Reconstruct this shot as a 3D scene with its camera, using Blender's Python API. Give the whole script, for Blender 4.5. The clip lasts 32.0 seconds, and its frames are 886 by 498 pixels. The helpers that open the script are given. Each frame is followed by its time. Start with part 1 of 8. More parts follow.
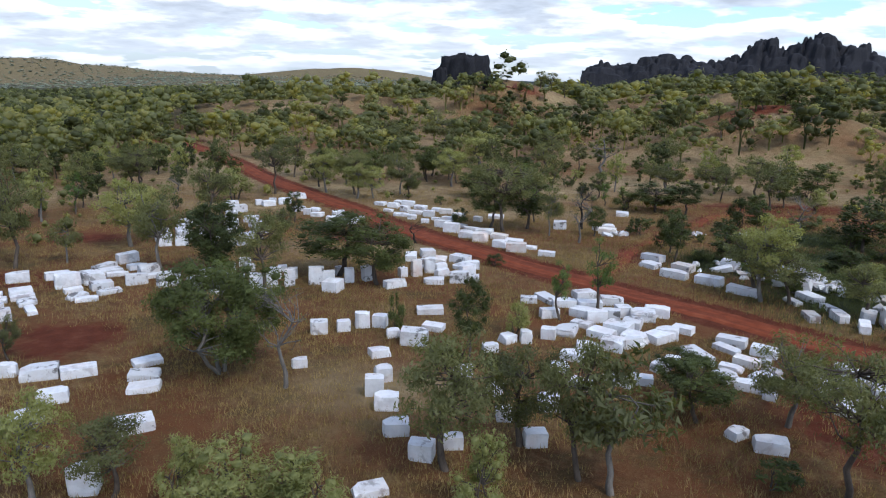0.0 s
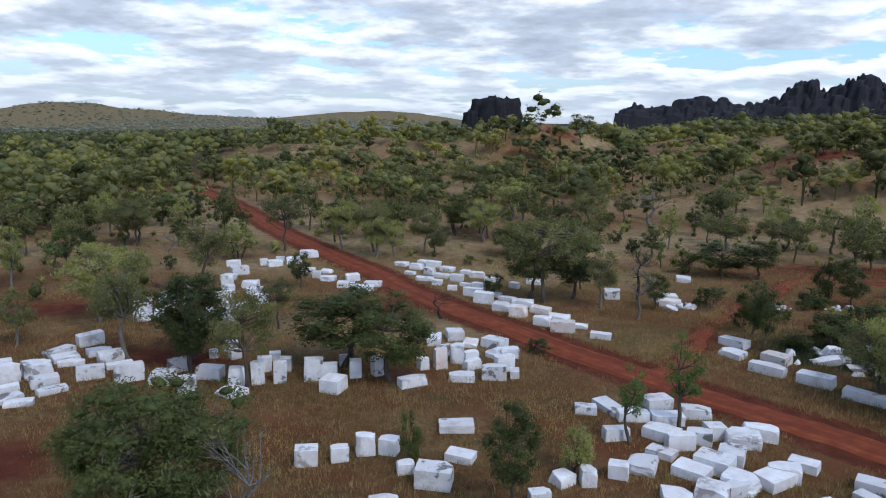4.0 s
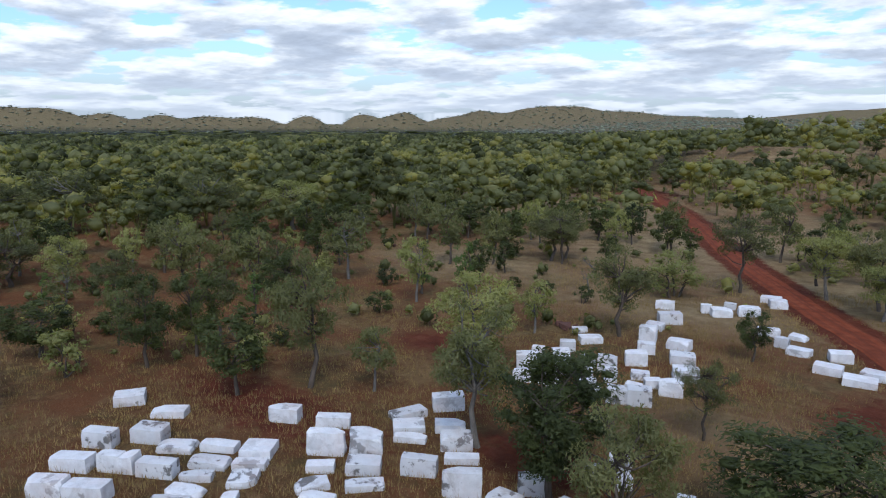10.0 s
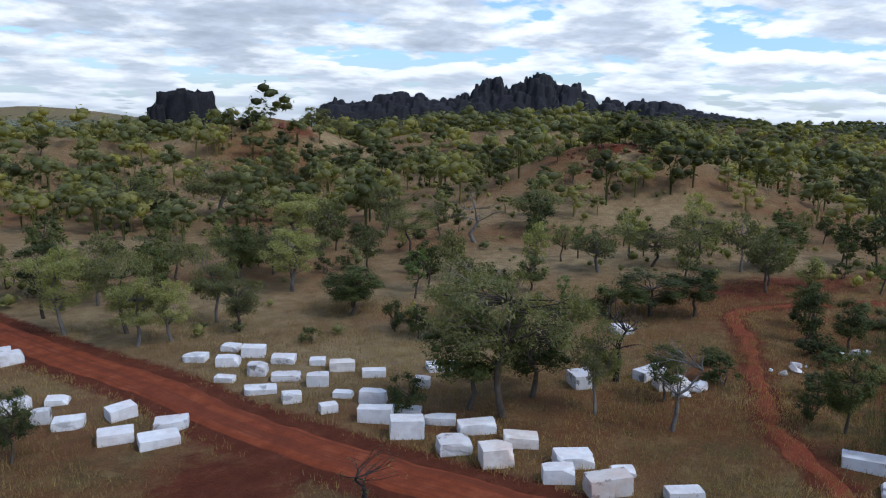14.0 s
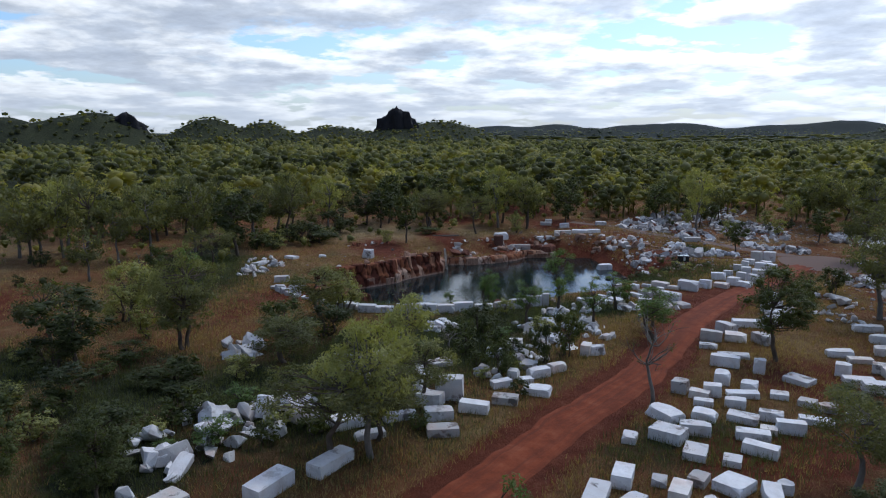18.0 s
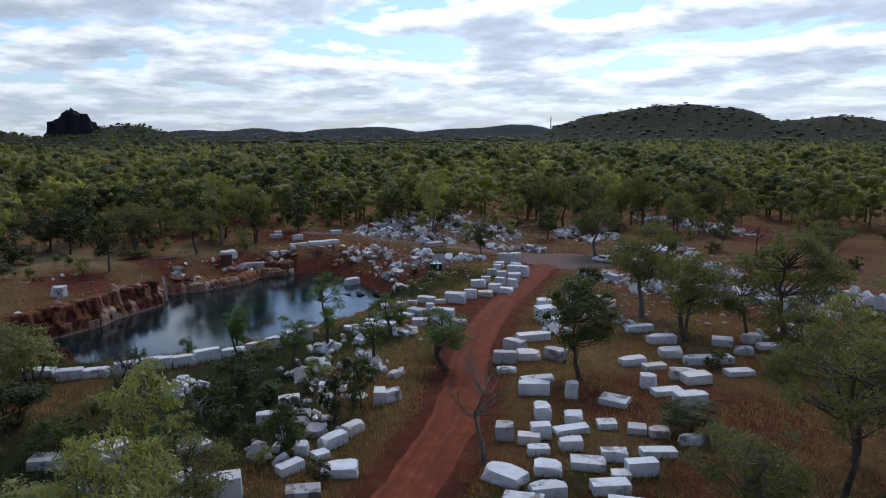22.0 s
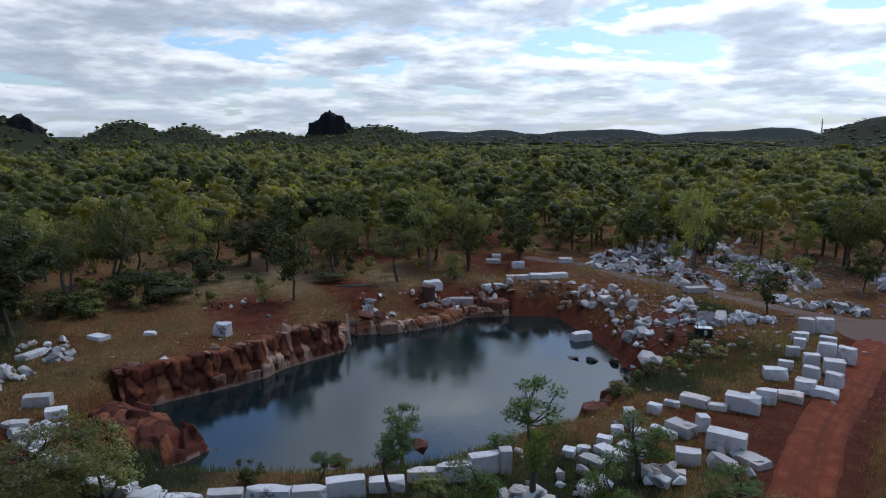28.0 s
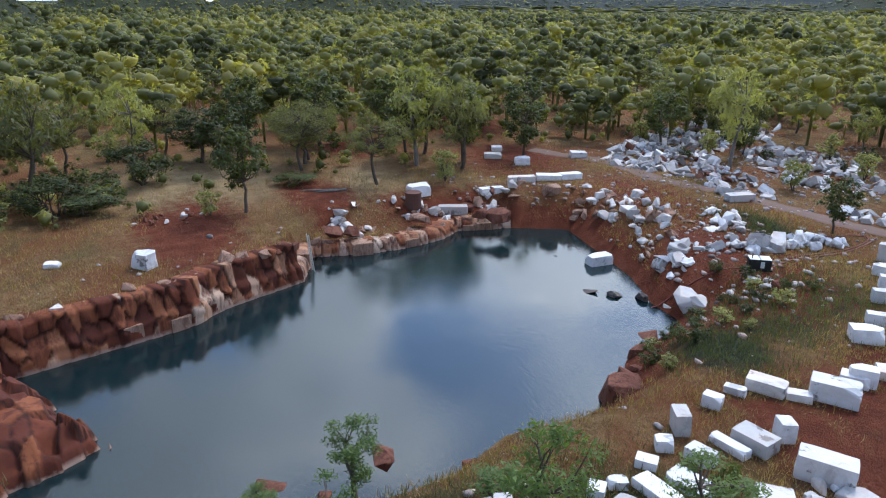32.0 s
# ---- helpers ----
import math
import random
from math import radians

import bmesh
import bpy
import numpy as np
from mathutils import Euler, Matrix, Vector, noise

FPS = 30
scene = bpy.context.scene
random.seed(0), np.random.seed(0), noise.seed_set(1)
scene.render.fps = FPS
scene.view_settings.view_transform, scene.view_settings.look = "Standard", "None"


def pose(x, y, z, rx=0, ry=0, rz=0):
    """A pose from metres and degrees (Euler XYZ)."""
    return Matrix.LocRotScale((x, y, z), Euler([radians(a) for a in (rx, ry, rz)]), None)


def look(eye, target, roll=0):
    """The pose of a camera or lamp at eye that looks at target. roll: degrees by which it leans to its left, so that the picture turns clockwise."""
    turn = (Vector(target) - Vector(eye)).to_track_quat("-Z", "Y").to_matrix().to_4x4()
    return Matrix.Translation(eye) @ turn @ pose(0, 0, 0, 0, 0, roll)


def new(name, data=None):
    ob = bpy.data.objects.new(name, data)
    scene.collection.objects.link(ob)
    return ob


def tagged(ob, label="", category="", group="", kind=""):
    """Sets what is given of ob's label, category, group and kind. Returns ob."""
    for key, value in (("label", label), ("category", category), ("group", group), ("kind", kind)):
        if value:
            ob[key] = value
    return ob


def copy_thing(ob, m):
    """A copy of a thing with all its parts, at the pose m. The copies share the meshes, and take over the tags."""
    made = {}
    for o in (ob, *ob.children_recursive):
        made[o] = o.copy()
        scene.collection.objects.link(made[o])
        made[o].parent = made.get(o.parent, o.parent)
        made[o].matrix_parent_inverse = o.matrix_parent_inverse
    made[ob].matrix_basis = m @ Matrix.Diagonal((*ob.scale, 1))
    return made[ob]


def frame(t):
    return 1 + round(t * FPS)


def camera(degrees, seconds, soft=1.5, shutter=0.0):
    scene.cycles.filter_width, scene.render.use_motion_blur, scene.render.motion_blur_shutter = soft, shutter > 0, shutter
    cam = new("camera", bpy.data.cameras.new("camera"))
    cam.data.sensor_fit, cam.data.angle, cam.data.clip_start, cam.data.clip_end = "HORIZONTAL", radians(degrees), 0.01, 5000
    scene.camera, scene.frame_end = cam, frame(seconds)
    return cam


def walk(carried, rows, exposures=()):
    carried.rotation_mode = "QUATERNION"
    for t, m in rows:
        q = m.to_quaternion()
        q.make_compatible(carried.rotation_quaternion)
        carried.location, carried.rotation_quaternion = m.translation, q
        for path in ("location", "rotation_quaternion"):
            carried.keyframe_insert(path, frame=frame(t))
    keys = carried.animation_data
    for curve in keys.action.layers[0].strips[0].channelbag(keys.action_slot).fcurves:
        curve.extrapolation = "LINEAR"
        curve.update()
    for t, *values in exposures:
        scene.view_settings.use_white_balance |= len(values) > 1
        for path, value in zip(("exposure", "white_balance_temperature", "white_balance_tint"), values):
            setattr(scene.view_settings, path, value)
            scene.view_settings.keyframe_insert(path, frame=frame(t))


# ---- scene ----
cam = camera(63.8, 32.0, 1.1)
METRES, EYE, TILT, LEAN, TURN = 176.78, 28.05, 0.0, 0.0, 0.0
ROWS = [
    (0.0, 0.0, 0.0, 0.0, 0.28, -13.75, -1.14),
    (0.5, -0.0002, 0.0155, -0.0003, 0.28, -13.02, -1.14),
    (1.0, -0.0007, 0.0302, -0.0003, 0.26, -11.64, -1.14),
    (1.5, -0.0011, 0.0447, -0.0003, 0.26, -10.8, -1.11),
    (2.0, -0.0011, 0.0589, 0.0, 0.27, -10.46, -1.08),
    (2.5, -0.0012, 0.0734, 0.0005, 0.28, -10.46, -1.05),
    (4.5, -0.0017, 0.1319, 0.001, 5.93, -10.56, -1.0),
    (5.0, -0.0016, 0.1476, 0.0009, 12.86, -10.64, -0.9),
    (5.5, -0.0019, 0.1636, 0.0008, 19.57, -10.69, -0.8),
    (6.0, -0.0027, 0.1797, 0.0009, 24.68, -10.73, -0.67),
    (6.5, -0.005, 0.1955, 0.0005, 28.67, -10.77, -0.58),
    (7.0, -0.0079, 0.2114, 0.0001, 33.16, -10.78, -0.36),
    (7.5, -0.0118, 0.2272, 0.0, 37.15, -10.79, -0.24),
    (8.0, -0.0165, 0.2426, -0.0004, 39.38, -10.79, -0.17),
    (8.5, -0.0222, 0.258, -0.0011, 39.42, -10.76, -0.11),
    (9.0, -0.0286, 0.2729, -0.0018, 39.42, -10.79, -0.1),
    (9.5, -0.0354, 0.2878, -0.0031, 39.44, -10.78, -0.1),
    (10.0, -0.0422, 0.3019, -0.0043, 39.29, -10.77, -0.1),
    (10.5, -0.0497, 0.316, -0.0054, 38.45, -10.76, -0.11),
    (11.0, -0.0569, 0.33, -0.0062, 34.45, -10.77, -0.16),
    (11.5, -0.0652, 0.3437, -0.0066, 27.2, -10.77, -0.21),
    (12.0, -0.0731, 0.3577, -0.0067, 20.09, -10.78, -0.3),
    (12.5, -0.0809, 0.3725, -0.0068, 12.83, -10.76, -0.47),
    (13.0, -0.0878, 0.3877, -0.0067, 3.22, -10.68, -0.64),
    (13.5, -0.0943, 0.4039, -0.0072, -10.4, -10.54, -0.81),
    (14.0, -0.0994, 0.4206, -0.0076, -22.28, -10.37, -0.84),
    (14.5, -0.1025, 0.4372, -0.008, -32.19, -10.21, -0.82),
    (16.5, -0.0961, 0.4989, -0.0086, -71.86, -9.67, -0.4),
    (17.0, -0.0894, 0.5117, -0.0088, -81.86, -9.59, -0.29),
    (17.5, -0.0808, 0.5231, -0.0091, -91.85, -9.58, -0.14),
    (18.0, -0.0703, 0.5327, -0.0098, -101.84, -9.57, 0.03),
    (18.5, -0.058, 0.5401, -0.0104, -111.83, -9.58, 0.16),
    (19.0, -0.0453, 0.5449, -0.0109, -121.69, -9.62, 0.3),
    (19.5, -0.0318, 0.5484, -0.0116, -127.63, -9.63, 0.34),
    (20.0, -0.0184, 0.5485, -0.0121, -127.74, -9.6, 0.33),
    (20.5, -0.0051, 0.5464, -0.0124, -127.61, -9.54, 0.34),
    (21.0, 0.0082, 0.5425, -0.0124, -127.0, -9.48, 0.36),
    (21.5, 0.0217, 0.5375, -0.0125, -126.24, -9.4, 0.35),
    (22.0, 0.0355, 0.5315, -0.0128, -125.45, -9.32, 0.28),
    (22.5, 0.0495, 0.5246, -0.0126, -124.39, -9.25, 0.19),
    (23.0, 0.0635, 0.517, -0.0126, -122.49, -9.19, 0.11),
    (23.5, 0.0775, 0.509, -0.0124, -119.53, -9.14, -0.0),
    (24.0, 0.092, 0.5005, -0.0124, -116.53, -9.1, -0.09),
    (24.5, 0.1066, 0.492, -0.0122, -113.57, -9.09, -0.19),
    (25.0, 0.1208, 0.4836, -0.0119, -110.61, -9.09, -0.25),
    (25.5, 0.1354, 0.4755, -0.0114, -107.71, -9.11, -0.31),
    (27.5, 0.1945, 0.4462, -0.0091, -106.59, -9.17, -0.23),
    (28.0, 0.2098, 0.4395, -0.0088, -106.59, -9.16, -0.22),
    (28.5, 0.225, 0.4331, -0.0086, -106.6, -9.25, -0.2),
    (29.0, 0.2401, 0.427, -0.0084, -106.6, -10.78, -0.19),
    (29.5, 0.255, 0.4209, -0.0084, -106.58, -12.69, -0.19),
    (30.0, 0.2698, 0.4151, -0.0084, -106.57, -14.22, -0.19),
    (30.5, 0.2847, 0.4097, -0.0084, -106.58, -15.5, -0.21),
    (31.0, 0.2993, 0.4041, -0.0085, -106.55, -16.74, -0.23),
    (31.5, 0.314, 0.3987, -0.0085, -106.55, -18.39, -0.24),
    (32.0, 0.3284, 0.3933, -0.0082, -106.53, -19.46, -0.22),
]
walk(cam, [(t, pose(0, 0, EYE, TILT, LEAN, TURN) @ pose(METRES * x, METRES * y, METRES * z, 90 + pitch, roll, yaw)) for t, x, y, z, yaw, pitch, roll in ROWS],
     [(0.0, -1.17, 6250, 10), (2.0, -1.46, 6150, 10), (6.0, -1.46, 6050, 10), (9.0, -1.46, 6050, 10), (13.0, -1.5, 6050, 10), (16.5, -1.62, 6200, 10), (20.0, -2.0, 6100, 10), (28.5, -2.0, 6100, 10), (30.5, -1.46, 6150, 10), (32.0, -0.7, 6200, 10)])

# ---------------------------------------------------------------- sky and sun
SUN_AZ, SUN_EL = 140.0, 52.0      # degrees, clockwise from +y, above the horizon
world = bpy.data.worlds.new("sky")
scene.world = world
world.use_nodes = True
wn, wl = world.node_tree.nodes, world.node_tree.links
wn.clear()


def wnode(kind, **settings):
    n = wn.new(kind)
    for key, value in settings.items():
        n.inputs[key.replace("_", " ")].default_value = value
    return n


def wmath(op, a, b=None):
    n = wn.new("ShaderNodeMath")
    n.operation = op
    for i, v in enumerate((a, b)):
        if v is None:
            continue
        if isinstance(v, (int, float)):
            n.inputs[i].default_value = v
        else:
            wl.new(v, n.inputs[i])
    return n.outputs[0]


sky = wn.new("ShaderNodeTexSky")
sky.sky_type = "NISHITA"
sky.sun_disc = False
sky.sun_elevation, sky.sun_rotation = radians(SUN_EL), radians(SUN_AZ)
sky.air_density, sky.dust_density, sky.ozone_density = 1.0, 1.5, 1.5
coord = wn.new("ShaderNodeTexCoord")
split = wn.new("ShaderNodeSeparateXYZ")
wl.new(coord.outputs["Generated"], split.inputs[0])
flat = wmath("DIVIDE", 1.0, wmath("ADD", wmath("MAXIMUM", split.outputs[2], 0.0), 0.15))
shell = wn.new("ShaderNodeCombineXYZ")
wl.new(wmath("MULTIPLY", split.outputs[0], flat), shell.inputs[0])
wl.new(wmath("MULTIPLY", split.outputs[1], flat), shell.inputs[1])


def wnoise(scale, detail, rough, offset, pull=1.0):
    """Noise on the flat cloud layer; pull below 1 looks a little higher up the same cloud."""
    shift = wn.new("ShaderNodeVectorMath")
    shift.operation = "MULTIPLY_ADD"
    shift.inputs[1].default_value = (pull, pull, pull)
    shift.inputs[2].default_value = offset
    wl.new(shell.outputs[0], shift.inputs[0])
    n = wnode("ShaderNodeTexNoise", Scale=scale, Detail=detail, Roughness=rough)
    wl.new(shift.outputs[0], n.inputs["Vector"])
    return n.outputs["Fac"]


def wramp(fac, *stops):
    r = wn.new("ShaderNodeValToRGB")
    while len(r.color_ramp.elements) < len(stops):
        r.color_ramp.elements.new(0.5)
    for e, (p, c) in zip(r.color_ramp.elements, stops):
        e.position, e.color = p, (c, c, c, 1) if isinstance(c, (int, float)) else (*c, 1)
    wl.new(fac, r.inputs[0])
    return r.outputs[0]


def wmix(fac, a, b, how="MIX"):
    n = wn.new("ShaderNodeMix")
    n.data_type, n.blend_type = "RGBA", how
    for i, v in ((0, fac), (6, a), (7, b)):
        if isinstance(v, (int, float)):
            n.inputs[i].default_value = v
        elif isinstance(v, tuple):
            n.inputs[i].default_value = (*v, 1)
        else:
            wl.new(v, n.inputs[i])
    return n.outputs[2]


heaped = wnoise(2.1, 9, 0.52, (3.7, 1.3, 0.6))
above = wnoise(2.1, 9, 0.52, (3.7, 1.3, 0.6), 0.95)
thin = wramp(split.outputs[2], (0.10, 0.0), (0.20, 0.035), (0.45, 0.075))
cover = wramp(wmath("SUBTRACT", heaped, thin), (0.40, 0.0), (0.445, 0.85), (0.50, 1.0))
belly = wramp(above, (0.41, (14.8, 15.3, 15.8)), (0.49, (11.6, 12.3, 13.2)), (0.56, (8.2, 9.1, 10.5)), (0.67, (6.9, 7.8, 9.3)))
fluff = wramp(wnoise(6.0, 7, 0.62, (9.0, 4.0, 0.0)), (0.35, 0.88), (0.65, 1.10))
cloud = wmix(1.0, belly, fluff, "MULTIPLY")
# cloud towards the sun is brighter
toward = wn.new("ShaderNodeVectorMath")
toward.operation = "DOT_PRODUCT"
wl.new(coord.outputs["Generated"], toward.inputs[0])
toward.inputs[1].default_value = (math.sin(radians(SUN_AZ)) * math.cos(radians(SUN_EL)), math.cos(radians(SUN_AZ)) * math.cos(radians(SUN_EL)), math.sin(radians(SUN_EL)))
glare = wramp(wmath("ADD", wmath("MULTIPLY", toward.outputs["Value"], 0.5), 0.5), (0.36, 1.06), (0.78, 1.32), (0.86, 1.6), (0.95, 2.8), (1.0, 4.5))
# unseen cloud overhead is dimmed to cut ambient light; low and sunward cloud raised
cloud_gain = wmix(wramp(toward.outputs["Value"], (0.45, 0.0), (0.80, 1.0)), wramp(split.outputs[2], (0.17, 1.8), (0.36, 1.35), (0.6, 0.8)), (2.0, 2.0, 2.0))
cloud = wmix(1.0, wmix(1.0, cloud, cloud_gain, "MULTIPLY"), glare, "MULTIPLY")
clear = wmix(1.0, sky.outputs[0], (3.8, 4.6, 5.6), "MULTIPLY")
mixed = wmix(cover, clear, cloud)
veil = wramp(split.outputs[2], (0.0, 0.6), (0.09, 0.0))
final = wmix(veil, mixed, wmix(1.0, (16.4, 18.1, 20.4), glare, "MULTIPLY"))
back = wnode("ShaderNodeBackground", Strength=0.108)
wl.new(final, back.inputs[0])
wout = wn.new("ShaderNodeOutputWorld")
wl.new(back.outputs[0], wout.inputs[0])

sun = new("sun", bpy.data.lights.new("sun", "SUN"))
sun.data.energy, sun.data.angle, sun.data.color = 3.6, radians(2.5), (1.0, 0.935, 0.85)
a, e = radians(SUN_AZ), radians(SUN_EL)
sun.matrix_world = look((math.sin(a) * math.cos(e) * 200, math.cos(a) * math.cos(e) * 200, math.sin(e) * 200), (0, 0, 0))


# ---------------------------------------------------------------- materials
class Shade:
    """A small builder of node materials."""

    def __init__(self, name, rough=0.9, spec=0.2):
        self.m = bpy.data.materials.new(name)
        self.m.use_nodes = True
        self.t = self.m.node_tree
        self.p = self.t.nodes["Principled BSDF"]
        self.p.inputs["Roughness"].default_value = rough
        self.p.inputs["Specular IOR Level"].default_value = spec

    def link(self, a, b):
        self.t.links.new(a, b)

    def pos(self, local=False):
        if local:
            return self.t.nodes.new("ShaderNodeTexCoord").outputs["Object"]
        return self.t.nodes.new("ShaderNodeNewGeometry").outputs["Position"]

    def noise(self, scale, detail=5, rough=0.55, vec=None, stretch=None, warp=0.0):
        n = self.t.nodes.new("ShaderNodeTexNoise")
        n.inputs["Scale"].default_value, n.inputs["Detail"].default_value, n.inputs["Roughness"].default_value = scale, detail, rough
        n.inputs["Distortion"].default_value = warp
        vec = vec or self.pos()
        if stretch:
            v = self.t.nodes.new("ShaderNodeVectorMath")
            v.operation = "MULTIPLY"
            v.inputs[1].default_value = stretch
            self.link(vec, v.inputs[0])
            vec = v.outputs[0]
        self.link(vec, n.inputs["Vector"])
        return n.outputs["Fac"]

    def ramp(self, fac, *stops):
        r = self.t.nodes.new("ShaderNodeValToRGB")
        while len(r.color_ramp.elements) < len(stops):
            r.color_ramp.elements.new(0.5)
        for el, (p, c) in zip(r.color_ramp.elements, stops):
            el.position, el.color = p, (c, c, c, 1) if isinstance(c, (int, float)) else (*c, 1)
        self.link(fac, r.inputs[0])
        return r.outputs[0]

    def mix(self, fac, a, b, how="MIX"):
        n = self.t.nodes.new("ShaderNodeMix")
        n.data_type, n.blend_type = "RGBA", how
        for i, v in ((0, fac), (6, a), (7, b)):
            if isinstance(v, (int, float)):
                n.inputs[i].default_value = v if i == 0 else (v, v, v, 1)
            elif isinstance(v, tuple):
                n.inputs[i].default_value = (*v, 1)
            else:
                self.link(v, n.inputs[i])
        return n.outputs[2]

    def math(self, op, a, b=0.0):
        n = self.t.nodes.new("ShaderNodeMath")
        n.operation, n.use_clamp = op, op in ("MULTIPLY", "SUBTRACT", "ADD")
        for i, v in enumerate((a, b)):
            if isinstance(v, (int, float)):
                n.inputs[i].default_value = v
            else:
                self.link(v, n.inputs[i])
        return n.outputs[0]

    def attr(self, name):
        n = self.t.nodes.new("ShaderNodeAttribute")
        n.attribute_name = name
        return n

    def rand(self):
        return self.t.nodes.new("ShaderNodeObjectInfo").outputs["Random"]

    def facing_up(self):
        s = self.t.nodes.new("ShaderNodeSeparateXYZ")
        self.link(self.t.nodes.new("ShaderNodeNewGeometry").outputs["Normal"], s.inputs[0])
        return s.outputs[2]

    def bump(self, height, strength=0.5, distance=0.1):
        b = self.t.nodes.new("ShaderNodeBump")
        b.inputs["Strength"].default_value, b.inputs["Distance"].default_value = strength, distance
        self.link(height, b.inputs["Height"])
        self.link(b.outputs[0], self.p.inputs["Normal"])

    def colour(self, c):
        if isinstance(c, tuple):
            self.p.inputs["Base Color"].default_value = (*c, 1)
        else:
            self.link(c, self.p.inputs["Base Color"])
        return self.m


def ground_material():
    s = Shade("dry_grass_and_red_earth", 0.95, 0.1)
    straw = s.ramp(s.noise(0.16, 6, 0.6), (0.3, (0.112, 0.066, 0.027)), (0.5, (0.182, 0.110, 0.046)), (0.68, (0.275, 0.182, 0.082)))
    straw = s.mix(s.ramp(s.noise(2.2, 5, 0.7), (0.44, 0.0), (0.64, 0.6)), straw, (0.060, 0.039, 0.017))
    straw = s.mix(s.ramp(s.noise(0.55, 5, 0.7, None, None, 0.8), (0.50, 0.0), (0.66, 0.7)), straw, (0.310, 0.214, 0.100))
    rust = s.ramp(s.noise(0.07, 6, 0.68), (0.36, 0.0), (0.58, 0.82))
    straw = s.mix(rust, straw, (0.170, 0.058, 0.024))
    straw = s.mix(s.ramp(s.noise(0.11, 6, 0.7, None, (1, 1.6, 1)), (0.52, 0.0), (0.65, 0.62)), straw, (0.082, 0.074, 0.026))
    straw = s.mix(s.ramp(s.noise(9.0, 4, 0.7), (0.54, 0.0), (0.68, 0.55)), straw, (0.325, 0.232, 0.110))
    a = s.attr("soil_and_shade")
    parts = s.t.nodes.new("ShaderNodeSeparateColor")
    s.link(a.outputs["Color"], parts.inputs[0])
    green = s.ramp(s.noise(0.5, 5, 0.6), (0.3, (0.024, 0.030, 0.013)), (0.7, (0.063, 0.069, 0.033)))
    green = s.mix(s.ramp(s.noise(0.03, 6, 0.7), (0.35, 0.0), (0.65, 0.85)), green, (0.020, 0.024, 0.015))
    broken = s.ramp(s.noise(0.35, 6, 0.65), (0.3, -0.0), (0.7, 1.0))
    g = s.ramp(s.math("ADD", parts.outputs[1], s.math("MULTIPLY", s.math("SUBTRACT", broken, 0.5), 0.5)), (0.35, 0.0), (0.75, 1.0))
    c = s.mix(g, straw, green)
    pale = s.mix(parts.outputs[2], c, s.ramp(s.noise(0.4, 5, 0.6), (0.3, (0.22, 0.155, 0.078)), (0.7, (0.42, 0.32, 0.18))))
    earth = s.ramp(s.noise(0.45, 6, 0.65), (0.25, (0.085, 0.023, 0.012)), (0.55, (0.150, 0.043, 0.022)), (0.8, (0.215, 0.080, 0.046)))
    edge = s.noise(0.6, 6, 0.7)
    r = s.ramp(s.math("ADD", s.math("MULTIPLY", parts.outputs[0], 0.8), s.math("MULTIPLY", s.math("SUBTRACT", edge, 0.35), 0.8)), (0.42, 0.0), (0.66, 1.0))
    c = s.mix(r, pale, earth)
    # far land: canopy colour with its inner shade and bluish haze painted in
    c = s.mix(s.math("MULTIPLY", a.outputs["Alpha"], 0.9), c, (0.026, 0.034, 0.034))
    s.bump(s.noise(3.5, 6, 0.75), 1.0, 0.55)
    return s.colour(c)


def road_material():
    s = Shade("compacted_red_dirt", 0.92, 0.15)
    uv = s.t.nodes.new("ShaderNodeTexCoord").outputs["UV"]
    ruts = s.noise(1.0, 5, 0.6, uv, (7.0, 0.12, 1), 0.3)
    base = s.ramp(s.noise(0.5, 6, 0.65), (0.28, (0.105, 0.023, 0.009)), (0.52, (0.185, 0.042, 0.016)), (0.76, (0.250, 0.074, 0.034)))
    c = s.mix(s.ramp(ruts, (0.42, 0.0), (0.60, 0.6)), base, (0.085, 0.024, 0.013))
    fine = s.noise(6.0, 5, 0.7)
    c = s.mix(s.ramp(fine, (0.55, 0.0), (0.8, 0.25)), c, (0.27, 0.105, 0.055))
    s.bump(s.math("ADD", ruts, s.math("MULTIPLY", fine, 0.4)), 0.6, 0.12)
    return s.colour(c)


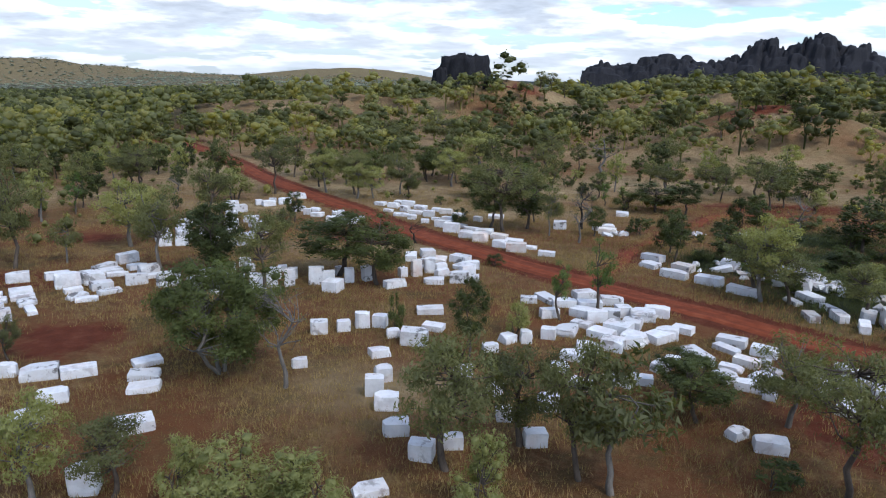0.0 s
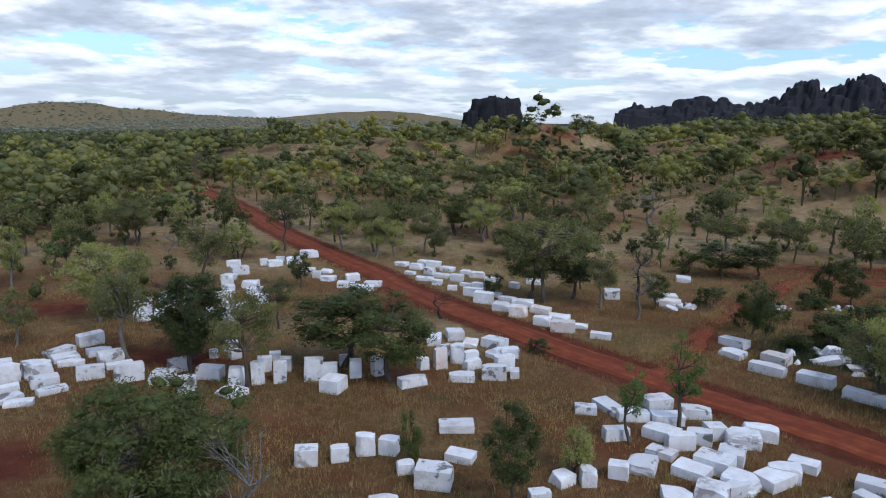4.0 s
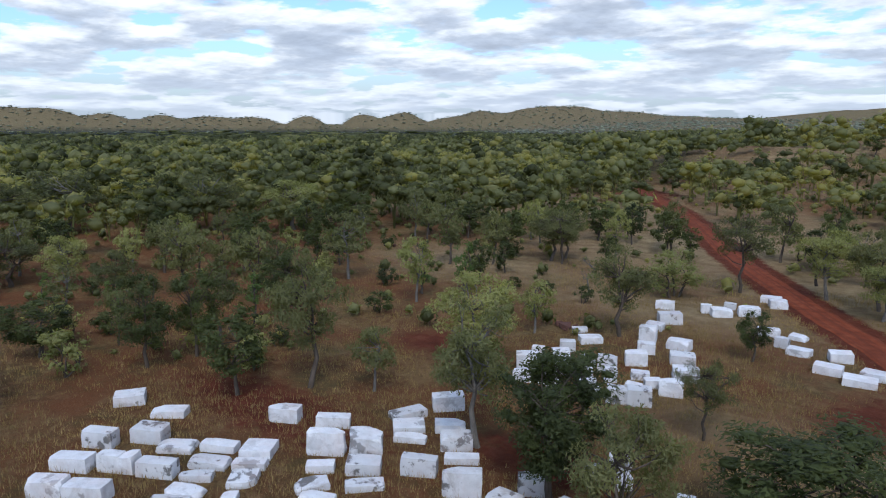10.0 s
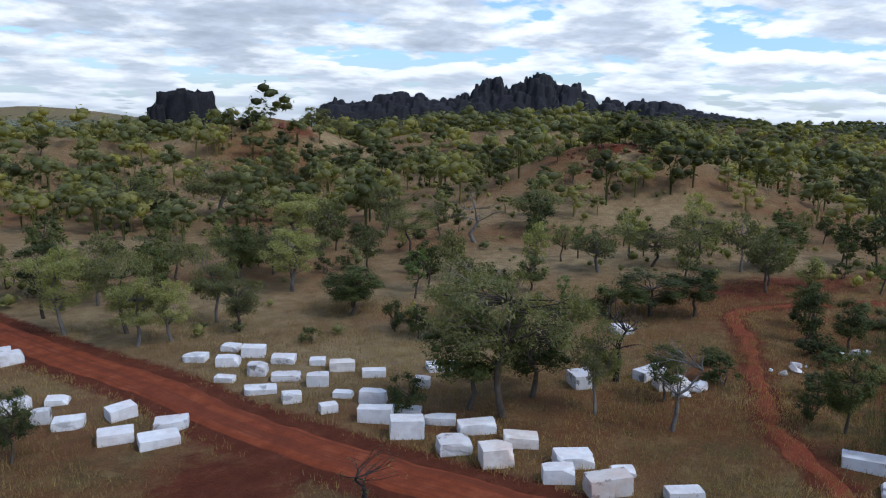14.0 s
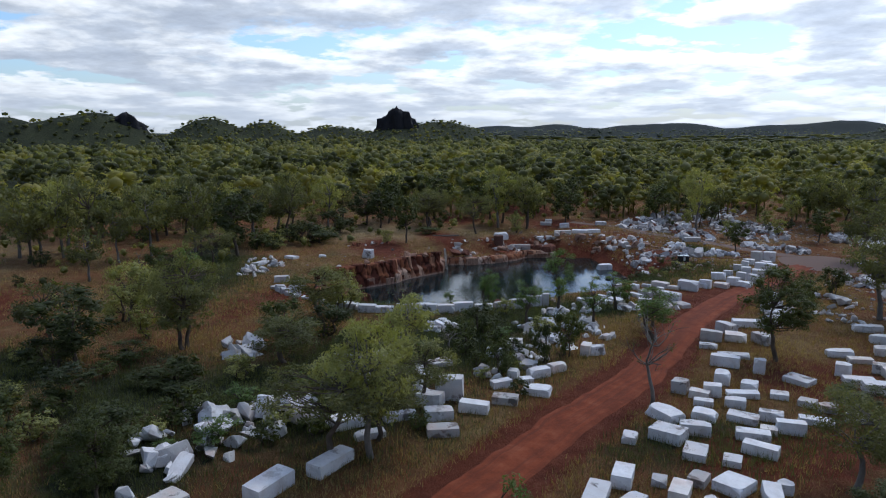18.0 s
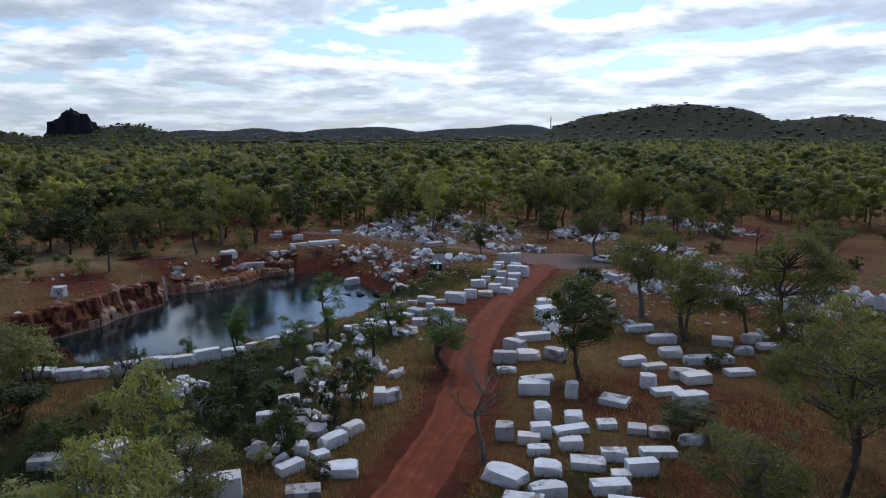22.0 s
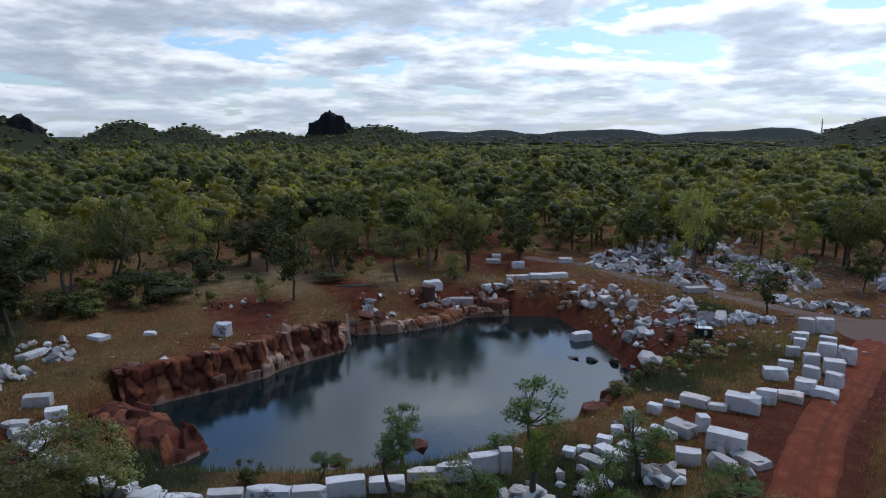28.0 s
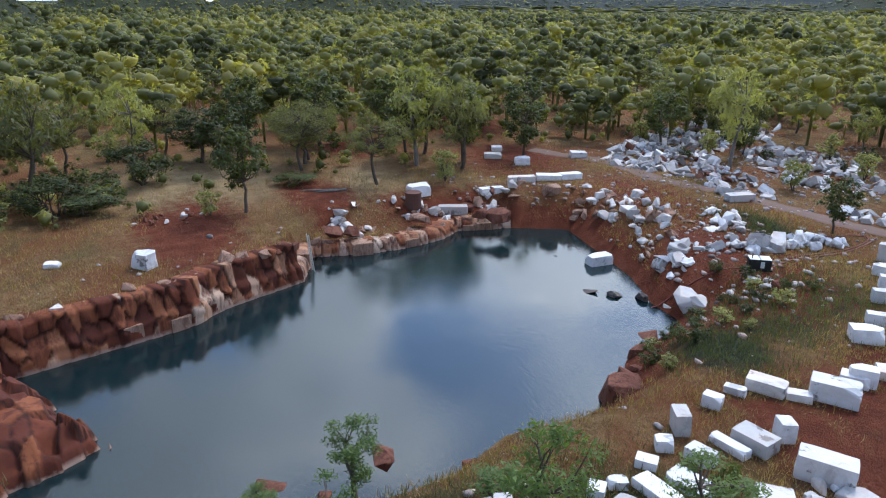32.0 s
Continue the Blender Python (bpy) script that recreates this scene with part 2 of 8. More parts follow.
def marble_material(name, tint=(0.80, 0.79, 0.77), dust=0.25, dark=0.5):
    s = Shade(name, 0.6, 0.3)
    p = s.pos()
    grain = s.ramp(s.noise(1.1, 7, 0.6, p), (0.3, tuple(0.80 * v for v in tint)), (0.65, tint))
    lich = s.noise(0.62, 7, 0.62, p, None, 0.15)
    rnd = s.rand()
    amount = s.math("MULTIPLY", s.math("ADD", rnd, 0.15), dark)
    stain = s.math("MULTIPLY", s.ramp(lich, (0.565, 0.0), (0.615, 0.9)), s.ramp(rnd, (0.3, 0.12), (0.75, dark)))
    grain = s.mix(s.ramp(rnd, (0.35, 0.0), (1.0, 0.55)), grain, tuple(0.58 * v for v in tint))
    c = s.mix(stain, grain, (0.085, 0.078, 0.072))
    c = s.mix(s.math("MULTIPLY", s.ramp(s.noise(0.35, 6, 0.7, p, None, 0.8), (0.54, 0.0), (0.66, 0.5)), amount), c, (0.24, 0.20, 0.175))
    drip = s.math("MULTIPLY", s.ramp(s.noise(1.6, 5, 0.6, p, (1, 1, 0.12)), (0.52, 0.0), (0.68, 1.0)), s.math("SUBTRACT", 0.55, s.facing_up()))
    c = s.mix(s.math("MULTIPLY", drip, 0.30), c, (0.36, 0.33, 0.31))
    red = s.math("MULTIPLY", s.ramp(s.noise(0.5, 5, 0.6, p), (0.45, 0.0), (0.7, 1.0)), dust)
    c = s.mix(red, c, (0.50, 0.29, 0.21))
    vein = s.ramp(s.noise(0.6, 3, 0.5, p, None, 4.0), (0.49, 0.0), (0.50, 0.25), (0.51, 0.0))
    c = s.mix(vein, c, (0.34, 0.31, 0.29))
    s.bump(s.noise(5.0, 6, 0.7, p), 0.5, 0.06)
    return s.colour(c)


def rock_material(name, low, high, crust, stretch=(1, 1, 0.35)):
    s = Shade(name, 0.88, 0.2)
    c = s.ramp(s.noise(0.5, 7, 0.65, None, stretch), (0.28, low), (0.62, high))
    c = s.mix(s.ramp(s.noise(1.7, 6, 0.7, None, stretch, 1.0), (0.48, 0.0), (0.62, 0.85)), c, crust)
    c = s.mix(s.math("MULTIPLY", s.rand(), 0.35), c, high)
    s.bump(s.noise(2.5, 7, 0.75), 0.9, 0.25)
    return s.colour(c)


def leaf_material(name, dark, light, through_light=0.3, spread=0.5, tint=False, between=None):
    s = Shade(name, 0.62, 0.25)
    if tint:
        r = s.attr("tint").outputs["Fac"]
    else:
        r = s.rand()
    patch = s.noise(0.35, 3, 0.6)
    f = s.math("ADD", s.math("MULTIPLY", r, spread), s.math("MULTIPLY", s.ramp(patch, (0.3, 0.0), (0.7, 1.0)), 1 - spread))
    c = s.ramp(f, (0.0, dark), *(between or ()), (1.0, light))
    s.colour(c)
    tl = s.t.nodes.new("ShaderNodeBsdfTranslucent")
    s.link(s.mix(1.0, c, (2.0, 1.95, 0.6), "MULTIPLY"), tl.inputs[0])
    both = s.t.nodes.new("ShaderNodeMixShader")
    both.inputs[0].default_value = through_light
    out = s.t.nodes["Material Output"]
    s.link(s.p.outputs[0], both.inputs[1])
    s.link(tl.outputs[0], both.inputs[2])
    s.link(both.outputs[0], out.inputs[0])
    return s.m


def bark_material(name, low, high):
    s = Shade(name, 0.9, 0.15)
    c = s.ramp(s.noise(2.0, 6, 0.7, None, (1, 1, 0.3)), (0.3, low), (0.7, high))
    s.bump(s.noise(9.0, 4, 0.6, None, (1, 1, 0.25)), 0.7, 0.04)
    return s.colour(c)


def plain_material(name, c, rough=0.6, metal=0.0, wear=0.25):
    s = Shade(name, rough, 0.4)
    s.p.inputs["Metallic"].default_value = metal
    return s.colour(s.mix(s.math("MULTIPLY", s.ramp(s.noise(3.0, 5, 0.6), (0.45, 0.0), (0.7, 1.0)), wear), c, tuple(0.45 * v + 0.04 for v in c)))


def water_material():
    s = Shade("still_quarry_water", 0.04, 0.5)
    s.p.inputs["IOR"].default_value = 1.52
    murk = s.ramp(s.noise(0.04, 3, 0.5), (0.3, (0.004, 0.012, 0.014)), (0.7, (0.008, 0.020, 0.022)))
    calm = s.ramp(s.noise(0.05, 3, 0.5), (0.35, 0.15), (0.65, 1.0))
    s.bump(s.math("MULTIPLY", s.noise(2.0, 5, 0.6, None, (1, 1.8, 1)), calm), 0.24, 0.09)
    return s.colour(murk)


GROUND = ground_material()
ROAD = road_material()
GRAVEL = plain_material("grey_tan_gravel", (0.135, 0.080, 0.060), 0.95, 0, 0.6)
MARBLE = marble_material("white_marble", (0.72, 0.72, 0.73), 0.22, 1.0)
MARBLE_DUSTY = marble_material("red_dusted_marble", (0.72, 0.68, 0.64), 0.55, 0.85)
MARBLE_GREY = marble_material("weathered_grey_marble", (0.47, 0.46, 0.45), 0.3, 1.0)
RED_ROCK = rock_material("red_stained_rock", (0.080, 0.024, 0.016), (0.20, 0.082, 0.052), (0.040, 0.013, 0.010))
CUT_ROCK = rock_material("sawn_pink_rock", (0.15, 0.062, 0.038), (0.36, 0.23, 0.165), (0.075, 0.026, 0.018), (1.0, 1.0, 0.3))
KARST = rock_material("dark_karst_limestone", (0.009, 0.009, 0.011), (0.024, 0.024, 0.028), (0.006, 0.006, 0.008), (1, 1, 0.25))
WATER = water_material()
LEAF_GREY = leaf_material("grey_green_leaves", (0.044, 0.050, 0.022), (0.172, 0.174, 0.078), 0.38)
LEAF_DARK = leaf_material("dark_green_leaves", (0.020, 0.028, 0.009), (0.088, 0.104, 0.029), 0.30)
LEAF_BRIGHT = leaf_material("fresh_green_leaves", (0.050, 0.090, 0.022), (0.115, 0.165, 0.050), 0.35)
LEAF_OLIVE = leaf_material("olive_green_leaves", (0.140, 0.152, 0.052), (0.290, 0.285, 0.115), 0.35)
MIXED = ((0.35, (0.098, 0.106, 0.044)), (0.62, (0.182, 0.188, 0.090)), (0.82, (0.240, 0.226, 0.088)))
LEAF_WOOD = leaf_material("woodland_leaves", (0.036, 0.042, 0.016), (0.290, 0.270, 0.090), 0.52, 0.88, True, MIXED)
LEAF_FAR = leaf_material("distant_woodland_leaves", (0.050, 0.056, 0.022), (0.270, 0.258, 0.086), 0.55, 0.88, True, MIXED)
# hill scrub, paled and greyed to carry the distance haze in its colour
LEAF_HAZY_HILL = leaf_material("hazy_hill_scrub_leaves", (0.120, 0.140, 0.108), (0.290, 0.305, 0.215), 0.2, 0.85, True)
STRAW = leaf_material("dry_grass_blades", (0.115, 0.076, 0.033), (0.36, 0.255, 0.122), 0.30, 0.8, True)
GREEN_BLADE = leaf_material("green_grass_blades", (0.030, 0.040, 0.016), (0.115, 0.130, 0.055), 0.3, 0.8, True)
BARK = bark_material("brown_bark", (0.045, 0.034, 0.026), (0.125, 0.10, 0.08))
BARK_PALE = bark_material("pale_grey_bark", (0.075, 0.066, 0.057), (0.21, 0.19, 0.17))
BARK_BLACK = bark_material("burnt_bark", (0.016, 0.013, 0.012), (0.06, 0.05, 0.045))

# ---------------------------------------------------------------- the lie of the land
WATER_Z = -4.3
POND = ((119.6, 90.4), (122.9, 83.3), (126.6, 75.4), (130.0, 72.0), (135.6, 63.2), (143.4, 61.2), (143.0, 52.8), (145.2, 44.6),
        (148.8, 40.4), (148.0, 32.7), (145.0, 25.2), (134.5, 25.6), (126.2, 26.1), (118.8, 28.0), (114.3, 27.6), (112.2, 30.2),
        (108.2, 37.3), (103.1, 40.9), (100.7, 45.0), (100.3, 52.0), (97.0, 56.9), (95.5, 63.4), (96.0, 69.5), (98.2, 76.7),
        (100.6, 83.3), (102.3, 86.8), (106.8, 80.4), (110.5, 83.2), (117.0, 87.8))
STEEP = POND[:10]                      # the quarried faces; the rest shelves into the water
STEEP_ROCK = POND[24:]
OUTCROP = ((101.6, 88.0), (103.2, 85.6), (105.2, 82.6), (106.9, 80.2), (110.6, 82.8), (117.0, 87.6), (119.6, 90.2), (117, 93.5), (109, 94.5), (102, 92.5))
ROAD_LINE = ((-118.0, 305.0), (-107.5, 288.0), (-78.0, 244.0), (-55.5, 204.0), (-38.5, 177.0), (-26.5, 158.5), (-18.0, 147.0), (-12.3, 136.5), (-5.5, 127.0),
             (2.5, 117.5), (13.0, 104.5), (25.0, 91.5), (37.0, 79.5), (46.5, 69.0), (55.0, 58.5), (64.2, 50.0), (75.0, 39.8),
             (87.8, 24.8), (97.0, 11.5), (105.5, 0.0), (111.5, -13.0))
TRACK_LINE = ((20.0, 97.5), (27.4, 106.1), (31.5, 116.2), (36.5, 122.5), (43.0, 130.5), (50.2, 138.9), (60.0, 150.0), (78.0, 148.5), (94.4, 142.9))
PATH_LINE = ((46.0, 121.0), (59.6, 118.5), (76.0, 112.0), (92.0, 103.5), (104.0, 97.5))
BACK_LINE = ((111.5, -13.0), (123.9, -3.6), (142.5, 1.5), (152.0, 6.5), (166.0, 8.5), (180.0, 16.0))


def resample(line, step):
    pts = np.array(line, float)
    smooth = []
    n = len(pts)
    for i in range(n - 1):
        p0, p1, p2, p3 = pts[max(i - 1, 0)], pts[i], pts[i + 1], pts[min(i + 2, n - 1)]
        for t in np.linspace(0, 1, max(int(np.linalg.norm(p2 - p1) / step), 2), endpoint=False):
            smooth.append(0.5 * (2 * p1 + (p2 - p0) * t + (2 * p0 - 5 * p1 + 4 * p2 - p3) * t * t + (3 * p1 - p0 - 3 * p2 + p3) * t ** 3))
    smooth.append(pts[-1])
    return np.array(smooth)


def line_distance(x, y, line, closed=False):
    pts = np.array(line, float)
    ends = np.roll(pts, -1, 0) if closed else pts[1:]
    best = np.full(np.shape(x), 1e9)
    for (ax, ay), (bx, by) in zip(pts, ends):
        dx, dy = bx - ax, by - ay
        t = np.clip(((x - ax) * dx + (y - ay) * dy) / (dx * dx + dy * dy), 0, 1)
        best = np.minimum(best, np.hypot(x - ax - t * dx, y - ay - t * dy))
    return best


def inside(x, y, poly):
    pts = np.array(poly, float)
    odd = np.zeros(np.shape(x), bool)
    for (ax, ay), (bx, by) in zip(pts, np.roll(pts, -1, 0)):
        if ay != by:
            odd ^= ((ay > y) != (by > y)) & (x < (bx - ax) * (y - ay) / (by - ay) + ax)
    return odd


def smoothstep(a, b, v):
    t = np.clip((v - a) / (b - a), 0, 1)
    return t * t * (3 - 2 * t)


def wave(x, y, size, seed=0.0):
    """A cheap smooth noise of about -1 to 1."""
    u, v = x / size + seed * 7.3, y / size - seed * 3.1
    return (np.sin(u * 2.1 + 1.3 * np.sin(v * 1.7 + seed)) + np.sin(v * 2.3 + 1.1 * np.sin(u * 1.9 + 2 * seed)) + np.sin((u + v) * 1.37 + seed)) / 3


# x, y, height, size across, size along, turn
HILLS = ((350, 725, 31, 260, 130, -30), (190, 440, 22, 110, 70, -30), (-50, 440, 15, 120, 55, 8), (34, 402, 22, 42, 30, 20), (124, 268, 19, 44, 34, -25),
         (470, 560, 10, 200, 120, -40), (620, 900, 14, 220, 160, -40))
# bearing, distance, crest height, half width across and along, of the ranges on the horizon
RANGES = ((-60, 2750, -4, 700, 150), (-40, 2750, -4, 700, 150), (-27, 2800, -10, 400, 150), (-84, 2500, 46, 200, 220), (-76, 2550, 48, 150, 220), (-71, 2500, 42, 120, 200), (-68, 2450, 34, 80, 160),
          (-64.5, 2450, 22, 85, 160), (-61, 2500, 21, 75, 160), (-57.5, 2550, 24, 110, 160), (-54, 2500, 20, 85, 160), (-50.2, 2450, 22, 62, 150), (-45.8, 2450, 27, 66, 150), (-42.7, 2450, 30, 72, 160),
          (-38.5, 2550, 14, 110, 160), (-36.2, 2500, 29, 75, 200), (-33, 2500, 27, 95, 220), (-30.3, 2500, 31, 115, 240), (-27.5, 2500, 0, 120, 220), (-25, 2550, -4, 110, 200), (-22, 2600, -36, 120, 200),
          (-17, 3100, -36, 300, 200), (-8, 3100, 8, 300, 200), (50, 860, 15, 60, 110), (53, 860, 18, 46, 100), (59.6, 850, 28, 34, 80), (62.8, 850, 23, 38, 80), (68.2, 846, 37, 27, 60),
          (71, 844, 33, 24, 60), (73.6, 843, 41, 33, 70), (76, 841, 31, 26, 60), (82.3, 1288, 44, 50, 90), (86.5, 1286, 39, 40, 80), (91.9, 1283, 30, 70, 90), (96.6, 1110, 27, 60, 80),
          (99.8, 1160, 34, 60, 80), (102, 1180, 26, 50, 80), (105.7, 3290, 41, 160, 160), (110.5, 3290, 47, 130, 160), (116.5, 3285, 45, 190, 160), (120, 3283, 45, 150, 160), (126.5, 3280, 47, 190, 160),
          (130.8, 3278, 60, 160, 160), (108, 1900, 23, 150, 90), (112.5, 1950, 28, 100, 90), (122, 2100, 24, 180, 90), (135, 1675, 47, 72, 150), (137, 1675, 57, 64, 160), (139.4, 1674, 71, 70, 160),
          (142.1, 1672, 82, 76, 170), (144.8, 1671, 67, 70, 170), (147, 1671, 69, 64, 160), (148.8, 1670, 35, 56, 150), (151.3, 1669, 49, 62, 150), (153.9, 1668, 54, 64, 150), (156.2, 1668, 39, 62, 150),
          (162, 1800, 36, 120, 160))


def height(x, y):
    x, y = np.asarray(x, float), np.asarray(y, float)
    r = np.hypot(x - 20, y - 60)
    z = 0.16 * wave(x, y, 9.0, 1) + 0.30 * wave(x, y, 31.0, 2) * smoothstep(20, 120, r)
    z = z + 4.0 * wave(x, y, 260.0, 3) * smoothstep(250, 900, r)
    s = -0.635 * (x - 20) + 0.773 * (y - 60)
    side = 0.773 * (x - 20) + 0.635 * (y - 60)
    z = z - 0.019 * np.maximum(s - 250, 0) * smoothstep(0.35, -0.1, side / np.maximum(r, 1.0))
    for hx, hy, h, wa, wb, turn in HILLS:
        c, sn = math.cos(radians(turn)), math.sin(radians(turn))
        u, v = (x - hx) * c + (y - hy) * sn, -(x - hx) * sn + (y - hy) * c
        z = z + h * np.exp(-(u / wa) ** 2 - (v / wb) ** 2) * (1 + 0.12 * wave(x, y, 22.0, 5))
    rise = np.zeros(np.shape(x))
    for az, d, top, wa, wd in RANGES:
        ca, sa = math.cos(radians(az)), math.sin(radians(az))
        u, v = x * ca - (y - 60) * sa, x * sa + (y - 60) * ca - d
        rise = rise + ((top + (40 if az < 0 else 0)) * np.exp(-np.abs(u / (1.25 * wa)) ** 2.4 - (v / wd) ** 2)) ** 3
    z = z + np.cbrt(rise) * (1 + 0.05 * wave(x, y, 60.0, 6) + 0.03 * wave(x, y, 24.0, 2))
    ds = np.minimum(line_distance(x, y, STEEP), line_distance(x, y, STEEP_ROCK))
    dg = line_distance(x, y, POND[9:25])
    d = np.minimum(ds, dg)
    within = inside(x, y, POND)
    shelf = -4.3 * np.clip(1 - d / 6.5, 0, 1) ** 1.4
    cut = np.where(d < 1.7, -6.0, -6.0 * smoothstep(2.5, 1.7, d))
    terrace = np.where(d < 1.6, -6.0, -2.85 * smoothstep(9.5, 3.4, d))
    cut = np.where(line_distance(x, y, POND[5:10]) <= ds + 0.01, terrace, cut)
    bank = np.where(within, -4.3 - np.minimum(d * 0.7, 3.0), np.where(ds <= dg, np.minimum(cut, 0.0), shelf))
    bank = np.where(inside(x, y, OUTCROP) & (line_distance(x, y, OUTCROP[6:] + OUTCROP[:1]) > 1.6), -5.0, bank)
    near = (r < 250)
    return np.where(near, z * smoothstep(0.0, 8.0, np.where(within, 0, d)) + bank, z)


def ground_at(x, y):
    return float(height(x, y))


def link_mesh(name, verts, faces, material, parent=None, smooth=False):
    me = bpy.data.meshes.new(name)
    me.from_pydata([tuple(v) for v in verts], [], [tuple(f) for f in faces])
    me.materials.append(material)
    if smooth:
        me.shade_smooth()
    ob = new(name, me)
    ob.parent = parent
    return ob


def fast_mesh(name, verts, polys, size, material, tint=None, smooth=False):
    """A mesh of equal polygons from arrays."""
    verts, polys = np.asarray(verts, np.float32), np.asarray(polys, np.int32)
    me = bpy.data.meshes.new(name)
    me.vertices.add(len(verts))
    me.vertices.foreach_set("co", verts.ravel())
    me.loops.add(polys.size)
    me.loops.foreach_set("vertex_index", polys.ravel())
    me.polygons.add(len(polys))
    me.polygons.foreach_set("loop_start", np.arange(0, polys.size, size, dtype=np.int32))
    if tint is not None:
        at = me.attributes.new("tint", "FLOAT", "POINT")
        at.data.foreach_set("value", np.asarray(tint, np.float32))
    me.materials.append(material)
    me.update(calc_edges=True)
    if smooth:
        me.shade_smooth()
    return me


def part(name, bm, material, parent, label=""):
    me = bpy.data.meshes.new(name)
    bm.to_mesh(me)
    bm.free()
    me.materials.append(material)
    ob = new(name, me)
    ob.parent = parent
    return tagged(ob, label)


# ground: one sheet of rings round the quarry, out to the horizon
CX, CY = 66.0, 62.0
TURNS = 560
rings = [1.0]
while rings[-1] < 4700:
    r = rings[-1]
    rings.append(r + (0.95 if r < 135 else min(0.95 + (r - 135) * 0.045, 24 if r < 2000 else 24 + (r - 2000) * 0.05)))
ra = np.array(rings)
th = np.linspace(0, 2 * math.pi, TURNS, endpoint=False)
gx, gy = CX + ra[:, None] * np.cos(th)[None], CY + ra[:, None] * np.sin(th)[None]
gz = height(gx, gy)
verts = np.concatenate([[[CX, CY, ground_at(CX, CY)]], np.stack([gx.ravel(), gy.ravel(), gz.ravel()], 1)])
i, j = np.meshgrid(np.arange(len(ra) - 1), np.arange(TURNS), indexing="ij")
k = (j + 1) % TURNS
quads = np.stack([1 + i * TURNS + j, 1 + (i + 1) * TURNS + j, 1 + (i + 1) * TURNS + k, 1 + i * TURNS + k], -1).reshape(-1, 4)
ground_me = fast_mesh("ground", verts, quads, 4, GROUND, smooth=True)
vx, vy = verts[:, 0], verts[:, 1]
EARTH = ((113, 31, 4, 5), (88, 36, 9, 5), (122, 20, 9, 5), (146, 75, 22, 8), (156, 58, 12, 6), (152, 40, 7, 16), (108, 29, 6, 8), (117, 24, 6, 4), (104, 40, 4, 4), (-40, 72, 9, 6), (-40, 69, 6, 5), (-60, 117, 8, 5), (-35, 99, 10, 4), (-14, 124, 8, 9), (90, 28, 9, 8), (93, 22, 9, 7), (95, 103, 10, 5), (150, 80, 10, 4), (160, 60, 14, 5),
         (103, 96, 9, 6), (118, 18, 18, 9), (140, 14, 22, 9), (172, 22, 20, 13), (190, 48, 12, 8), (70, 0, 22, 9), (40, 36, 12, 8), (35, 55, 8, 14), (50, 40, 10, 10), (75, 160, 30, 10), (100, 140, 24, 8), (215, 20, 25, 15),
         (-52, 60, 14, 8), (-60, 92, 20, 6), (95, -66, 28, 12), (120, -80, 30, 14), (-110, 290, 20, 10), (118, 266, 12, 8), (44, 396, 14, 9), (70, 366, 9, 6), (112, 22, 12, 10))
soil_and_shade = np.zeros((len(verts), 4), np.float32)
for ex, ey, wa, wb in EARTH:
    soil_and_shade[:, 0] = np.maximum(soil_and_shade[:, 0], 0.85 * np.exp(-((vx - ex) / wa) ** 2 - ((vy - ey) / wb) ** 2))
dr = line_distance(vx, vy, resample(ROAD_LINE, 4))
soil_and_shade[:, 0] = np.maximum(soil_and_shade[:, 0], smoothstep(6.5, 2.5, dr))
soil_and_shade[:, 0] = np.maximum(soil_and_shade[:, 0], 0.75 * smoothstep(4.5, 0.5, line_distance(vx, vy, resample(TRACK_LINE, 4))))
soil_and_shade[:, 0] = np.maximum(soil_and_shade[:, 0], 0.55 * smoothstep(3.5, 0.5, line_distance(vx, vy, resample(PATH_LINE, 4))))
dp = np.where(inside(vx, vy, POND), 0, line_distance(vx, vy, POND, True))
soil_and_shade[:, 0] = np.maximum(soil_and_shade[:, 0], 0.8 * smoothstep(6, 1.5, dp) * (0.55 + 0.45 * (vy < 45)))
GREEN = ((78, 70, 12, 10), (66, 88, 14, 12), (84, 52, 7, 8), (105, 26, 6, 7), (107, 17, 5, 5), (101, 33, 6, 5), (128, 8, 8, 4), (70, 76, 16, 14), (55, 92, 16, 16), (60, 100, 12, 10), (84, 62, 10, 10), (38, 60, 6, 12), (130, 112, 40, 12), (108, 18, 7, 7), (95, 84, 7, 7), (60, 112, 14, 10), (44, 108, 10, 9), (70, 126, 12, 9))
for ex, ey, wa, wb in GREEN:
    soil_and_shade[:, 1] = np.maximum(soil_and_shade[:, 1], 0.9 * np.exp(-((vx - ex) / wa) ** 2 - ((vy - ey) / wb) ** 2))
far = np.hypot(vx - 20, vy - 60)
north = smoothstep(-32, -14, np.degrees(np.arctan2(vx, vy - 40))) * smoothstep(62, 50, np.degrees(np.arctan2(vx, vy - 40)))
soil_and_shade[:, 1] = np.maximum(soil_and_shade[:, 1], smoothstep(170, 380, far) * 0.95 * (1 - 0.6 * north * smoothstep(900, 500, far)))
hill = smoothstep(900, 1400, far) * smoothstep(4, 22, verts[:, 2] + 0.019 * np.maximum(-0.635 * (vx - 20) + 0.773 * (vy - 60) - 250, 0))
soil_and_shade[:, 1] *= 1 - 0.25 * hill
# western hill ground lightened too, haze put into its colour
soil_and_shade[:, 2] = 0.40 * hill * (vx < 0)
# alpha grows with distance: the painted canopy shade of far woodland
soil_and_shade[:, 3] = smoothstep(1200, 2300, far) * (vx > 0) + 0.6 * smoothstep(700, 1500, far) * (vx <= 0) * (1 - hill)
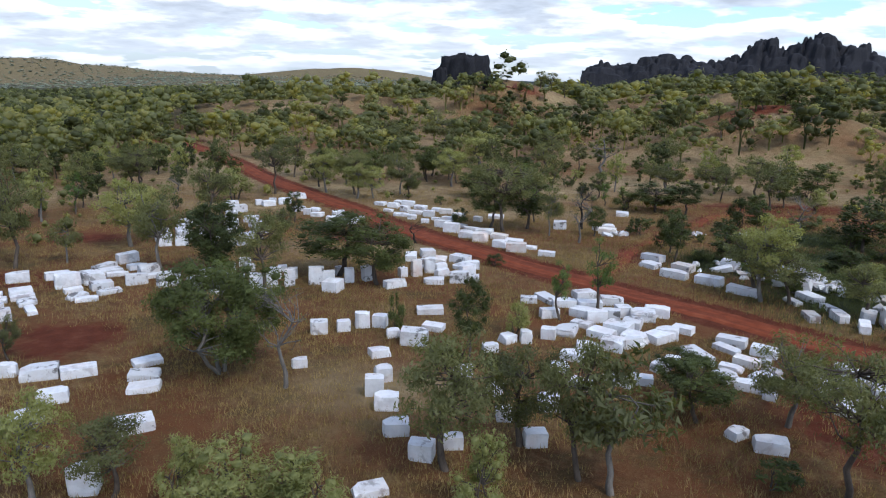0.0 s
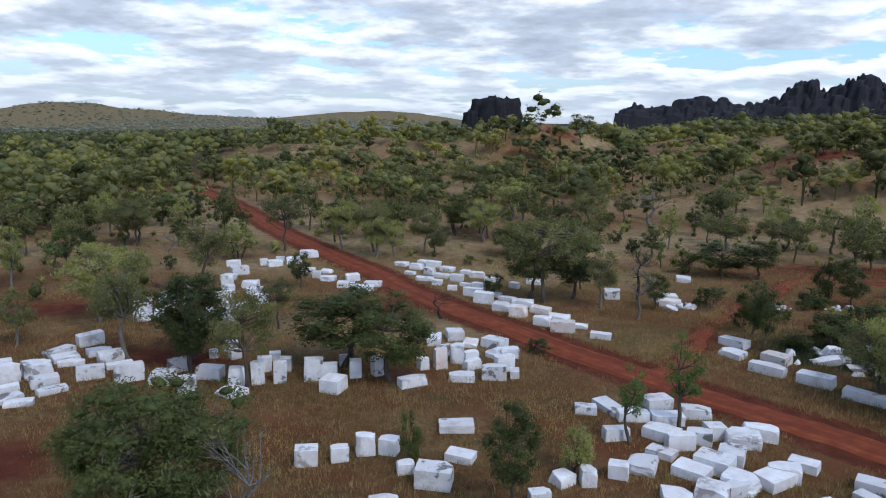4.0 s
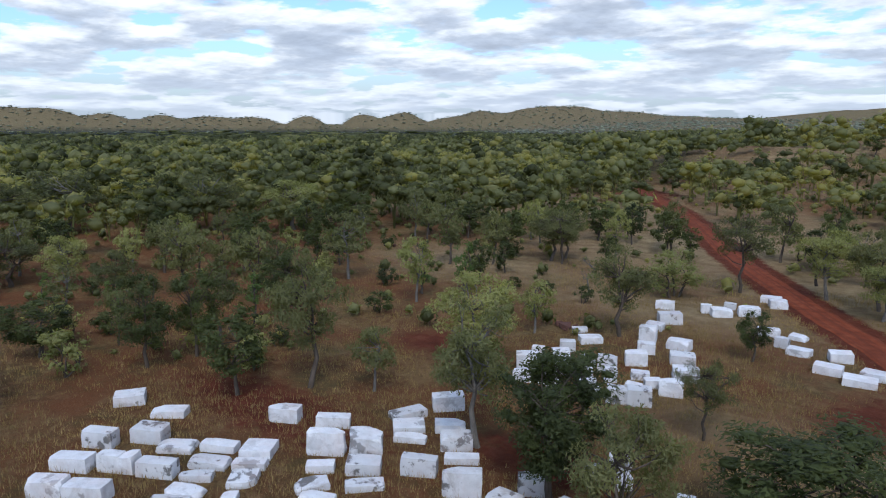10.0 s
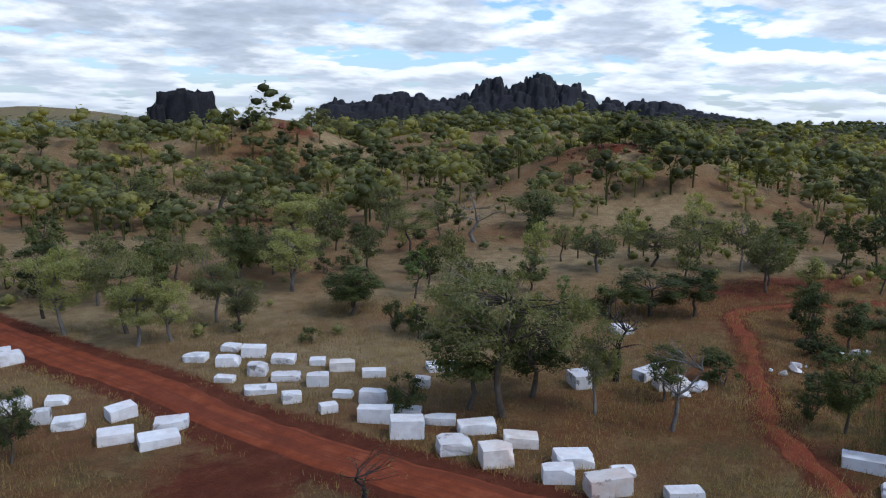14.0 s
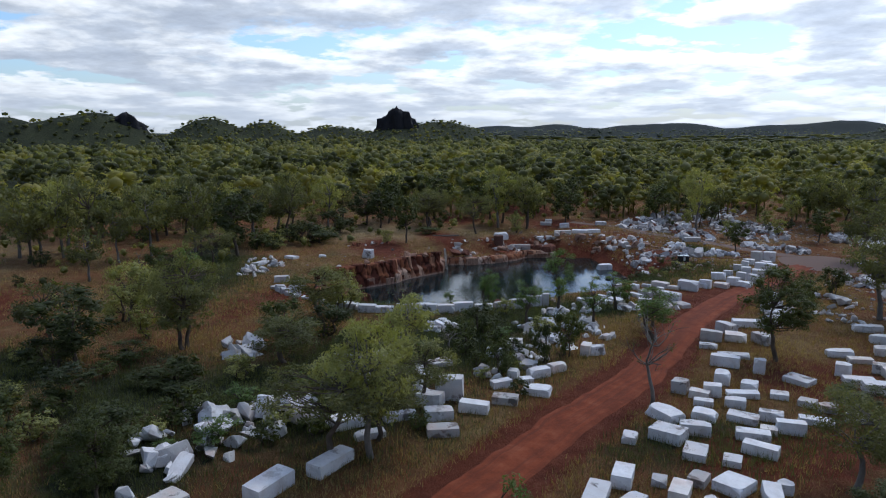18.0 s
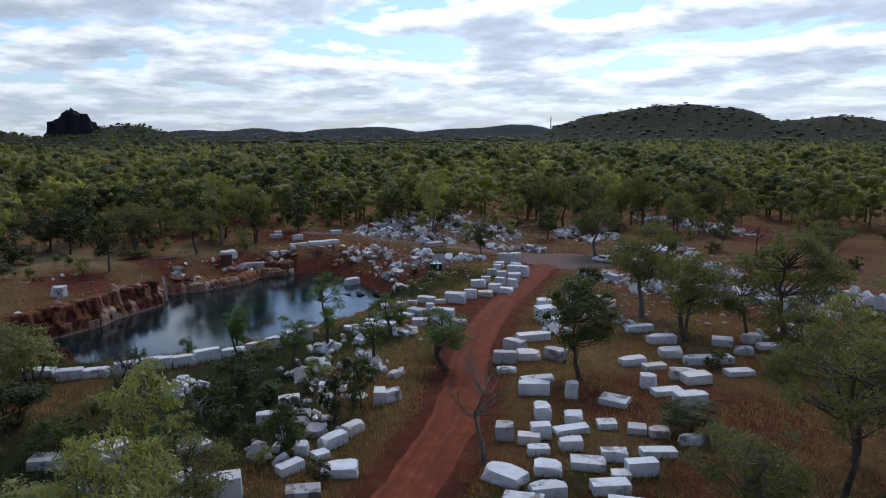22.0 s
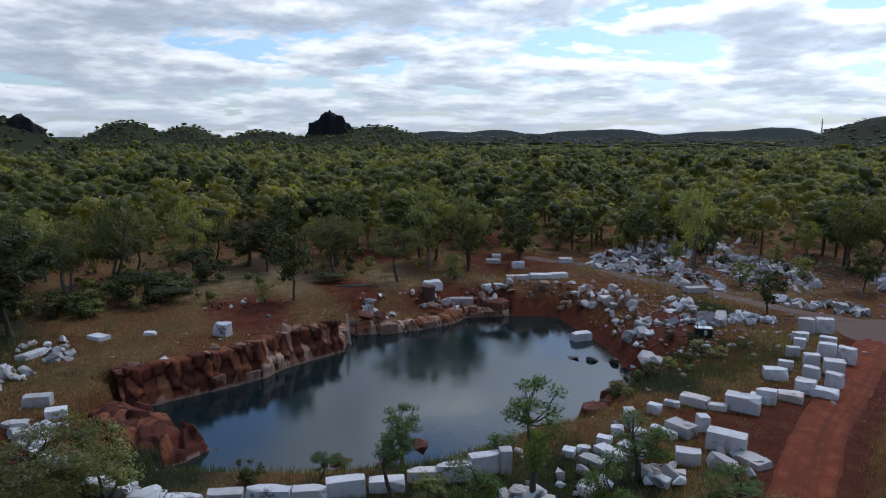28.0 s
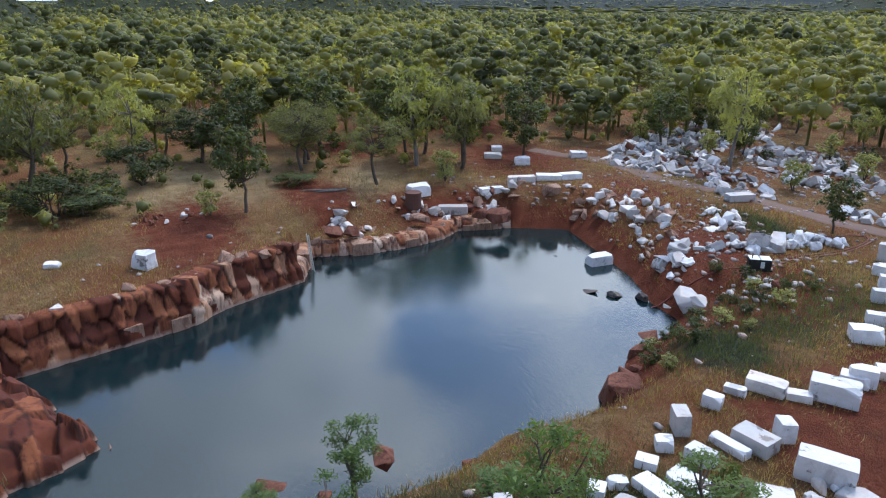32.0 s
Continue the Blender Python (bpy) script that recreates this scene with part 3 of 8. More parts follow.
# northern plain: pale dry straw, plus sunlight between clouds put into the colour
soil_and_shade[:, 2] = np.maximum(soil_and_shade[:, 2], 0.62 * north * smoothstep(90, 190, far) * smoothstep(700, 420, far) * (0.62 + 0.6 * wave(vx, vy, 30.0, 12)))
# patches of pale straw, made brighter in colour where ground is sunlit
PALE = ((60, 392, 16, 12), (116, 260, 10, 8), (-85, 160, 22, 14), (25, 175, 24, 12), (-45, 150, 18, 9), (95, 175, 30, 12), (-150, 260, 40, 16), (-30, 235, 40, 14), (170, 75, 16, 14), (-5, 60, 9, 6), (165, 50, 10, 6), (-110, 235, 50, 30), (-60, 200, 40, 40), (-140, 215, 30, 14), (-20, 175, 40, 20), (60, 190, 50, 20), (5, 150, 30, 14), (-10, 112, 20, 8))
for ex, ey, wa, wb in PALE:
    soil_and_shade[:, 2] = np.maximum(soil_and_shade[:, 2], 0.9 * np.exp(-((vx - ex) / wa) ** 2 - ((vy - ey) / wb) ** 2))
ca = ground_me.color_attributes.new("soil_and_shade", "FLOAT_COLOR", "POINT")
ca.data.foreach_set("color", soil_and_shade.ravel())
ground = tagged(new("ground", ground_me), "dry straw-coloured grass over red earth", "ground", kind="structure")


def ribbon(name, line, width, material, label, category, lift=0.05, rough=0.6):
    pts = resample(line, 1.0)
    d = np.gradient(pts, axis=0)
    d /= np.linalg.norm(d, axis=1)[:, None]
    nrm = np.stack([-d[:, 1], d[:, 0]], 1)
    cols = 9
    vs, uvs, fs = [], [], []
    for q in range(len(pts)):
        wl_ = width / 2 + rough * (noise.noise((pts[q][0] * 0.35, pts[q][1] * 0.35, 1.0)) + 0.5 * noise.noise((pts[q][0] * 1.3, pts[q][1] * 1.3, 4.0)))
        wr_ = width / 2 + rough * (noise.noise((pts[q][0] * 0.35, pts[q][1] * 0.35, 9.0)) + 0.5 * noise.noise((pts[q][0] * 1.3, pts[q][1] * 1.3, 7.0)))
        for c in range(cols):
            f = c / (cols - 1)
            off = -wl_ + f * (wl_ + wr_)
            p = pts[q] + nrm[q] * off
            rut = -0.05 * (math.exp(-((off - 0.9) / 0.4) ** 2) + math.exp(-((off + 0.9) / 0.4) ** 2))
            edge = 0.0 if c in (0, cols - 1) else 1.0
            vs.append((p[0], p[1], edge * (lift + 0.06 + rut) - (1 - edge) * 0.08))
            uvs.append((f, q * 0.2))
    arr = np.array(vs)
    arr[:, 2] += height(arr[:, 0], arr[:, 1])
    for q in range(len(pts) - 1):
        for c in range(cols - 1):
            b = q * cols + c
            fs.append((b, b + 1, b + cols + 1, b + cols))
    me = fast_mesh(name, arr, fs, 4, material, smooth=True)
    lay = me.uv_layers.new()
    idx = np.zeros(len(me.loops), np.int32)
    me.loops.foreach_get("vertex_index", idx)
    lay.data.foreach_set("uv", np.array(uvs, np.float32)[idx].ravel())
    return tagged(new(name, me), label, category, kind="structure")


ribbon("road", ROAD_LINE, 4.9, ROAD, "unsealed red dirt road with wheel ruts", "road", 0.07, 0.4)
ribbon("road_track", TRACK_LINE, 2.1, ROAD, "narrow red dirt side track through grass", "track", 0.03, 0.9)
ribbon("road_back", BACK_LINE, 3.6, GRAVEL, "pale gravel track behind the quarry pond", "track", 0.04, 0.6)


def disc(name, x, y, rx, ry, material, label, category):
    vs = [(x, y, ground_at(x, y) + 0.14)]
    n = 48
    for ring in (0.6, 1.0):
        for q in range(n):
            w = 2 * math.pi * q / n
            f = ring * (1 + 0.10 * noise.noise((math.cos(w) * 2, math.sin(w) * 2, x)))
            px, py = x + rx * f * math.cos(w), y + ry * f * math.sin(w)
            vs.append((px, py, ground_at(px, py) + (0.13 if ring < 1 else -0.06)))
    fs = [(0, 1 + q, 1 + (q + 1) % n) for q in range(n)] + [(1 + q, 1 + n + q, 1 + n + (q + 1) % n, 1 + (q + 1) % n) for q in range(n)]
    return tagged(link_mesh(name, vs, fs, material, None, True), label, category, kind="structure")


disc("road_turning_circle", 108.0, -9.0, 11.0, 9.0, GRAVEL, "worn gravel turning area at the end of the road", "road")

# water
pw = np.array(POND)
cw = pw.mean(0)
wv = [(cw[0] + (p[0] - cw[0]) * 1.06, cw[1] + (p[1] - cw[1]) * 1.06, WATER_Z) for p in POND]
water = link_mesh("water", wv, [tuple(range(len(wv)))], WATER)
tagged(water, "still dark blue-green water in a flooded quarry pit", "water", kind="structure")


# ---------------------------------------------------------------- stone
def chopped_box(seed, cuts=3, n=4, jag=0.018):
    """A rough sawn block: a box with broken corners, 1 x 1 x 1, standing on z = 0."""
    rng = random.Random(seed)
    bm = bmesh.new()
    bmesh.ops.create_cube(bm, size=1.0)
    bmesh.ops.subdivide_edges(bm, edges=bm.edges[:], cuts=n, use_grid_fill=True)
    planes = []
    for _ in range(cuts):
        d = Vector((rng.choice((-1, 1)) * rng.uniform(0.3, 1), rng.choice((-1, 1)) * rng.uniform(0.3, 1), rng.uniform(-0.1, 1.0))).normalized()
        top = sum(abs(c) * 0.5 for c in d)
        planes.append((d, top * rng.uniform(0.72, 0.95)))
    for v in bm.verts:
        p = v.co.copy()
        m = max(abs(p.x), abs(p.y), abs(p.z))
        near = sum(1 for c in p if abs(c) > 0.49)
        if near >= 2:
            p *= 0.988 if near == 2 else 0.975
        for d, lim in planes:
            over = p.dot(d) - lim
            if over > 0:
                p -= d * over
        q = p * 3 + Vector((seed * 3.7, 0, 0))
        p += Vector((noise.noise(q), noise.noise(q + Vector((9, 0, 0))), noise.noise(q + Vector((0, 9, 0))))) * jag
        v.co = p + Vector((0, 0, 0.5))
    me = bpy.data.meshes.new("marble_block")
    bm.to_mesh(me)
    bm.free()
    return me


def chunk(seed, corners=15):
    """A broken stone: the hull of scattered corners, about 1 across, standing on z = 0."""
    rng = random.Random(seed * 7 + 1)
    bm = bmesh.new()
    for _ in range(corners):
        p = Vector((rng.uniform(-1, 1), rng.uniform(-1, 1), rng.uniform(-1, 1)))
        m = max(abs(c) for c in p)
        p *= rng.uniform(0.40, 0.52) / m
        bm.verts.new(p)
    hull = bmesh.ops.convex_hull(bm, input=bm.verts[:])
    loose = list({v for v in hull["geom_interior"] + hull["geom_unused"] if isinstance(v, bmesh.types.BMVert)})
    bmesh.ops.delete(bm, geom=loose, context="VERTS")
    bmesh.ops.dissolve_limit(bm, angle_limit=radians(14), verts=bm.verts[:], edges=bm.edges[:])
    bmesh.ops.bevel(bm, geom=bm.edges[:], offset=0.022, segments=1, affect="EDGES")
    bmesh.ops.recalc_face_normals(bm, faces=bm.faces[:])
    low = min(v.co.z for v in bm.verts)
    for v in bm.verts:
        v.co.z -= low
    me = bpy.data.meshes.new("marble_rubble")
    bm.to_mesh(me)
    bm.free()
    return me


def with_material(meshes, material):
    made = []
    for me in meshes:
        c = me.copy()
        c.materials.clear()
        c.materials.append(material)
        made.append(c)
    return made


BOXES = [chopped_box(s, s % 3) for s in range(12)]
BROKEN = [chopped_box(40 + s, 5, 4, 0.045) for s in range(5)]
CHUNKS = [chunk(s) for s in range(10)]
LOW_CHUNKS = [chunk(30 + s, 11) for s in range(10)]
WHITE = with_material(BOXES, MARBLE)
DUSTY = with_material(BOXES, MARBLE_DUSTY)
GREY = with_material(BOXES, MARBLE_GREY)
WHITE_BROKEN = with_material(BROKEN, MARBLE)
GREY_BROKEN = with_material(BROKEN, MARBLE_GREY)
CHUNK_WHITE = with_material(CHUNKS, MARBLE)
CHUNK_GREY = with_material(CHUNKS, MARBLE_GREY)
CHUNK_DUSTY = with_material(CHUNKS, MARBLE_DUSTY)
CHUNK_RED = with_material(CHUNKS, RED_ROCK)
CHUNK_CUT = with_material(CHUNKS, CUT_ROCK)

# x, y, turn, length, depth, height
BLOCKS_a = (
    (-66.8, 68.1, -49, 1.9, 3.3, 1.1), (-71.1, 84.1, 56, 2.8, 2.0, 0.9), (-68.9, 70.9, -85, 1.0, 2.1, 0.6), (-65.7, 85.1, 39, 3.1, 1.7, 0.6),
    (-64.4, 78.1, 30, 2.7, 1.3, 1.3), (-56.3, 68.7, 35, 2.5, 2.4, 1.1), (-62.3, 81.4, 30, 2.8, 2.0, 1.1), (-62.2, 74.9, 30, 3.2, 1.5, 1.0),
    (-59.7, 76.7, 30, 1.9, 1.1, 1.3), (-59.6, 72.0, 35, 2.7, 1.4, 1.2), (-58.9, 81.8, 34, 2.9, 1.7, 0.5), (-58.5, 77.6, 30, 1.2, 1.4, 1.3),
    (-56.9, 73.6, 31, 3.2, 1.5, 1.1), (-56.3, 78.6, 30, 3.0, 1.3, 1.1), (-56.2, 84.0, 30, 3.0, 1.3, 0.6), (-54.4, 81.9, 30, 3.0, 1.4, 0.6),
)
BLOCKS_b = (
    (-53.4, 80.1, 38, 2.5, 1.1, 0.5), (-53.1, 85.6, 35, 2.6, 2.4, 0.7), (-52.0, 78.3, 30, 2.7, 1.6, 0.5), (-51.8, 83.8, 34, 2.7, 1.1, 0.5),
    (-50.3, 82.1, 40, 2.1, 2.1, 0.5), (-50.1, 75.9, 36, 2.7, 1.5, 1.3), (-49.0, 89.2, 34, 3.1, 1.1, 1.8), (-48.3, 79.3, 39, 1.1, 2.6, 0.5),
    (-47.2, 87.0, 40, 2.2, 1.1, 0.6), (-45.7, 84.8, 60, 2.5, 1.5, 0.5), (-44.6, 89.1, 39, 2.7, 1.7, 0.9), (-43.9, 83.8, 22, 2.6, 1.1, 0.5),
    (-42.7, 87.3, 49, 2.9, 1.2, 0.5), (-56.7, 91.1, 30, 2.8, 1.5, 1.2), (-52.5, 93.1, 39, 3.0, 1.3, 0.9), (-48.7, 98.8, 67, 3.3, 1.7, 0.6),
)
BLOCKS_c = (
    (-47.0, 91.7, 44, 2.7, 2.3, 1.4), (-47.0, 97.0, 45, 2.8, 2.2, 0.5), (-47.0, 102.6, 46, 3.0, 1.5, 1.3), (-45.3, 95.3, 30, 2.8, 1.1, 0.5),
    (-44.1, 99.2, 41, 2.7, 1.8, 0.6), (-41.5, 96.8, 40, 2.7, 1.7, 1.1), (-41.0, 91.5, 30, 2.8, 1.1, 1.3), (-39.6, 95.1, 35, 2.8, 1.1, 0.5),
)
BLOCKS_d = (
    (-29.0, 87.9, 44, 1.6, 1.1, 1.8), (-24.6, 88.6, -32, 2.7, 2.3, 0.5), (-36.6, 91.2, 38, 2.9, 1.2, 1.7),
    (-32.9, 91.1, -2, 2.2, 2.2, 1.1), (-32.7, 94.8, 37, 2.3, 1.2, 1.3), (-30.6, 99.8, 17, 1.0, 1.1, 0.8), (-29.4, 102.2, 11, 1.7, 1.1, 1.1),
)
BLOCKS_e = (
    (-28.5, 93.1, -3, 2.7, 1.7, 1.2), (-28.1, 99.8, 44, 1.3, 1.1, 0.9), (-24.9, 91.2, 14, 1.8, 1.1, 1.8), (-23.4, 95.9, 20, 1.6, 1.1, 1.5),
    (-23.3, 99.9, 17, 1.3, 1.1, 0.8), (-22.9, 92.0, 20, 1.4, 1.1, 2.2), (-21.0, 96.2, 7, 1.3, 1.1, 1.4), (-20.7, 92.6, 17, 1.4, 1.1, 2.1),
    (-17.3, 93.5, 12, 2.0, 1.1, 2.2), (-15.5, 93.9, 7, 1.6, 1.2, 1.6), (-14.8, 98.1, 21, 1.0, 1.1, 1.1), (-14.5, 90.7, -20, 2.2, 2.2, 1.3),
    (-12.9, 94.6, 14, 1.3, 1.1, 1.8), 
)
BLOCKS_f = (
    (-14.0, 154.3, -23, 2.5, 1.9, 0.6),
)
BLOCKS_g = (
    
    
)
BLOCKS_h = (
    (7.2, 73.0, 36, 1.6, 1.5, 0.8), (9.2, 73.1, 3, 1.2, 1.4, 1.2), (11.1, 86.9, -4, 2.1, 1.3, 0.7), (11.9, 74.4, -17, 1.6, 1.2, 1.1),
    (-10.5, 95.4, 37, 1.2, 1.1, 1.9), (-6.4, 92.5, 32, 3.1, 1.3, 0.9), (-5.6, 97.7, 30, 1.2, 1.1, 1.2), (-4.9, 107.1, -1, 1.7, 2.8, 0.9),
)
BLOCKS_i = (
    (-3.7, 98.3, 24, 1.4, 1.1, 2.1), (-3.5, 102.5, 50, 2.3, 1.3, 1.1), (-2.4, 109.1, 13, 2.2, 2.2, 1.1), (-1.9, 100.6, 2, 1.6, 1.8, 1.9),
    (-1.2, 94.8, 2, 2.8, 1.8, 0.7), (-0.3, 101.2, 30, 1.8, 1.1, 1.1), (-0.3, 106.9, -8, 1.8, 2.4, 0.5), (-0.1, 98.6, 36, 2.0, 1.1, 1.0),
    (2.4, 95.4, -3, 2.7, 1.1, 1.5), (2.7, 106.7, -32, 2.9, 2.1, 1.0), (3.0, 103.7, -41, 1.9, 3.2, 0.5), (3.5, 98.1, 37, 2.5, 1.1, 1.7),
    (4.4, 103.1, 10, 2.1, 1.2, 1.1), (4.7, 96.4, -2, 1.0, 1.4, 0.8), (1.5, 128.1, -15, 2.9, 1.6, 1.5), (4.2, 124.2, -11, 2.7, 2.0, 1.0),
)
BLOCKS_j = (
    (5.2, 129.6, -26, 2.8, 1.3, 0.6), (6.5, 121.0, -12, 2.6, 1.9, 1.4), (7.5, 126.8, -12, 3.3, 1.4, 0.9), (9.6, 116.8, -23, 2.4, 1.3, 1.1),
    (9.9, 123.3, -25, 2.9, 1.8, 0.8), (12.1, 114.0, -10, 3.3, 1.6, 1.3), (12.1, 118.7, -14, 3.0, 1.9, 0.9), (-11.6, 146.6, -30, 2.0, 1.1, 0.5),
    (-8.7, 142.3, -7, 3.1, 1.6, 0.5), (-8.2, 147.6, -22, 2.0, 1.8, 1.0), (-6.3, 138.8, -3, 1.8, 1.3, 0.8), (-5.7, 145.0, -14, 2.9, 1.5, 0.6),
    (-3.6, 135.2, 2, 1.6, 1.1, 0.7), (-3.0, 142.3, -16, 2.2, 1.4, 1.1), (-1.6, 148.6, -19, 1.7, 1.3, 0.6), (-1.4, 138.3, -30, 1.9, 1.1, 0.5),
)
BLOCKS_k = (
    (-0.1, 131.8, -27, 3.1, 1.3, 1.2), (0.5, 146.0, -17, 2.7, 1.6, 0.9), (0.9, 135.9, -30, 2.6, 1.3, 1.1), (3.0, 132.5, -26, 2.9, 1.4, 0.5),
    (3.1, 142.9, -17, 2.5, 1.3, 0.7), (6.8, 138.4, -30, 1.6, 1.2, 0.9), (10.7, 142.7, -6, 3.2, 2.0, 0.6), (-10.8, 151.4, -17, 2.5, 1.6, 0.9),
    (-9.9, 156.6, -30, 2.0, 1.7, 0.6), (-7.8, 153.7, -16, 2.6, 1.8, 1.0), (-5.0, 150.4, -23, 2.6, 1.6, 0.7), 
    (13.0, 61.4, -35, 1.9, 1.4, 0.7), (13.7, 68.2, -27, 2.7, 1.6, 0.8), (16.8, 62.4, -37, 2.9, 1.3, 0.7), (18.9, 62.6, -13, 2.4, 1.3, 0.7),
)
BLOCKS_l = (
    (21.8, 65.8, -45, 1.4, 1.9, 0.8), (23.7, 68.1, -27, 1.5, 1.4, 0.5), (26.4, 68.7, -74, 3.7, 1.7, 0.9),
    (27.5, 64.0, -60, 2.2, 2.0, 0.6), (28.9, 61.5, -30, 2.7, 1.3, 0.8), (29.0, 66.3, -39, 2.3, 1.1, 0.5), 
    (31.0, 63.1, -63, 2.4, 2.3, 0.7), (31.0, 67.5, -39, 2.5, 1.4, 0.8), (32.5, 65.1, -49, 1.7, 1.3, 0.6), (33.1, 68.0, -34, 1.2, 1.1, 0.5),
    (34.7, 60.8, 52, 1.4, 1.5, 0.5), (35.8, 57.5, 43, 2.8, 1.3, 0.8), (36.6, 62.9, 52, 1.8, 2.3, 0.6),
)
BLOCKS_m = (
    (12.9, 81.2, 14, 2.3, 1.1, 1.0), (13.6, 87.8, -63, 3.7, 1.7, 0.6), (14.1, 75.7, -22, 2.2, 2.4, 0.8),
    (15.4, 85.9, 3, 3.0, 1.8, 0.8), (15.5, 70.7, -8, 2.3, 2.1, 0.7), (16.3, 78.3, -37, 2.4, 1.6, 0.5), (17.2, 81.8, -39, 3.0, 2.1, 0.9),
    (17.9, 75.0, -37, 2.8, 2.2, 0.7), (18.2, 79.7, 8, 2.5, 1.1, 1.3), (18.3, 71.2, -27, 2.3, 2.0, 1.1), (18.6, 89.3, 14, 2.7, 2.0, 0.9),
    (18.6, 85.4, -1, 3.0, 1.8, 0.8), (20.0, 76.0, -37, 2.9, 2.2, 1.1), (20.3, 71.8, 24, 2.2, 1.1, 1.0), (20.3, 81.0, -17, 2.2, 1.4, 1.1),
)
BLOCKS_n = (
    (21.0, 72.9, -39, 2.6, 2.2, 1.0), (21.7, 86.9, -2, 2.9, 1.6, 0.9), (21.9, 82.1, 10, 1.8, 1.4, 1.2), (22.0, 77.7, -25, 2.1, 2.3, 1.0),
    (24.0, 73.9, -57, 2.0, 3.1, 0.9), (24.0, 80.9, -10, 2.9, 2.2, 1.1), (25.2, 74.9, -19, 2.4, 1.5, 1.1), (26.1, 82.3, -19, 3.0, 1.5, 1.1),
    (27.6, 76.8, -36, 2.3, 1.5, 0.7), (30.6, 71.6, -56, 2.9, 1.3, 0.5), (31.9, 73.6, -35, 3.1, 1.6, 0.8), (34.1, 70.5, -33, 2.7, 1.5, 0.9),
    (31.8, 105.6, -50, 2.8, 2.0, 0.7), (33.4, 109.7, -51, 3.5, 1.8, 0.9), (33.8, 100.1, -41, 3.9, 1.6, 1.0), (36.3, 103.8, -47, 3.0, 2.1, 1.0),
)
BLOCKS_o = (
    (14.8, 115.9, -17, 1.8, 1.1, 0.5), (16.7, 111.3, -15, 2.7, 1.2, 0.7), (30.4, 129.2, -16, 3.2, 2.0, 0.9), (22.2, 132.9, -8, 2.4, 2.4, 1.3),
    (30.4, 132.5, 17, 4.2, 1.5, 0.9), (37.5, 147.2, -12, 2.5, 2.4, 0.8), (47.5, 25.9, 66, 3.0, 1.5, 0.5), (50.8, 14.2, 62, 3.0, 1.3, 0.5),
    (51.2, 24.0, 63, 3.1, 1.6, 0.7), (51.3, 18.8, 57, 2.0, 1.1, 0.8), (52.4, 26.5, 50, 2.6, 1.6, 0.8), (53.5, 13.8, 50, 2.1, 1.7, 1.0),
    (55.0, 17.5, 33, 2.4, 1.7, 0.8), (55.8, 26.5, 52, 2.5, 1.7, 0.9), (60.1, 22.6, 57, 3.4, 1.7, 0.9), (40.1, 44.5, 57, 2.1, 1.1, 0.6),
)
BLOCKS_p = (
    (40.3, 48.6, 57, 2.9, 1.2, 0.5), (42.7, 45.4, 47, 1.7, 1.4, 0.6), (44.3, 46.3, 41, 1.6, 1.5, 0.5), (45.5, 37.1, 64, 3.0, 1.5, 0.9),
    (46.5, 47.7, 53, 1.7, 1.4, 0.5), (48.3, 37.0, 68, 3.1, 1.3, 0.5), (48.6, 31.8, 67, 2.8, 1.6, 0.9), (48.9, 49.4, 50, 1.6, 1.6, 0.8),
    (49.8, 42.9, 26, 2.7, 2.1, 0.5), (50.2, 31.8, 47, 2.7, 1.5, 0.9), (50.7, 36.8, 47, 1.6, 1.3, 1.2), (53.4, 45.1, 49, 1.2, 1.1, 1.4),
    (54.0, 31.7, 69, 2.6, 1.1, 0.5), (56.5, 32.3, 64, 2.8, 1.6, 0.7), (56.5, 47.2, 52, 3.1, 1.7, 1.1), (58.8, 44.6, 65, 3.5, 1.2, 0.5),
)
BLOCKS_q = (
    (38.5, 56.3, 58, 2.8, 1.4, 0.7), (39.0, 52.2, 60, 2.4, 1.1, 1.0), (39.4, 54.1, 52, 1.4, 1.1, 0.5), (40.0, 63.4, 38, 2.8, 2.1, 0.9),
    (40.4, 66.8, -35, 1.5, 1.2, 0.6), (40.5, 60.6, 63, 2.6, 1.4, 0.9), (41.8, 52.1, 52, 2.1, 1.1, 0.8), (42.1, 54.8, 48, 2.7, 1.6, 0.6),
    (43.2, 58.0, 47, 2.1, 1.6, 0.7), (44.2, 61.4, 18, 3.1, 2.0, 0.8), (45.2, 53.5, 57, 1.9, 1.1, 0.8), (46.0, 56.4, 57, 1.8, 1.1, 0.6),
    (47.4, 51.2, 67, 3.1, 1.1, 0.5), (48.0, 55.6, 48, 1.9, 1.1, 0.7), (48.2, 54.0, 57, 1.7, 1.1, 1.1), (50.0, 56.5, 46, 1.5, 1.7, 1.1),
)
BLOCKS_r = (
    (51.3, 50.9, 52, 1.5, 1.9, 1.1), (57.4, 69.0, -78, 2.5, 1.1, 0.9), (58.7, 66.4, -70, 2.0, 1.1, 0.8), (44.9, 82.2, 84, 2.8, 1.5, 0.7),
    (45.6, 88.5, -81, 2.7, 1.1, 0.5), (48.2, 81.9, 88, 2.6, 1.4, 0.9), (48.9, 85.4, -81, 3.0, 1.1, 0.6), (49.1, 78.3, 64, 2.8, 1.2, 0.9),
    (50.6, 74.8, 65, 2.5, 1.4, 0.7), (51.6, 82.0, 56, 2.4, 1.7, 1.1), (52.5, 70.9, 59, 2.8, 1.7, 0.7), (52.8, 79.8, 71, 2.7, 1.5, 2.0),
    (54.9, 73.9, -81, 2.1, 1.1, 0.7), (55.9, 70.9, -87, 1.3, 1.1, 0.5), (57.4, 71.8, 57, 1.1, 1.1, 0.9), (37.7, 96.7, -43, 3.7, 1.7, 1.1),
)
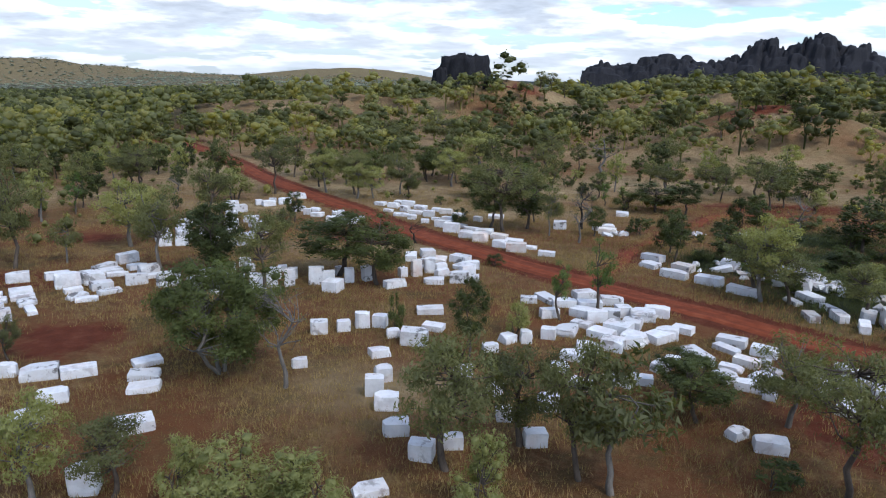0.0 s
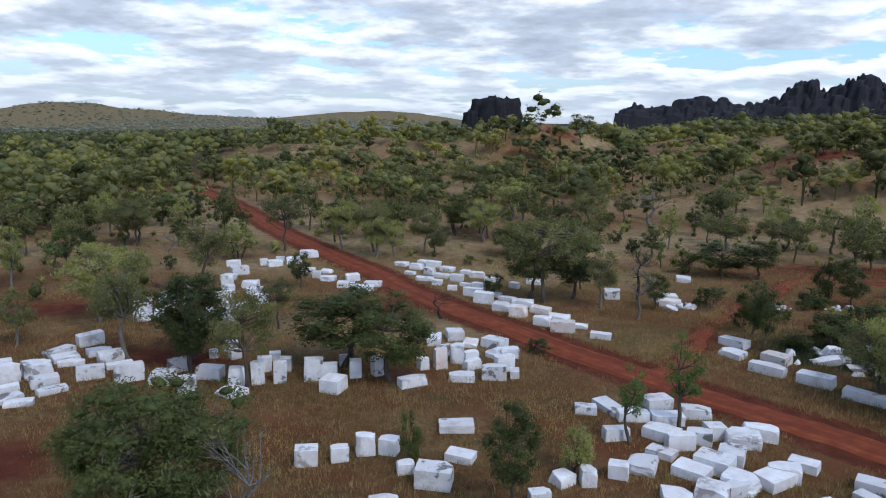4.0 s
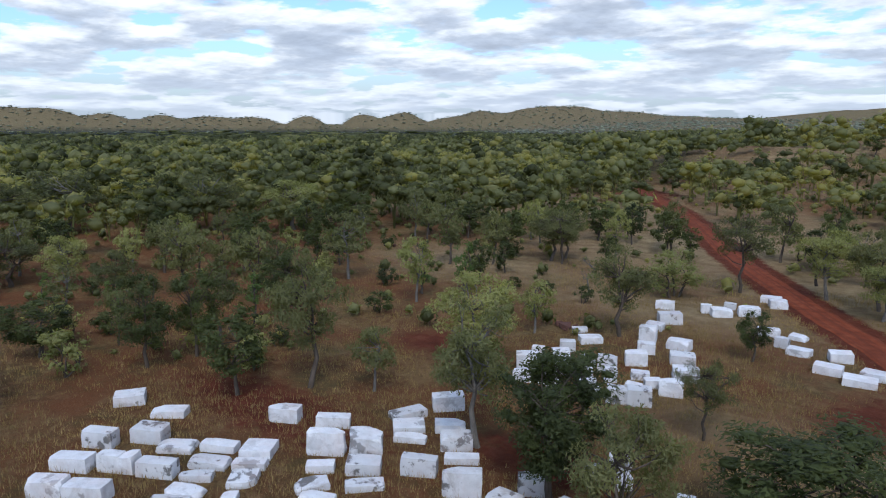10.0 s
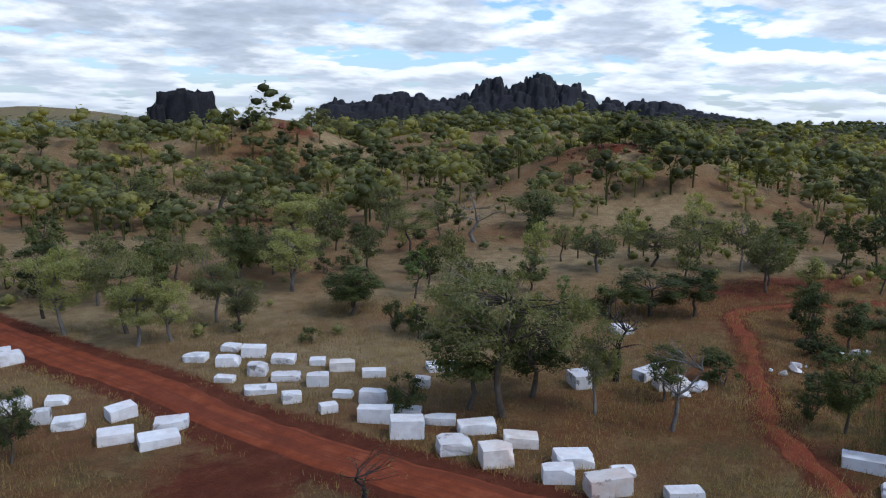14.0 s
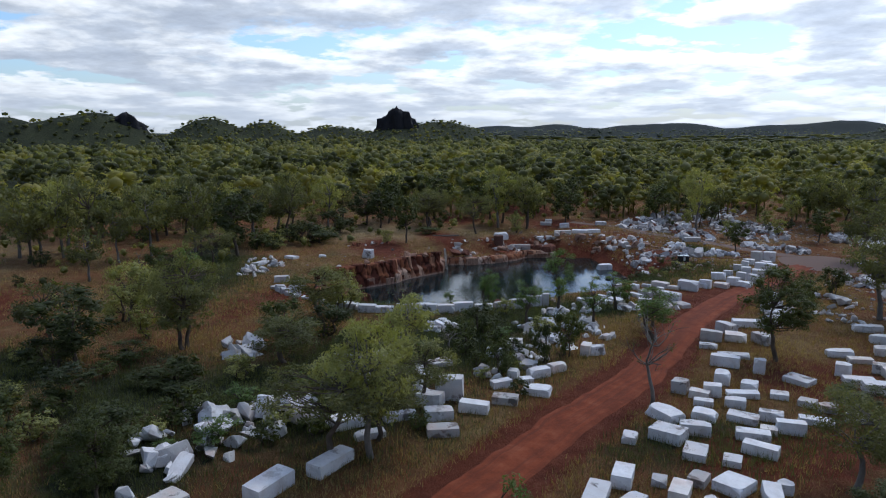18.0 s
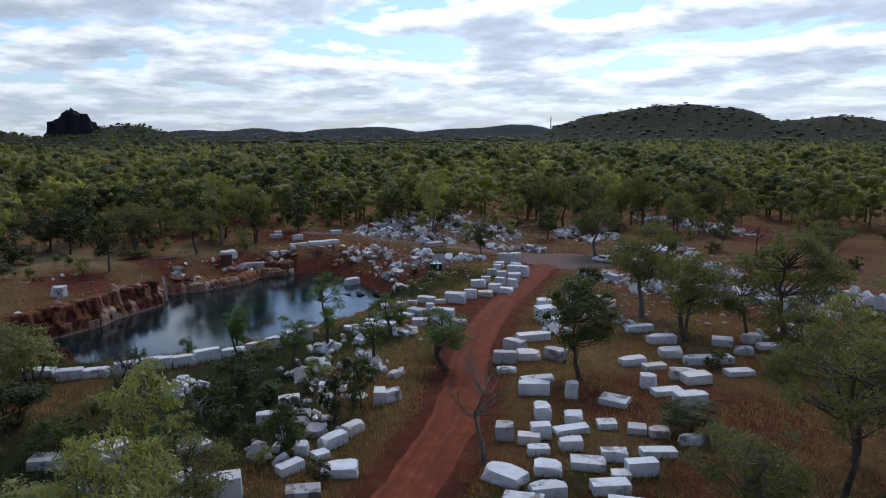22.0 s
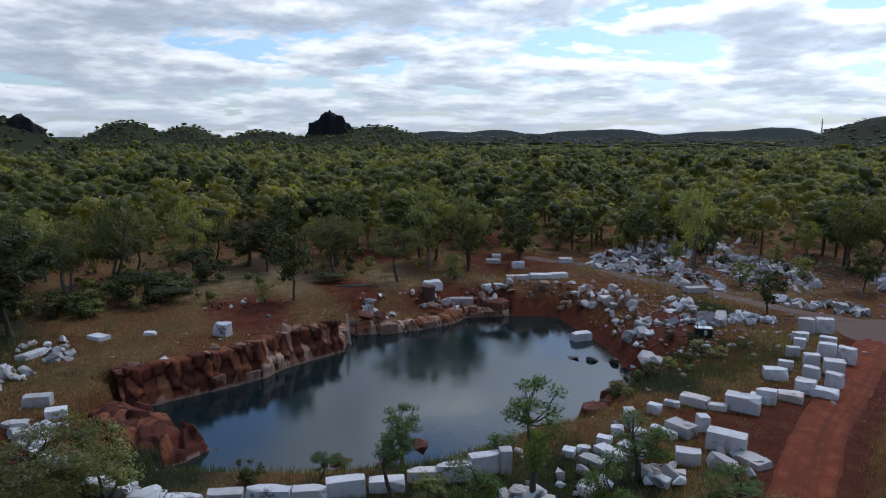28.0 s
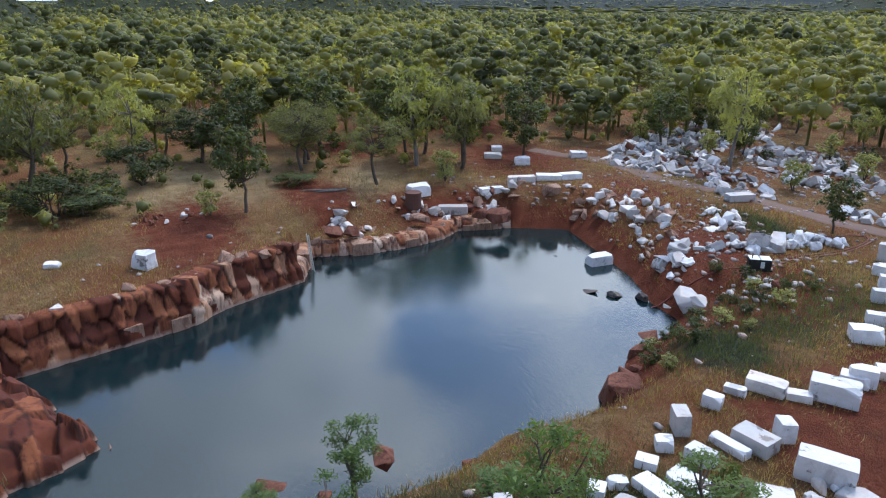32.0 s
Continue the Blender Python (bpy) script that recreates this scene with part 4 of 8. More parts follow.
BLOCKS_s = (
    (40.6, 92.1, -42, 4.2, 1.5, 0.9), (48.6, 90.1, -71, 3.1, 2.0, 0.8), (64.9, 20.8, 62, 3.5, 1.3, 0.8), (74.1, 27.5, 73, 3.0, 1.7, 0.8),
    (76.5, 24.6, 73, 2.8, 1.3, 0.7), (76.5, 26.6, 67, 2.6, 2.3, 1.7), (79.5, 24.1, 60, 2.0, 1.8, 1.9), (63.0, 45.2, 57, 2.1, 1.1, 0.5),
    (63.1, 37.7, 10, 2.5, 1.4, 1.1), (65.1, 40.1, 57, 2.6, 2.2, 0.8), (65.7, 43.2, 57, 2.6, 1.1, 1.2), (68.6, 39.1, 15, 2.6, 1.4, 1.1),
    (70.1, 34.8, 70, 4.2, 1.5, 0.8), 
)
BLOCKS_t = (
    (63.1, 59.8, -85, 2.0, 1.1, 1.0), (63.2, 61.1, 57, 1.1, 1.7, 1.2),
    (66.7, 68.8, 68, 2.0, 1.1, 1.2), (68.6, 63.9, 57, 1.8, 1.1, 0.8), (86.5, 62.0, 80, 2.7, 1.1, 1.2),
    (86.5, 57.7, 74, 1.0, 1.1, 1.7), (86.5, 67.3, 79, 2.7, 1.2, 0.8), (86.8, 59.3, 87, 2.5, 1.1, 1.4), (87.1, 64.4, 77, 2.3, 1.1, 0.8),
)
BLOCKS_u = (
    (63.5, 78.6, -75, 2.3, 1.8, 0.5), (65.1, 71.6, 67, 2.1, 1.1, 0.9), (67.2, 88.7, 62, 3.0, 1.7, 0.7), (67.7, 84.1, -64, 2.7, 2.3, 0.5),
    (77.2, 76.8, 50, 2.1, 1.1, 0.5), (86.0, 73.1, 79, 2.5, 1.1, 1.1), (86.5, 76.0, 73, 3.2, 1.1, 1.2), (86.5, 70.4, 86, 2.9, 1.2, 1.2),
    (86.9, 79.0, 82, 2.5, 1.1, 1.1), 
)
BLOCKS_v = (
    
    
    
)
BLOCKS_w = (
    (87.6, 81.8, 73, 2.6, 1.1, 0.8), (88.4, 84.3, 73, 2.6, 1.1, 1.0), (91.7, 87.2, 60, 4.1, 1.5, 0.8),
    (108.8, 94.4, -82, 1.9, 1.2, 0.8), (112.3, 96.7, 83, 2.6, 1.3, 1.0), 
    (133.4, 79.4, 51, 2.1, 1.8, 1.5), (136.3, 88.8, 86, 1.5, 1.1, 0.5), (129.9, 101.2, -31, 3.9, 1.6, 0.5),
    (136.4, 95.1, -44, 1.7, 2.6, 0.5), (138.1, 2.6, 85, 3.9, 1.6, 0.9), (155.9, 19.8, 90, 3.4, 1.8, 0.8), (156.3, 23.2, 74, 3.9, 1.6, 0.8),
)
BLOCKS_x = (
    (156.6, 27.6, 74, 4.2, 1.5, 0.8), (152.2, 40.0, 74, 4.2, 1.5, 1.1), (155.6, 32.9, -85, 3.7, 1.7, 0.8), (156.0, 44.1, -75, 3.2, 1.9, 1.5),
    (168.9, 22.4, 74, 2.5, 2.3, 1.1), (170.9, 10.9, 74, 2.8, 2.2, 0.9), (174.8, 25.6, 74, 3.0, 1.8, 0.8), (181.0, 22.5, 74, 1.9, 2.0, 0.7),
)
BLOCKS_y = (
    (-48.2, 120.4, 22, 1.4, 1.1, 1.2), (-47.0, 116.4, 35, 2.5, 1.7, 1.7), (-45.7, 113.4, 29, 2.1, 1.5, 1.0), (-46.8, 124.7, 33, 1.8, 1.3, 1.1),
    (-45.4, 120.7, 35, 2.0, 1.4, 1.4), (-43.8, 117.9, 12, 2.2, 1.6, 1.4), (-43.1, 114.2, 12, 2.0, 1.4, 1.3), (-42.4, 121.4, 40, 1.5, 1.1, 1.2),
    (-41.1, 118.2, 18, 1.6, 1.1, 1.1), (-39.6, 115.7, 16, 1.9, 1.3, 1.0), (-38.5, 114.3, 46, 2.7, 1.8, 0.5), (-40.1, 121.4, 24, 2.1, 1.5, 1.5),
    (-38.5, 118.8, 38, 1.3, 1.1, 1.4), (-35.6, 114.3, 23, 2.0, 1.4, 1.4), (-33.6, 115.1, 27, 2.3, 1.6, 1.5), (-35.6, 118.2, 8, 1.6, 1.1, 0.6),
)
BLOCKS_z = (
    (-36.3, 121.3, 27, 1.9, 1.3, 0.7), (-34.3, 119.9, 35, 1.6, 1.2, 0.8), (-32.1, 119.2, 19, 2.3, 1.6, 1.3), (-32.4, 123.8, 27, 2.6, 1.8, 1.2),
    (-34.5, 128.3, 25, 2.7, 1.8, 1.0), (-36.6, 132.9, 1, 2.6, 1.8, 1.0), (-38.4, 124.9, 32, 2.4, 1.6, 1.3), (-39.0, 129.0, 25, 2.0, 1.4, 1.1),
    (-40.5, 133.0, 13, 2.0, 1.4, 1.8), (-42.1, 138.9, 2, 2.2, 1.6, 0.8), (-41.8, 143.0, 34, 3.0, 2.0, 1.3), (-45.1, 149.5, 19, 2.6, 1.7, 1.0),
    (-49.0, 131.7, 37, 1.9, 1.4, 0.5), (-46.0, 128.8, 42, 2.7, 1.8, 0.7), (-39.8, 151.0, 25, 1.4, 1.1, 1.1), (-37.6, 150.5, 32, 2.7, 1.8, 1.0),
)
BLOCKS_ya = (
    (-37.8, 154.9, 10, 1.6, 1.1, 0.8), (-34.7, 153.0, 25, 2.8, 1.9, 1.1), (-34.3, 162.5, 9, 2.8, 1.9, 0.8), (-32.6, 159.5, 28, 2.4, 1.6, 1.1),
    (-30.1, 145.5, 26, 2.7, 1.8, 0.8), (-27.5, 141.5, -7, 1.5, 1.1, 1.1), (-26.7, 145.9, -6, 2.0, 1.5, 0.5), (-25.2, 139.8, -4, 2.5, 1.7, 0.7),
    (-21.1, 140.5, 23, 2.4, 1.6, 1.0), (-21.4, 135.7, 2, 2.8, 1.9, 0.8), (-18.1, 133.8, 7, 3.2, 2.0, 0.7), (-17.0, 136.7, -7, 2.8, 1.9, 0.7),
)
BLOCKS_yb = (
    (-37.1, 61.2, 21, 3.2, 2.0, 1.0), (-33.9, 61.9, 30, 3.1, 1.6, 0.8), (-33.3, 56.3, 25, 2.5, 1.6, 0.9), (-33.4, 52.6, 37, 2.5, 1.6, 0.8),
    (-24.5, 52.0, 30, 3.0, 2.0, 0.8), (-24.0, 43.0, 12, 1.9, 1.4, 1.8), (-40.2, 61.3, 14, 1.6, 1.1, 1.1), (-28.7, 64.9, 37, 2.7, 1.6, 0.5),
    (-27.7, 61.8, 14, 2.8, 1.8, 0.5), (-26.6, 59.1, 14, 2.8, 1.9, 0.5), (-6.3, 68.3, 25, 2.1, 1.5, 0.7), (-5.9, 58.9, 5, 1.7, 1.2, 1.6),
    (-5.4, 62.1, 18, 1.6, 1.2, 1.3), (-4.6, 56.2, 4, 2.1, 1.5, 1.2), (-3.5, 51.9, 9, 2.1, 1.5, 1.0), (-1.3, 48.3, -12, 1.9, 1.4, 1.2),
    (1.0, 50.0, 4, 1.7, 1.2, 0.9), (-4.7, 43.6, 21, 2.4, 1.5, 0.5),
)
BLOCKS_yc = (
    (-13.6, 74.6, 11, 1.9, 1.4, 1.3), (-11.0, 75.4, 18, 1.5, 1.1, 1.1), (-9.0, 76.6, 14, 1.6, 1.1, 1.6), (-7.0, 76.9, -12, 1.6, 1.2, 1.3),
    (-5.3, 73.7, 14, 1.4, 1.1, 0.8), (-1.4, 81.9, 5, 3.2, 2.0, 0.6), (-2.9, 72.0, -6, 2.9, 2.0, 1.4), (-0.9, 76.2, -18, 2.4, 1.6, 0.6),
    (5.2, 70.2, 10, 1.6, 1.1, 0.8), (4.9, 59.5, -6, 1.5, 1.1, 1.1), (5.4, 54.9, 3, 1.3, 1.1, 1.0), (7.5, 50.8, 7, 1.8, 1.3, 1.1),
    (9.5, 57.0, -1, 1.9, 1.3, 1.3), (11.6, 65.0, 7, 1.7, 1.2, 0.8), (2.2, 64.0, -6, 1.9, 1.4, 0.8), (25.9, 50.5, -15, 2.5, 1.6, 0.9), (24.0, 52.4, 30, 1.6, 1.2, 0.7),
    (29.9, 59.7, -29, 1.2, 1.1, 0.7),
)
BLOCKS_za = (
    (94.4, 34.5, 40, 2.7, 1.6, 0.8), (92.1, 30.7, 45, 3.2, 1.6, 1.4), (93.6, 27.3, 39, 2.0, 1.3, 0.7), (93.5, 26.7, 45, 1.9, 1.3, 1.2),
    (92.8, 33.0, 50, 1.7, 1.0, 0.5), (94.6, 36.9, 37, 1.5, 0.7, 0.5), (93.7, 39.5, 37, 1.3, 1.0, 0.8), (90.4, 45.4, 65, 1.1, 1.0, 0.7),
    (89.2, 47.4, 49, 1.3, 1.0, 0.5), (87.6, 51.6, 52, 1.0, 1.0, 0.6), (87.9, 50.1, 74, 1.1, 0.8, 0.5), (85.2, 38.0, 43, 3.2, 1.6, 1.4),
    (83.8, 42.8, 57, 2.0, 1.4, 1.0), (93.4, 23.7, 40, 2.3, 1.6, 0.7), (94.7, 20.7, 44, 1.9, 1.3, 1.2), (91.8, 43.3, -19, 1.5, 1.0, 1.4),
)
BLOCKS_zb = (
    (89.2, 37.4, -19, 1.3, 1.0, 1.2), (89.0, 39.8, 19, 2.5, 1.6, 0.9), (89.2, 41.5, 17, 2.6, 0.8, 0.5), (88.6, 44.0, 21, 1.7, 1.1, 0.8),
    (86.7, 46.1, 21, 2.6, 1.5, 0.5), (86.6, 48.3, 16, 2.8, 1.3, 0.5), (85.6, 50.4, 26, 2.2, 1.2, 0.5), (82.5, 37.6, 8, 2.8, 1.6, 0.5),
    (82.5, 40.2, 7, 3.0, 0.7, 0.5), (113.6, 2.6, 30, 2.0, 1.4, 1.8), (112.9, 0.3, 53, 2.2, 1.5, 1.8), (110.5, 6.7, 43, 2.0, 1.4, 1.0),
    (107.4, 9.7, 51, 1.3, 1.0, 1.2), (105.0, 12.9, 56, 1.5, 1.0, 1.1), (101.4, 17.2, 51, 1.6, 1.1, 0.9), (99.0, 20.7, 58, 2.5, 1.6, 1.1),
)
BLOCKS_zc = (
    (107.8, 4.8, 39, 2.0, 1.4, 1.0), (104.0, 8.8, 51, 2.0, 1.4, 1.5), (101.2, 8.6, 39, 2.0, 1.3, 1.8), (101.3, 13.6, 56, 1.7, 1.2, 1.4),
    (98.9, 12.8, 52, 2.2, 1.5, 1.4), (98.2, 16.6, 30, 1.7, 1.1, 1.2), (95.2, 16.4, 30, 1.8, 1.2, 1.4), (95.2, 20.2, 34, 2.0, 1.4, 1.1),
    (93.8, 23.5, 58, 2.2, 1.5, 0.6), (93.2, 19.6, 39, 2.5, 1.6, 0.8), (-13.8, 64.8, 17, 1.5, 1.0, 0.8),
)
BLOCKS = BLOCKS_a + BLOCKS_b + BLOCKS_c + BLOCKS_d + BLOCKS_e + BLOCKS_f + BLOCKS_g + BLOCKS_h + BLOCKS_i + BLOCKS_j + BLOCKS_k + BLOCKS_l + BLOCKS_m + BLOCKS_n + BLOCKS_o + BLOCKS_p + BLOCKS_q + BLOCKS_r + BLOCKS_s + BLOCKS_t + BLOCKS_u + BLOCKS_v + BLOCKS_w + BLOCKS_x + BLOCKS_y + BLOCKS_z + BLOCKS_ya + BLOCKS_yb + BLOCKS_yc + BLOCKS_za + BLOCKS_zb + BLOCKS_zc


rng = random.Random(11)
for x, y, turn, l, w, h in BLOCKS:
    pick = rng.random()
    area = "blocks beside the pond" if x > 80 else "blocks along the quarry road" if x > 30 else "blocks laid out in the grass"
    if pick < 0.16:
        me, label = rng.choice(WHITE_BROKEN), "white marble block with broken corners lying in dry grass"
    elif pick < 0.28 and x > -5:
        me, label = rng.choice(DUSTY), "sawn marble block dusted with red earth, standing in dry grass"
    elif pick < 0.45 and x > 30:
        me, label = rng.choice(GREY), "weathered grey marble block with dark stains"
    else:
        me, label = rng.choice(WHITE), "rough-sawn white marble block with dark weather stains"
    ob = new("marble_block", me)
    z = min(ground_at(x, y), ground_at(x + 0.8, y), ground_at(x - 0.8, y), ground_at(x, y + 0.8), ground_at(x, y - 0.8))
    ob.matrix_world = pose(x, y, z - 0.10, rng.uniform(-2.5, 2.5), rng.uniform(-2.5, 2.5), turn + rng.choice((0, 180))) @ Matrix.Diagonal((l, w, h * 1.12 + 0.1, 1))
    tagged(ob, label, "marble block", area)


def rubble_pile(x, y, rx, ry, count, top, seed, small=0.5, big=1.7, kinds=None, label="broken white marble offcut in a rubble heap", group="rubble heap", turn=0):
    """Loose offcuts heaped in an oval."""
    rg = random.Random(seed)
    c, s = math.cos(radians(turn)), math.sin(radians(turn))
    for _ in range(count):
        r, w = math.sqrt(rg.random()), rg.uniform(0, 2 * math.pi)
        u, v = rx * r * math.cos(w), ry * r * math.sin(w)
        px, py = x + u * c - v * s, y + u * s + v * c
        size = rg.uniform(small, big) * (1.1 - 0.4 * r)
        ob = new("marble_rubble", rg.choice(kinds or (CHUNK_WHITE + CHUNK_GREY + WHITE_BROKEN)))
        lift = top * (1 - r * r) * rg.uniform(0.1, 0.9)
        ob.matrix_world = pose(px, py, ground_at(px, py) + lift - 0.2 * size, rg.uniform(-35, 35), rg.uniform(-35, 35), rg.uniform(0, 360)) @ Matrix.Diagonal((size * rg.uniform(0.9, 1.7), size * rg.uniform(0.6, 1.0), size * rg.uniform(0.45, 0.9), 1))
        tagged(ob, label, "stone rubble", group)


rubble_pile(47, 104, 9, 5, 44, 1.2, 1, 0.8, 2.6, turn=-20)
rubble_pile(51, 96, 5, 4, 30, 1.2, 2, 0.8, 2.6)
rubble_pile(60, 84, 6, 4, 30, 1.2, 3, 0.7, 2.4)
rubble_pile(74, 101, 4, 3, 14, 0.8, 140, 0.8, 2.2)
rubble_pile(57, 129.5, 3.5, 1.5, 8, 0.4, 141, 0.5, 1.4)
rubble_pile(31.5, 128.7, 2.5, 2, 9, 0.6, 142, 0.8, 1.9)
rubble_pile(149, 56, 3, 4, 16, 0.4, 150, 0.6, 2.0, CHUNK_CUT + CHUNK_GREY + CHUNK_DUSTY)
rubble_pile(152, 45, 2.5, 6, 20, 0.4, 151, 0.6, 2.0, CHUNK_CUT + CHUNK_GREY + CHUNK_DUSTY)
rubble_pile(153, 32, 2.5, 6, 18, 0.4, 152, 0.7, 2.4, CHUNK_CUT + CHUNK_GREY + CHUNK_RED)
rubble_pile(146, 21, 6, 3, 22, 0.4, 153, 0.6, 2.0, CHUNK_CUT + CHUNK_DUSTY)
rubble_pile(150, 79, 9, 3, 16, 0.3, 154, 0.4, 1.1, CHUNK_GREY + CHUNK_RED, turn=-45)
rubble_pile(105, 94.6, 3, 2, 9, 0.5, 143, 0.8, 2.2)
rubble_pile(130, 98, 4, 2, 14, 0.6, 144, 0.6, 1.8, CHUNK_GREY + GREY_BROKEN)
rubble_pile(121.6, 102, 4, 2, 14, 0.7, 145, 0.6, 1.8, CHUNK_GREY + CHUNK_DUSTY)
rubble_pile(71, 101, 3, 2, 8, 0.5, 4, 0.8, 2.2)
rubble_pile(78, 75.5, 3.2, 2.4, 18, 0.8, 5, 0.5, 1.7)
rubble_pile(75, 60, 6, 3.5, 24, 0.6, 6, 0.5, 1.7, turn=30)
rubble_pile(68, 64, 4, 3, 10, 0.4, 7, 0.5, 1.6)
rubble_pile(122.4, 22.6, 3.4, 2.2, 20, 0.7, 8, 0.7, 2.1, CHUNK_WHITE + GREY_BROKEN, turn=-30)
rubble_pile(120.4, 14.5, 5.5, 1.6, 34, 0.8, 12, 0.7, 2.3, CHUNK_GREY + CHUNK_WHITE + GREY_BROKEN, turn=80)
rubble_pile(119.8, 6.8, 4.2, 1.6, 22, 0.8, 13, 0.8, 2.4, CHUNK_WHITE + WHITE_BROKEN, turn=75)
rubble_pile(128.5, 12, 6, 3, 26, 0.6, 14, 0.7, 2.2, CHUNK_GREY + CHUNK_DUSTY + CHUNK_WHITE, turn=-20)
rubble_pile(136, 19, 10, 5, 46, 0.5, 9, 0.6, 2.2, CHUNK_DUSTY + CHUNK_CUT + CHUNK_GREY, turn=-10)
rubble_pile(127, 23.4, 4, 1.3, 12, 0.3, 15, 0.3, 1.0, CHUNK_DUSTY + CHUNK_CUT)
rubble_pile(110.6, 21.5, 2.4, 4.0, 16, 0.4, 10, 0.4, 1.3, CHUNK_DUSTY + CHUNK_GREY + CHUNK_RED)
rubble_pile(61.7, 68.9, 4, 2.5, 12, 0.5, 100, 0.6, 2.0, CHUNK_WHITE + CHUNK_GREY + GREY_BROKEN + CHUNK_DUSTY[:4])
rubble_pile(59.5, 73.3, 3, 2, 9, 0.5, 101, 0.6, 2.2, CHUNK_WHITE + CHUNK_GREY + GREY_BROKEN + CHUNK_DUSTY[:4])
rubble_pile(59.4, 90.3, 4, 3, 10, 0.5, 102, 0.6, 1.9, CHUNK_WHITE + CHUNK_GREY + GREY_BROKEN + CHUNK_DUSTY[:4])
rubble_pile(60.7, 84.9, 4, 3, 10, 0.5, 103, 0.6, 2.0, CHUNK_WHITE + CHUNK_GREY + GREY_BROKEN + CHUNK_DUSTY[:4])
rubble_pile(80.5, 46.8, 4, 3, 12, 0.5, 104, 0.6, 1.8, CHUNK_WHITE + CHUNK_GREY + GREY_BROKEN + CHUNK_DUSTY[:4])
rubble_pile(74.7, 56.9, 3, 3, 9, 0.5, 105, 0.6, 1.8, CHUNK_WHITE + CHUNK_GREY + GREY_BROKEN + CHUNK_DUSTY[:4])
rubble_pile(82.9, 39.4, 3, 3, 8, 0.4, 106, 0.6, 1.7, CHUNK_WHITE + CHUNK_GREY + GREY_BROKEN + CHUNK_DUSTY[:4])
rubble_pile(75.2, 64.9, 3, 2, 8, 0.5, 107, 0.6, 1.7, CHUNK_WHITE + CHUNK_GREY + GREY_BROKEN + CHUNK_DUSTY[:4])
rubble_pile(81.1, 57.9, 3, 2.5, 12, 0.6, 108, 0.6, 1.9, CHUNK_WHITE + CHUNK_GREY + GREY_BROKEN + CHUNK_DUSTY[:4])
rubble_pile(82.5, 52.8, 3, 2, 9, 0.5, 109, 0.6, 1.7, CHUNK_WHITE + CHUNK_GREY + GREY_BROKEN + CHUNK_DUSTY[:4])
rubble_pile(74.7, 55.8, 3, 2, 9, 0.5, 110, 0.6, 1.7, CHUNK_WHITE + CHUNK_GREY + GREY_BROKEN + CHUNK_DUSTY[:4])
rubble_pile(69.1, 62.9, 3, 2, 8, 0.4, 111, 0.6, 1.7, CHUNK_WHITE + CHUNK_GREY + GREY_BROKEN + CHUNK_DUSTY[:4])
rubble_pile(69.9, 56.3, 2.5, 2, 7, 0.4, 112, 0.6, 1.6, CHUNK_WHITE + CHUNK_GREY + GREY_BROKEN + CHUNK_DUSTY[:4])
rubble_pile(133.4, 100.8, 4, 3, 12, 0.5, 113, 0.6, 2.0, CHUNK_WHITE + CHUNK_GREY + GREY_BROKEN + CHUNK_DUSTY[:4])
rubble_pile(122.1, 103.4, 4, 2, 9, 0.5, 114, 0.6, 1.8, CHUNK_WHITE + CHUNK_GREY + GREY_BROKEN + CHUNK_DUSTY[:4])
rubble_pile(80.1, 14.1, 5, 4, 24, 0.8, 115, 0.7, 2.0, CHUNK_WHITE + CHUNK_GREY + GREY_BROKEN + CHUNK_DUSTY[:4])
rubble_pile(70.7, 20.4, 4, 3, 14, 0.6, 116, 0.7, 1.8, CHUNK_WHITE + CHUNK_GREY + GREY_BROKEN + CHUNK_DUSTY[:4])
rubble_pile(71.1, 30.5, 2.5, 2, 7, 0.4, 117, 0.8, 1.8, CHUNK_WHITE + CHUNK_GREY + GREY_BROKEN + CHUNK_DUSTY[:4])
rubble_pile(40, 12, 6, 4, 18, 0.6, 130, 0.6, 2.0)
rubble_pile(28, 12, 5, 3, 12, 0.5, 131, 0.6, 1.9)
rubble_pile(52, 8, 5, 3, 14, 0.6, 132, 0.6, 2.0)
rubble_pile(46, 128, 3, 1.5, 7, 0.3, 11, 0.5, 1.3)


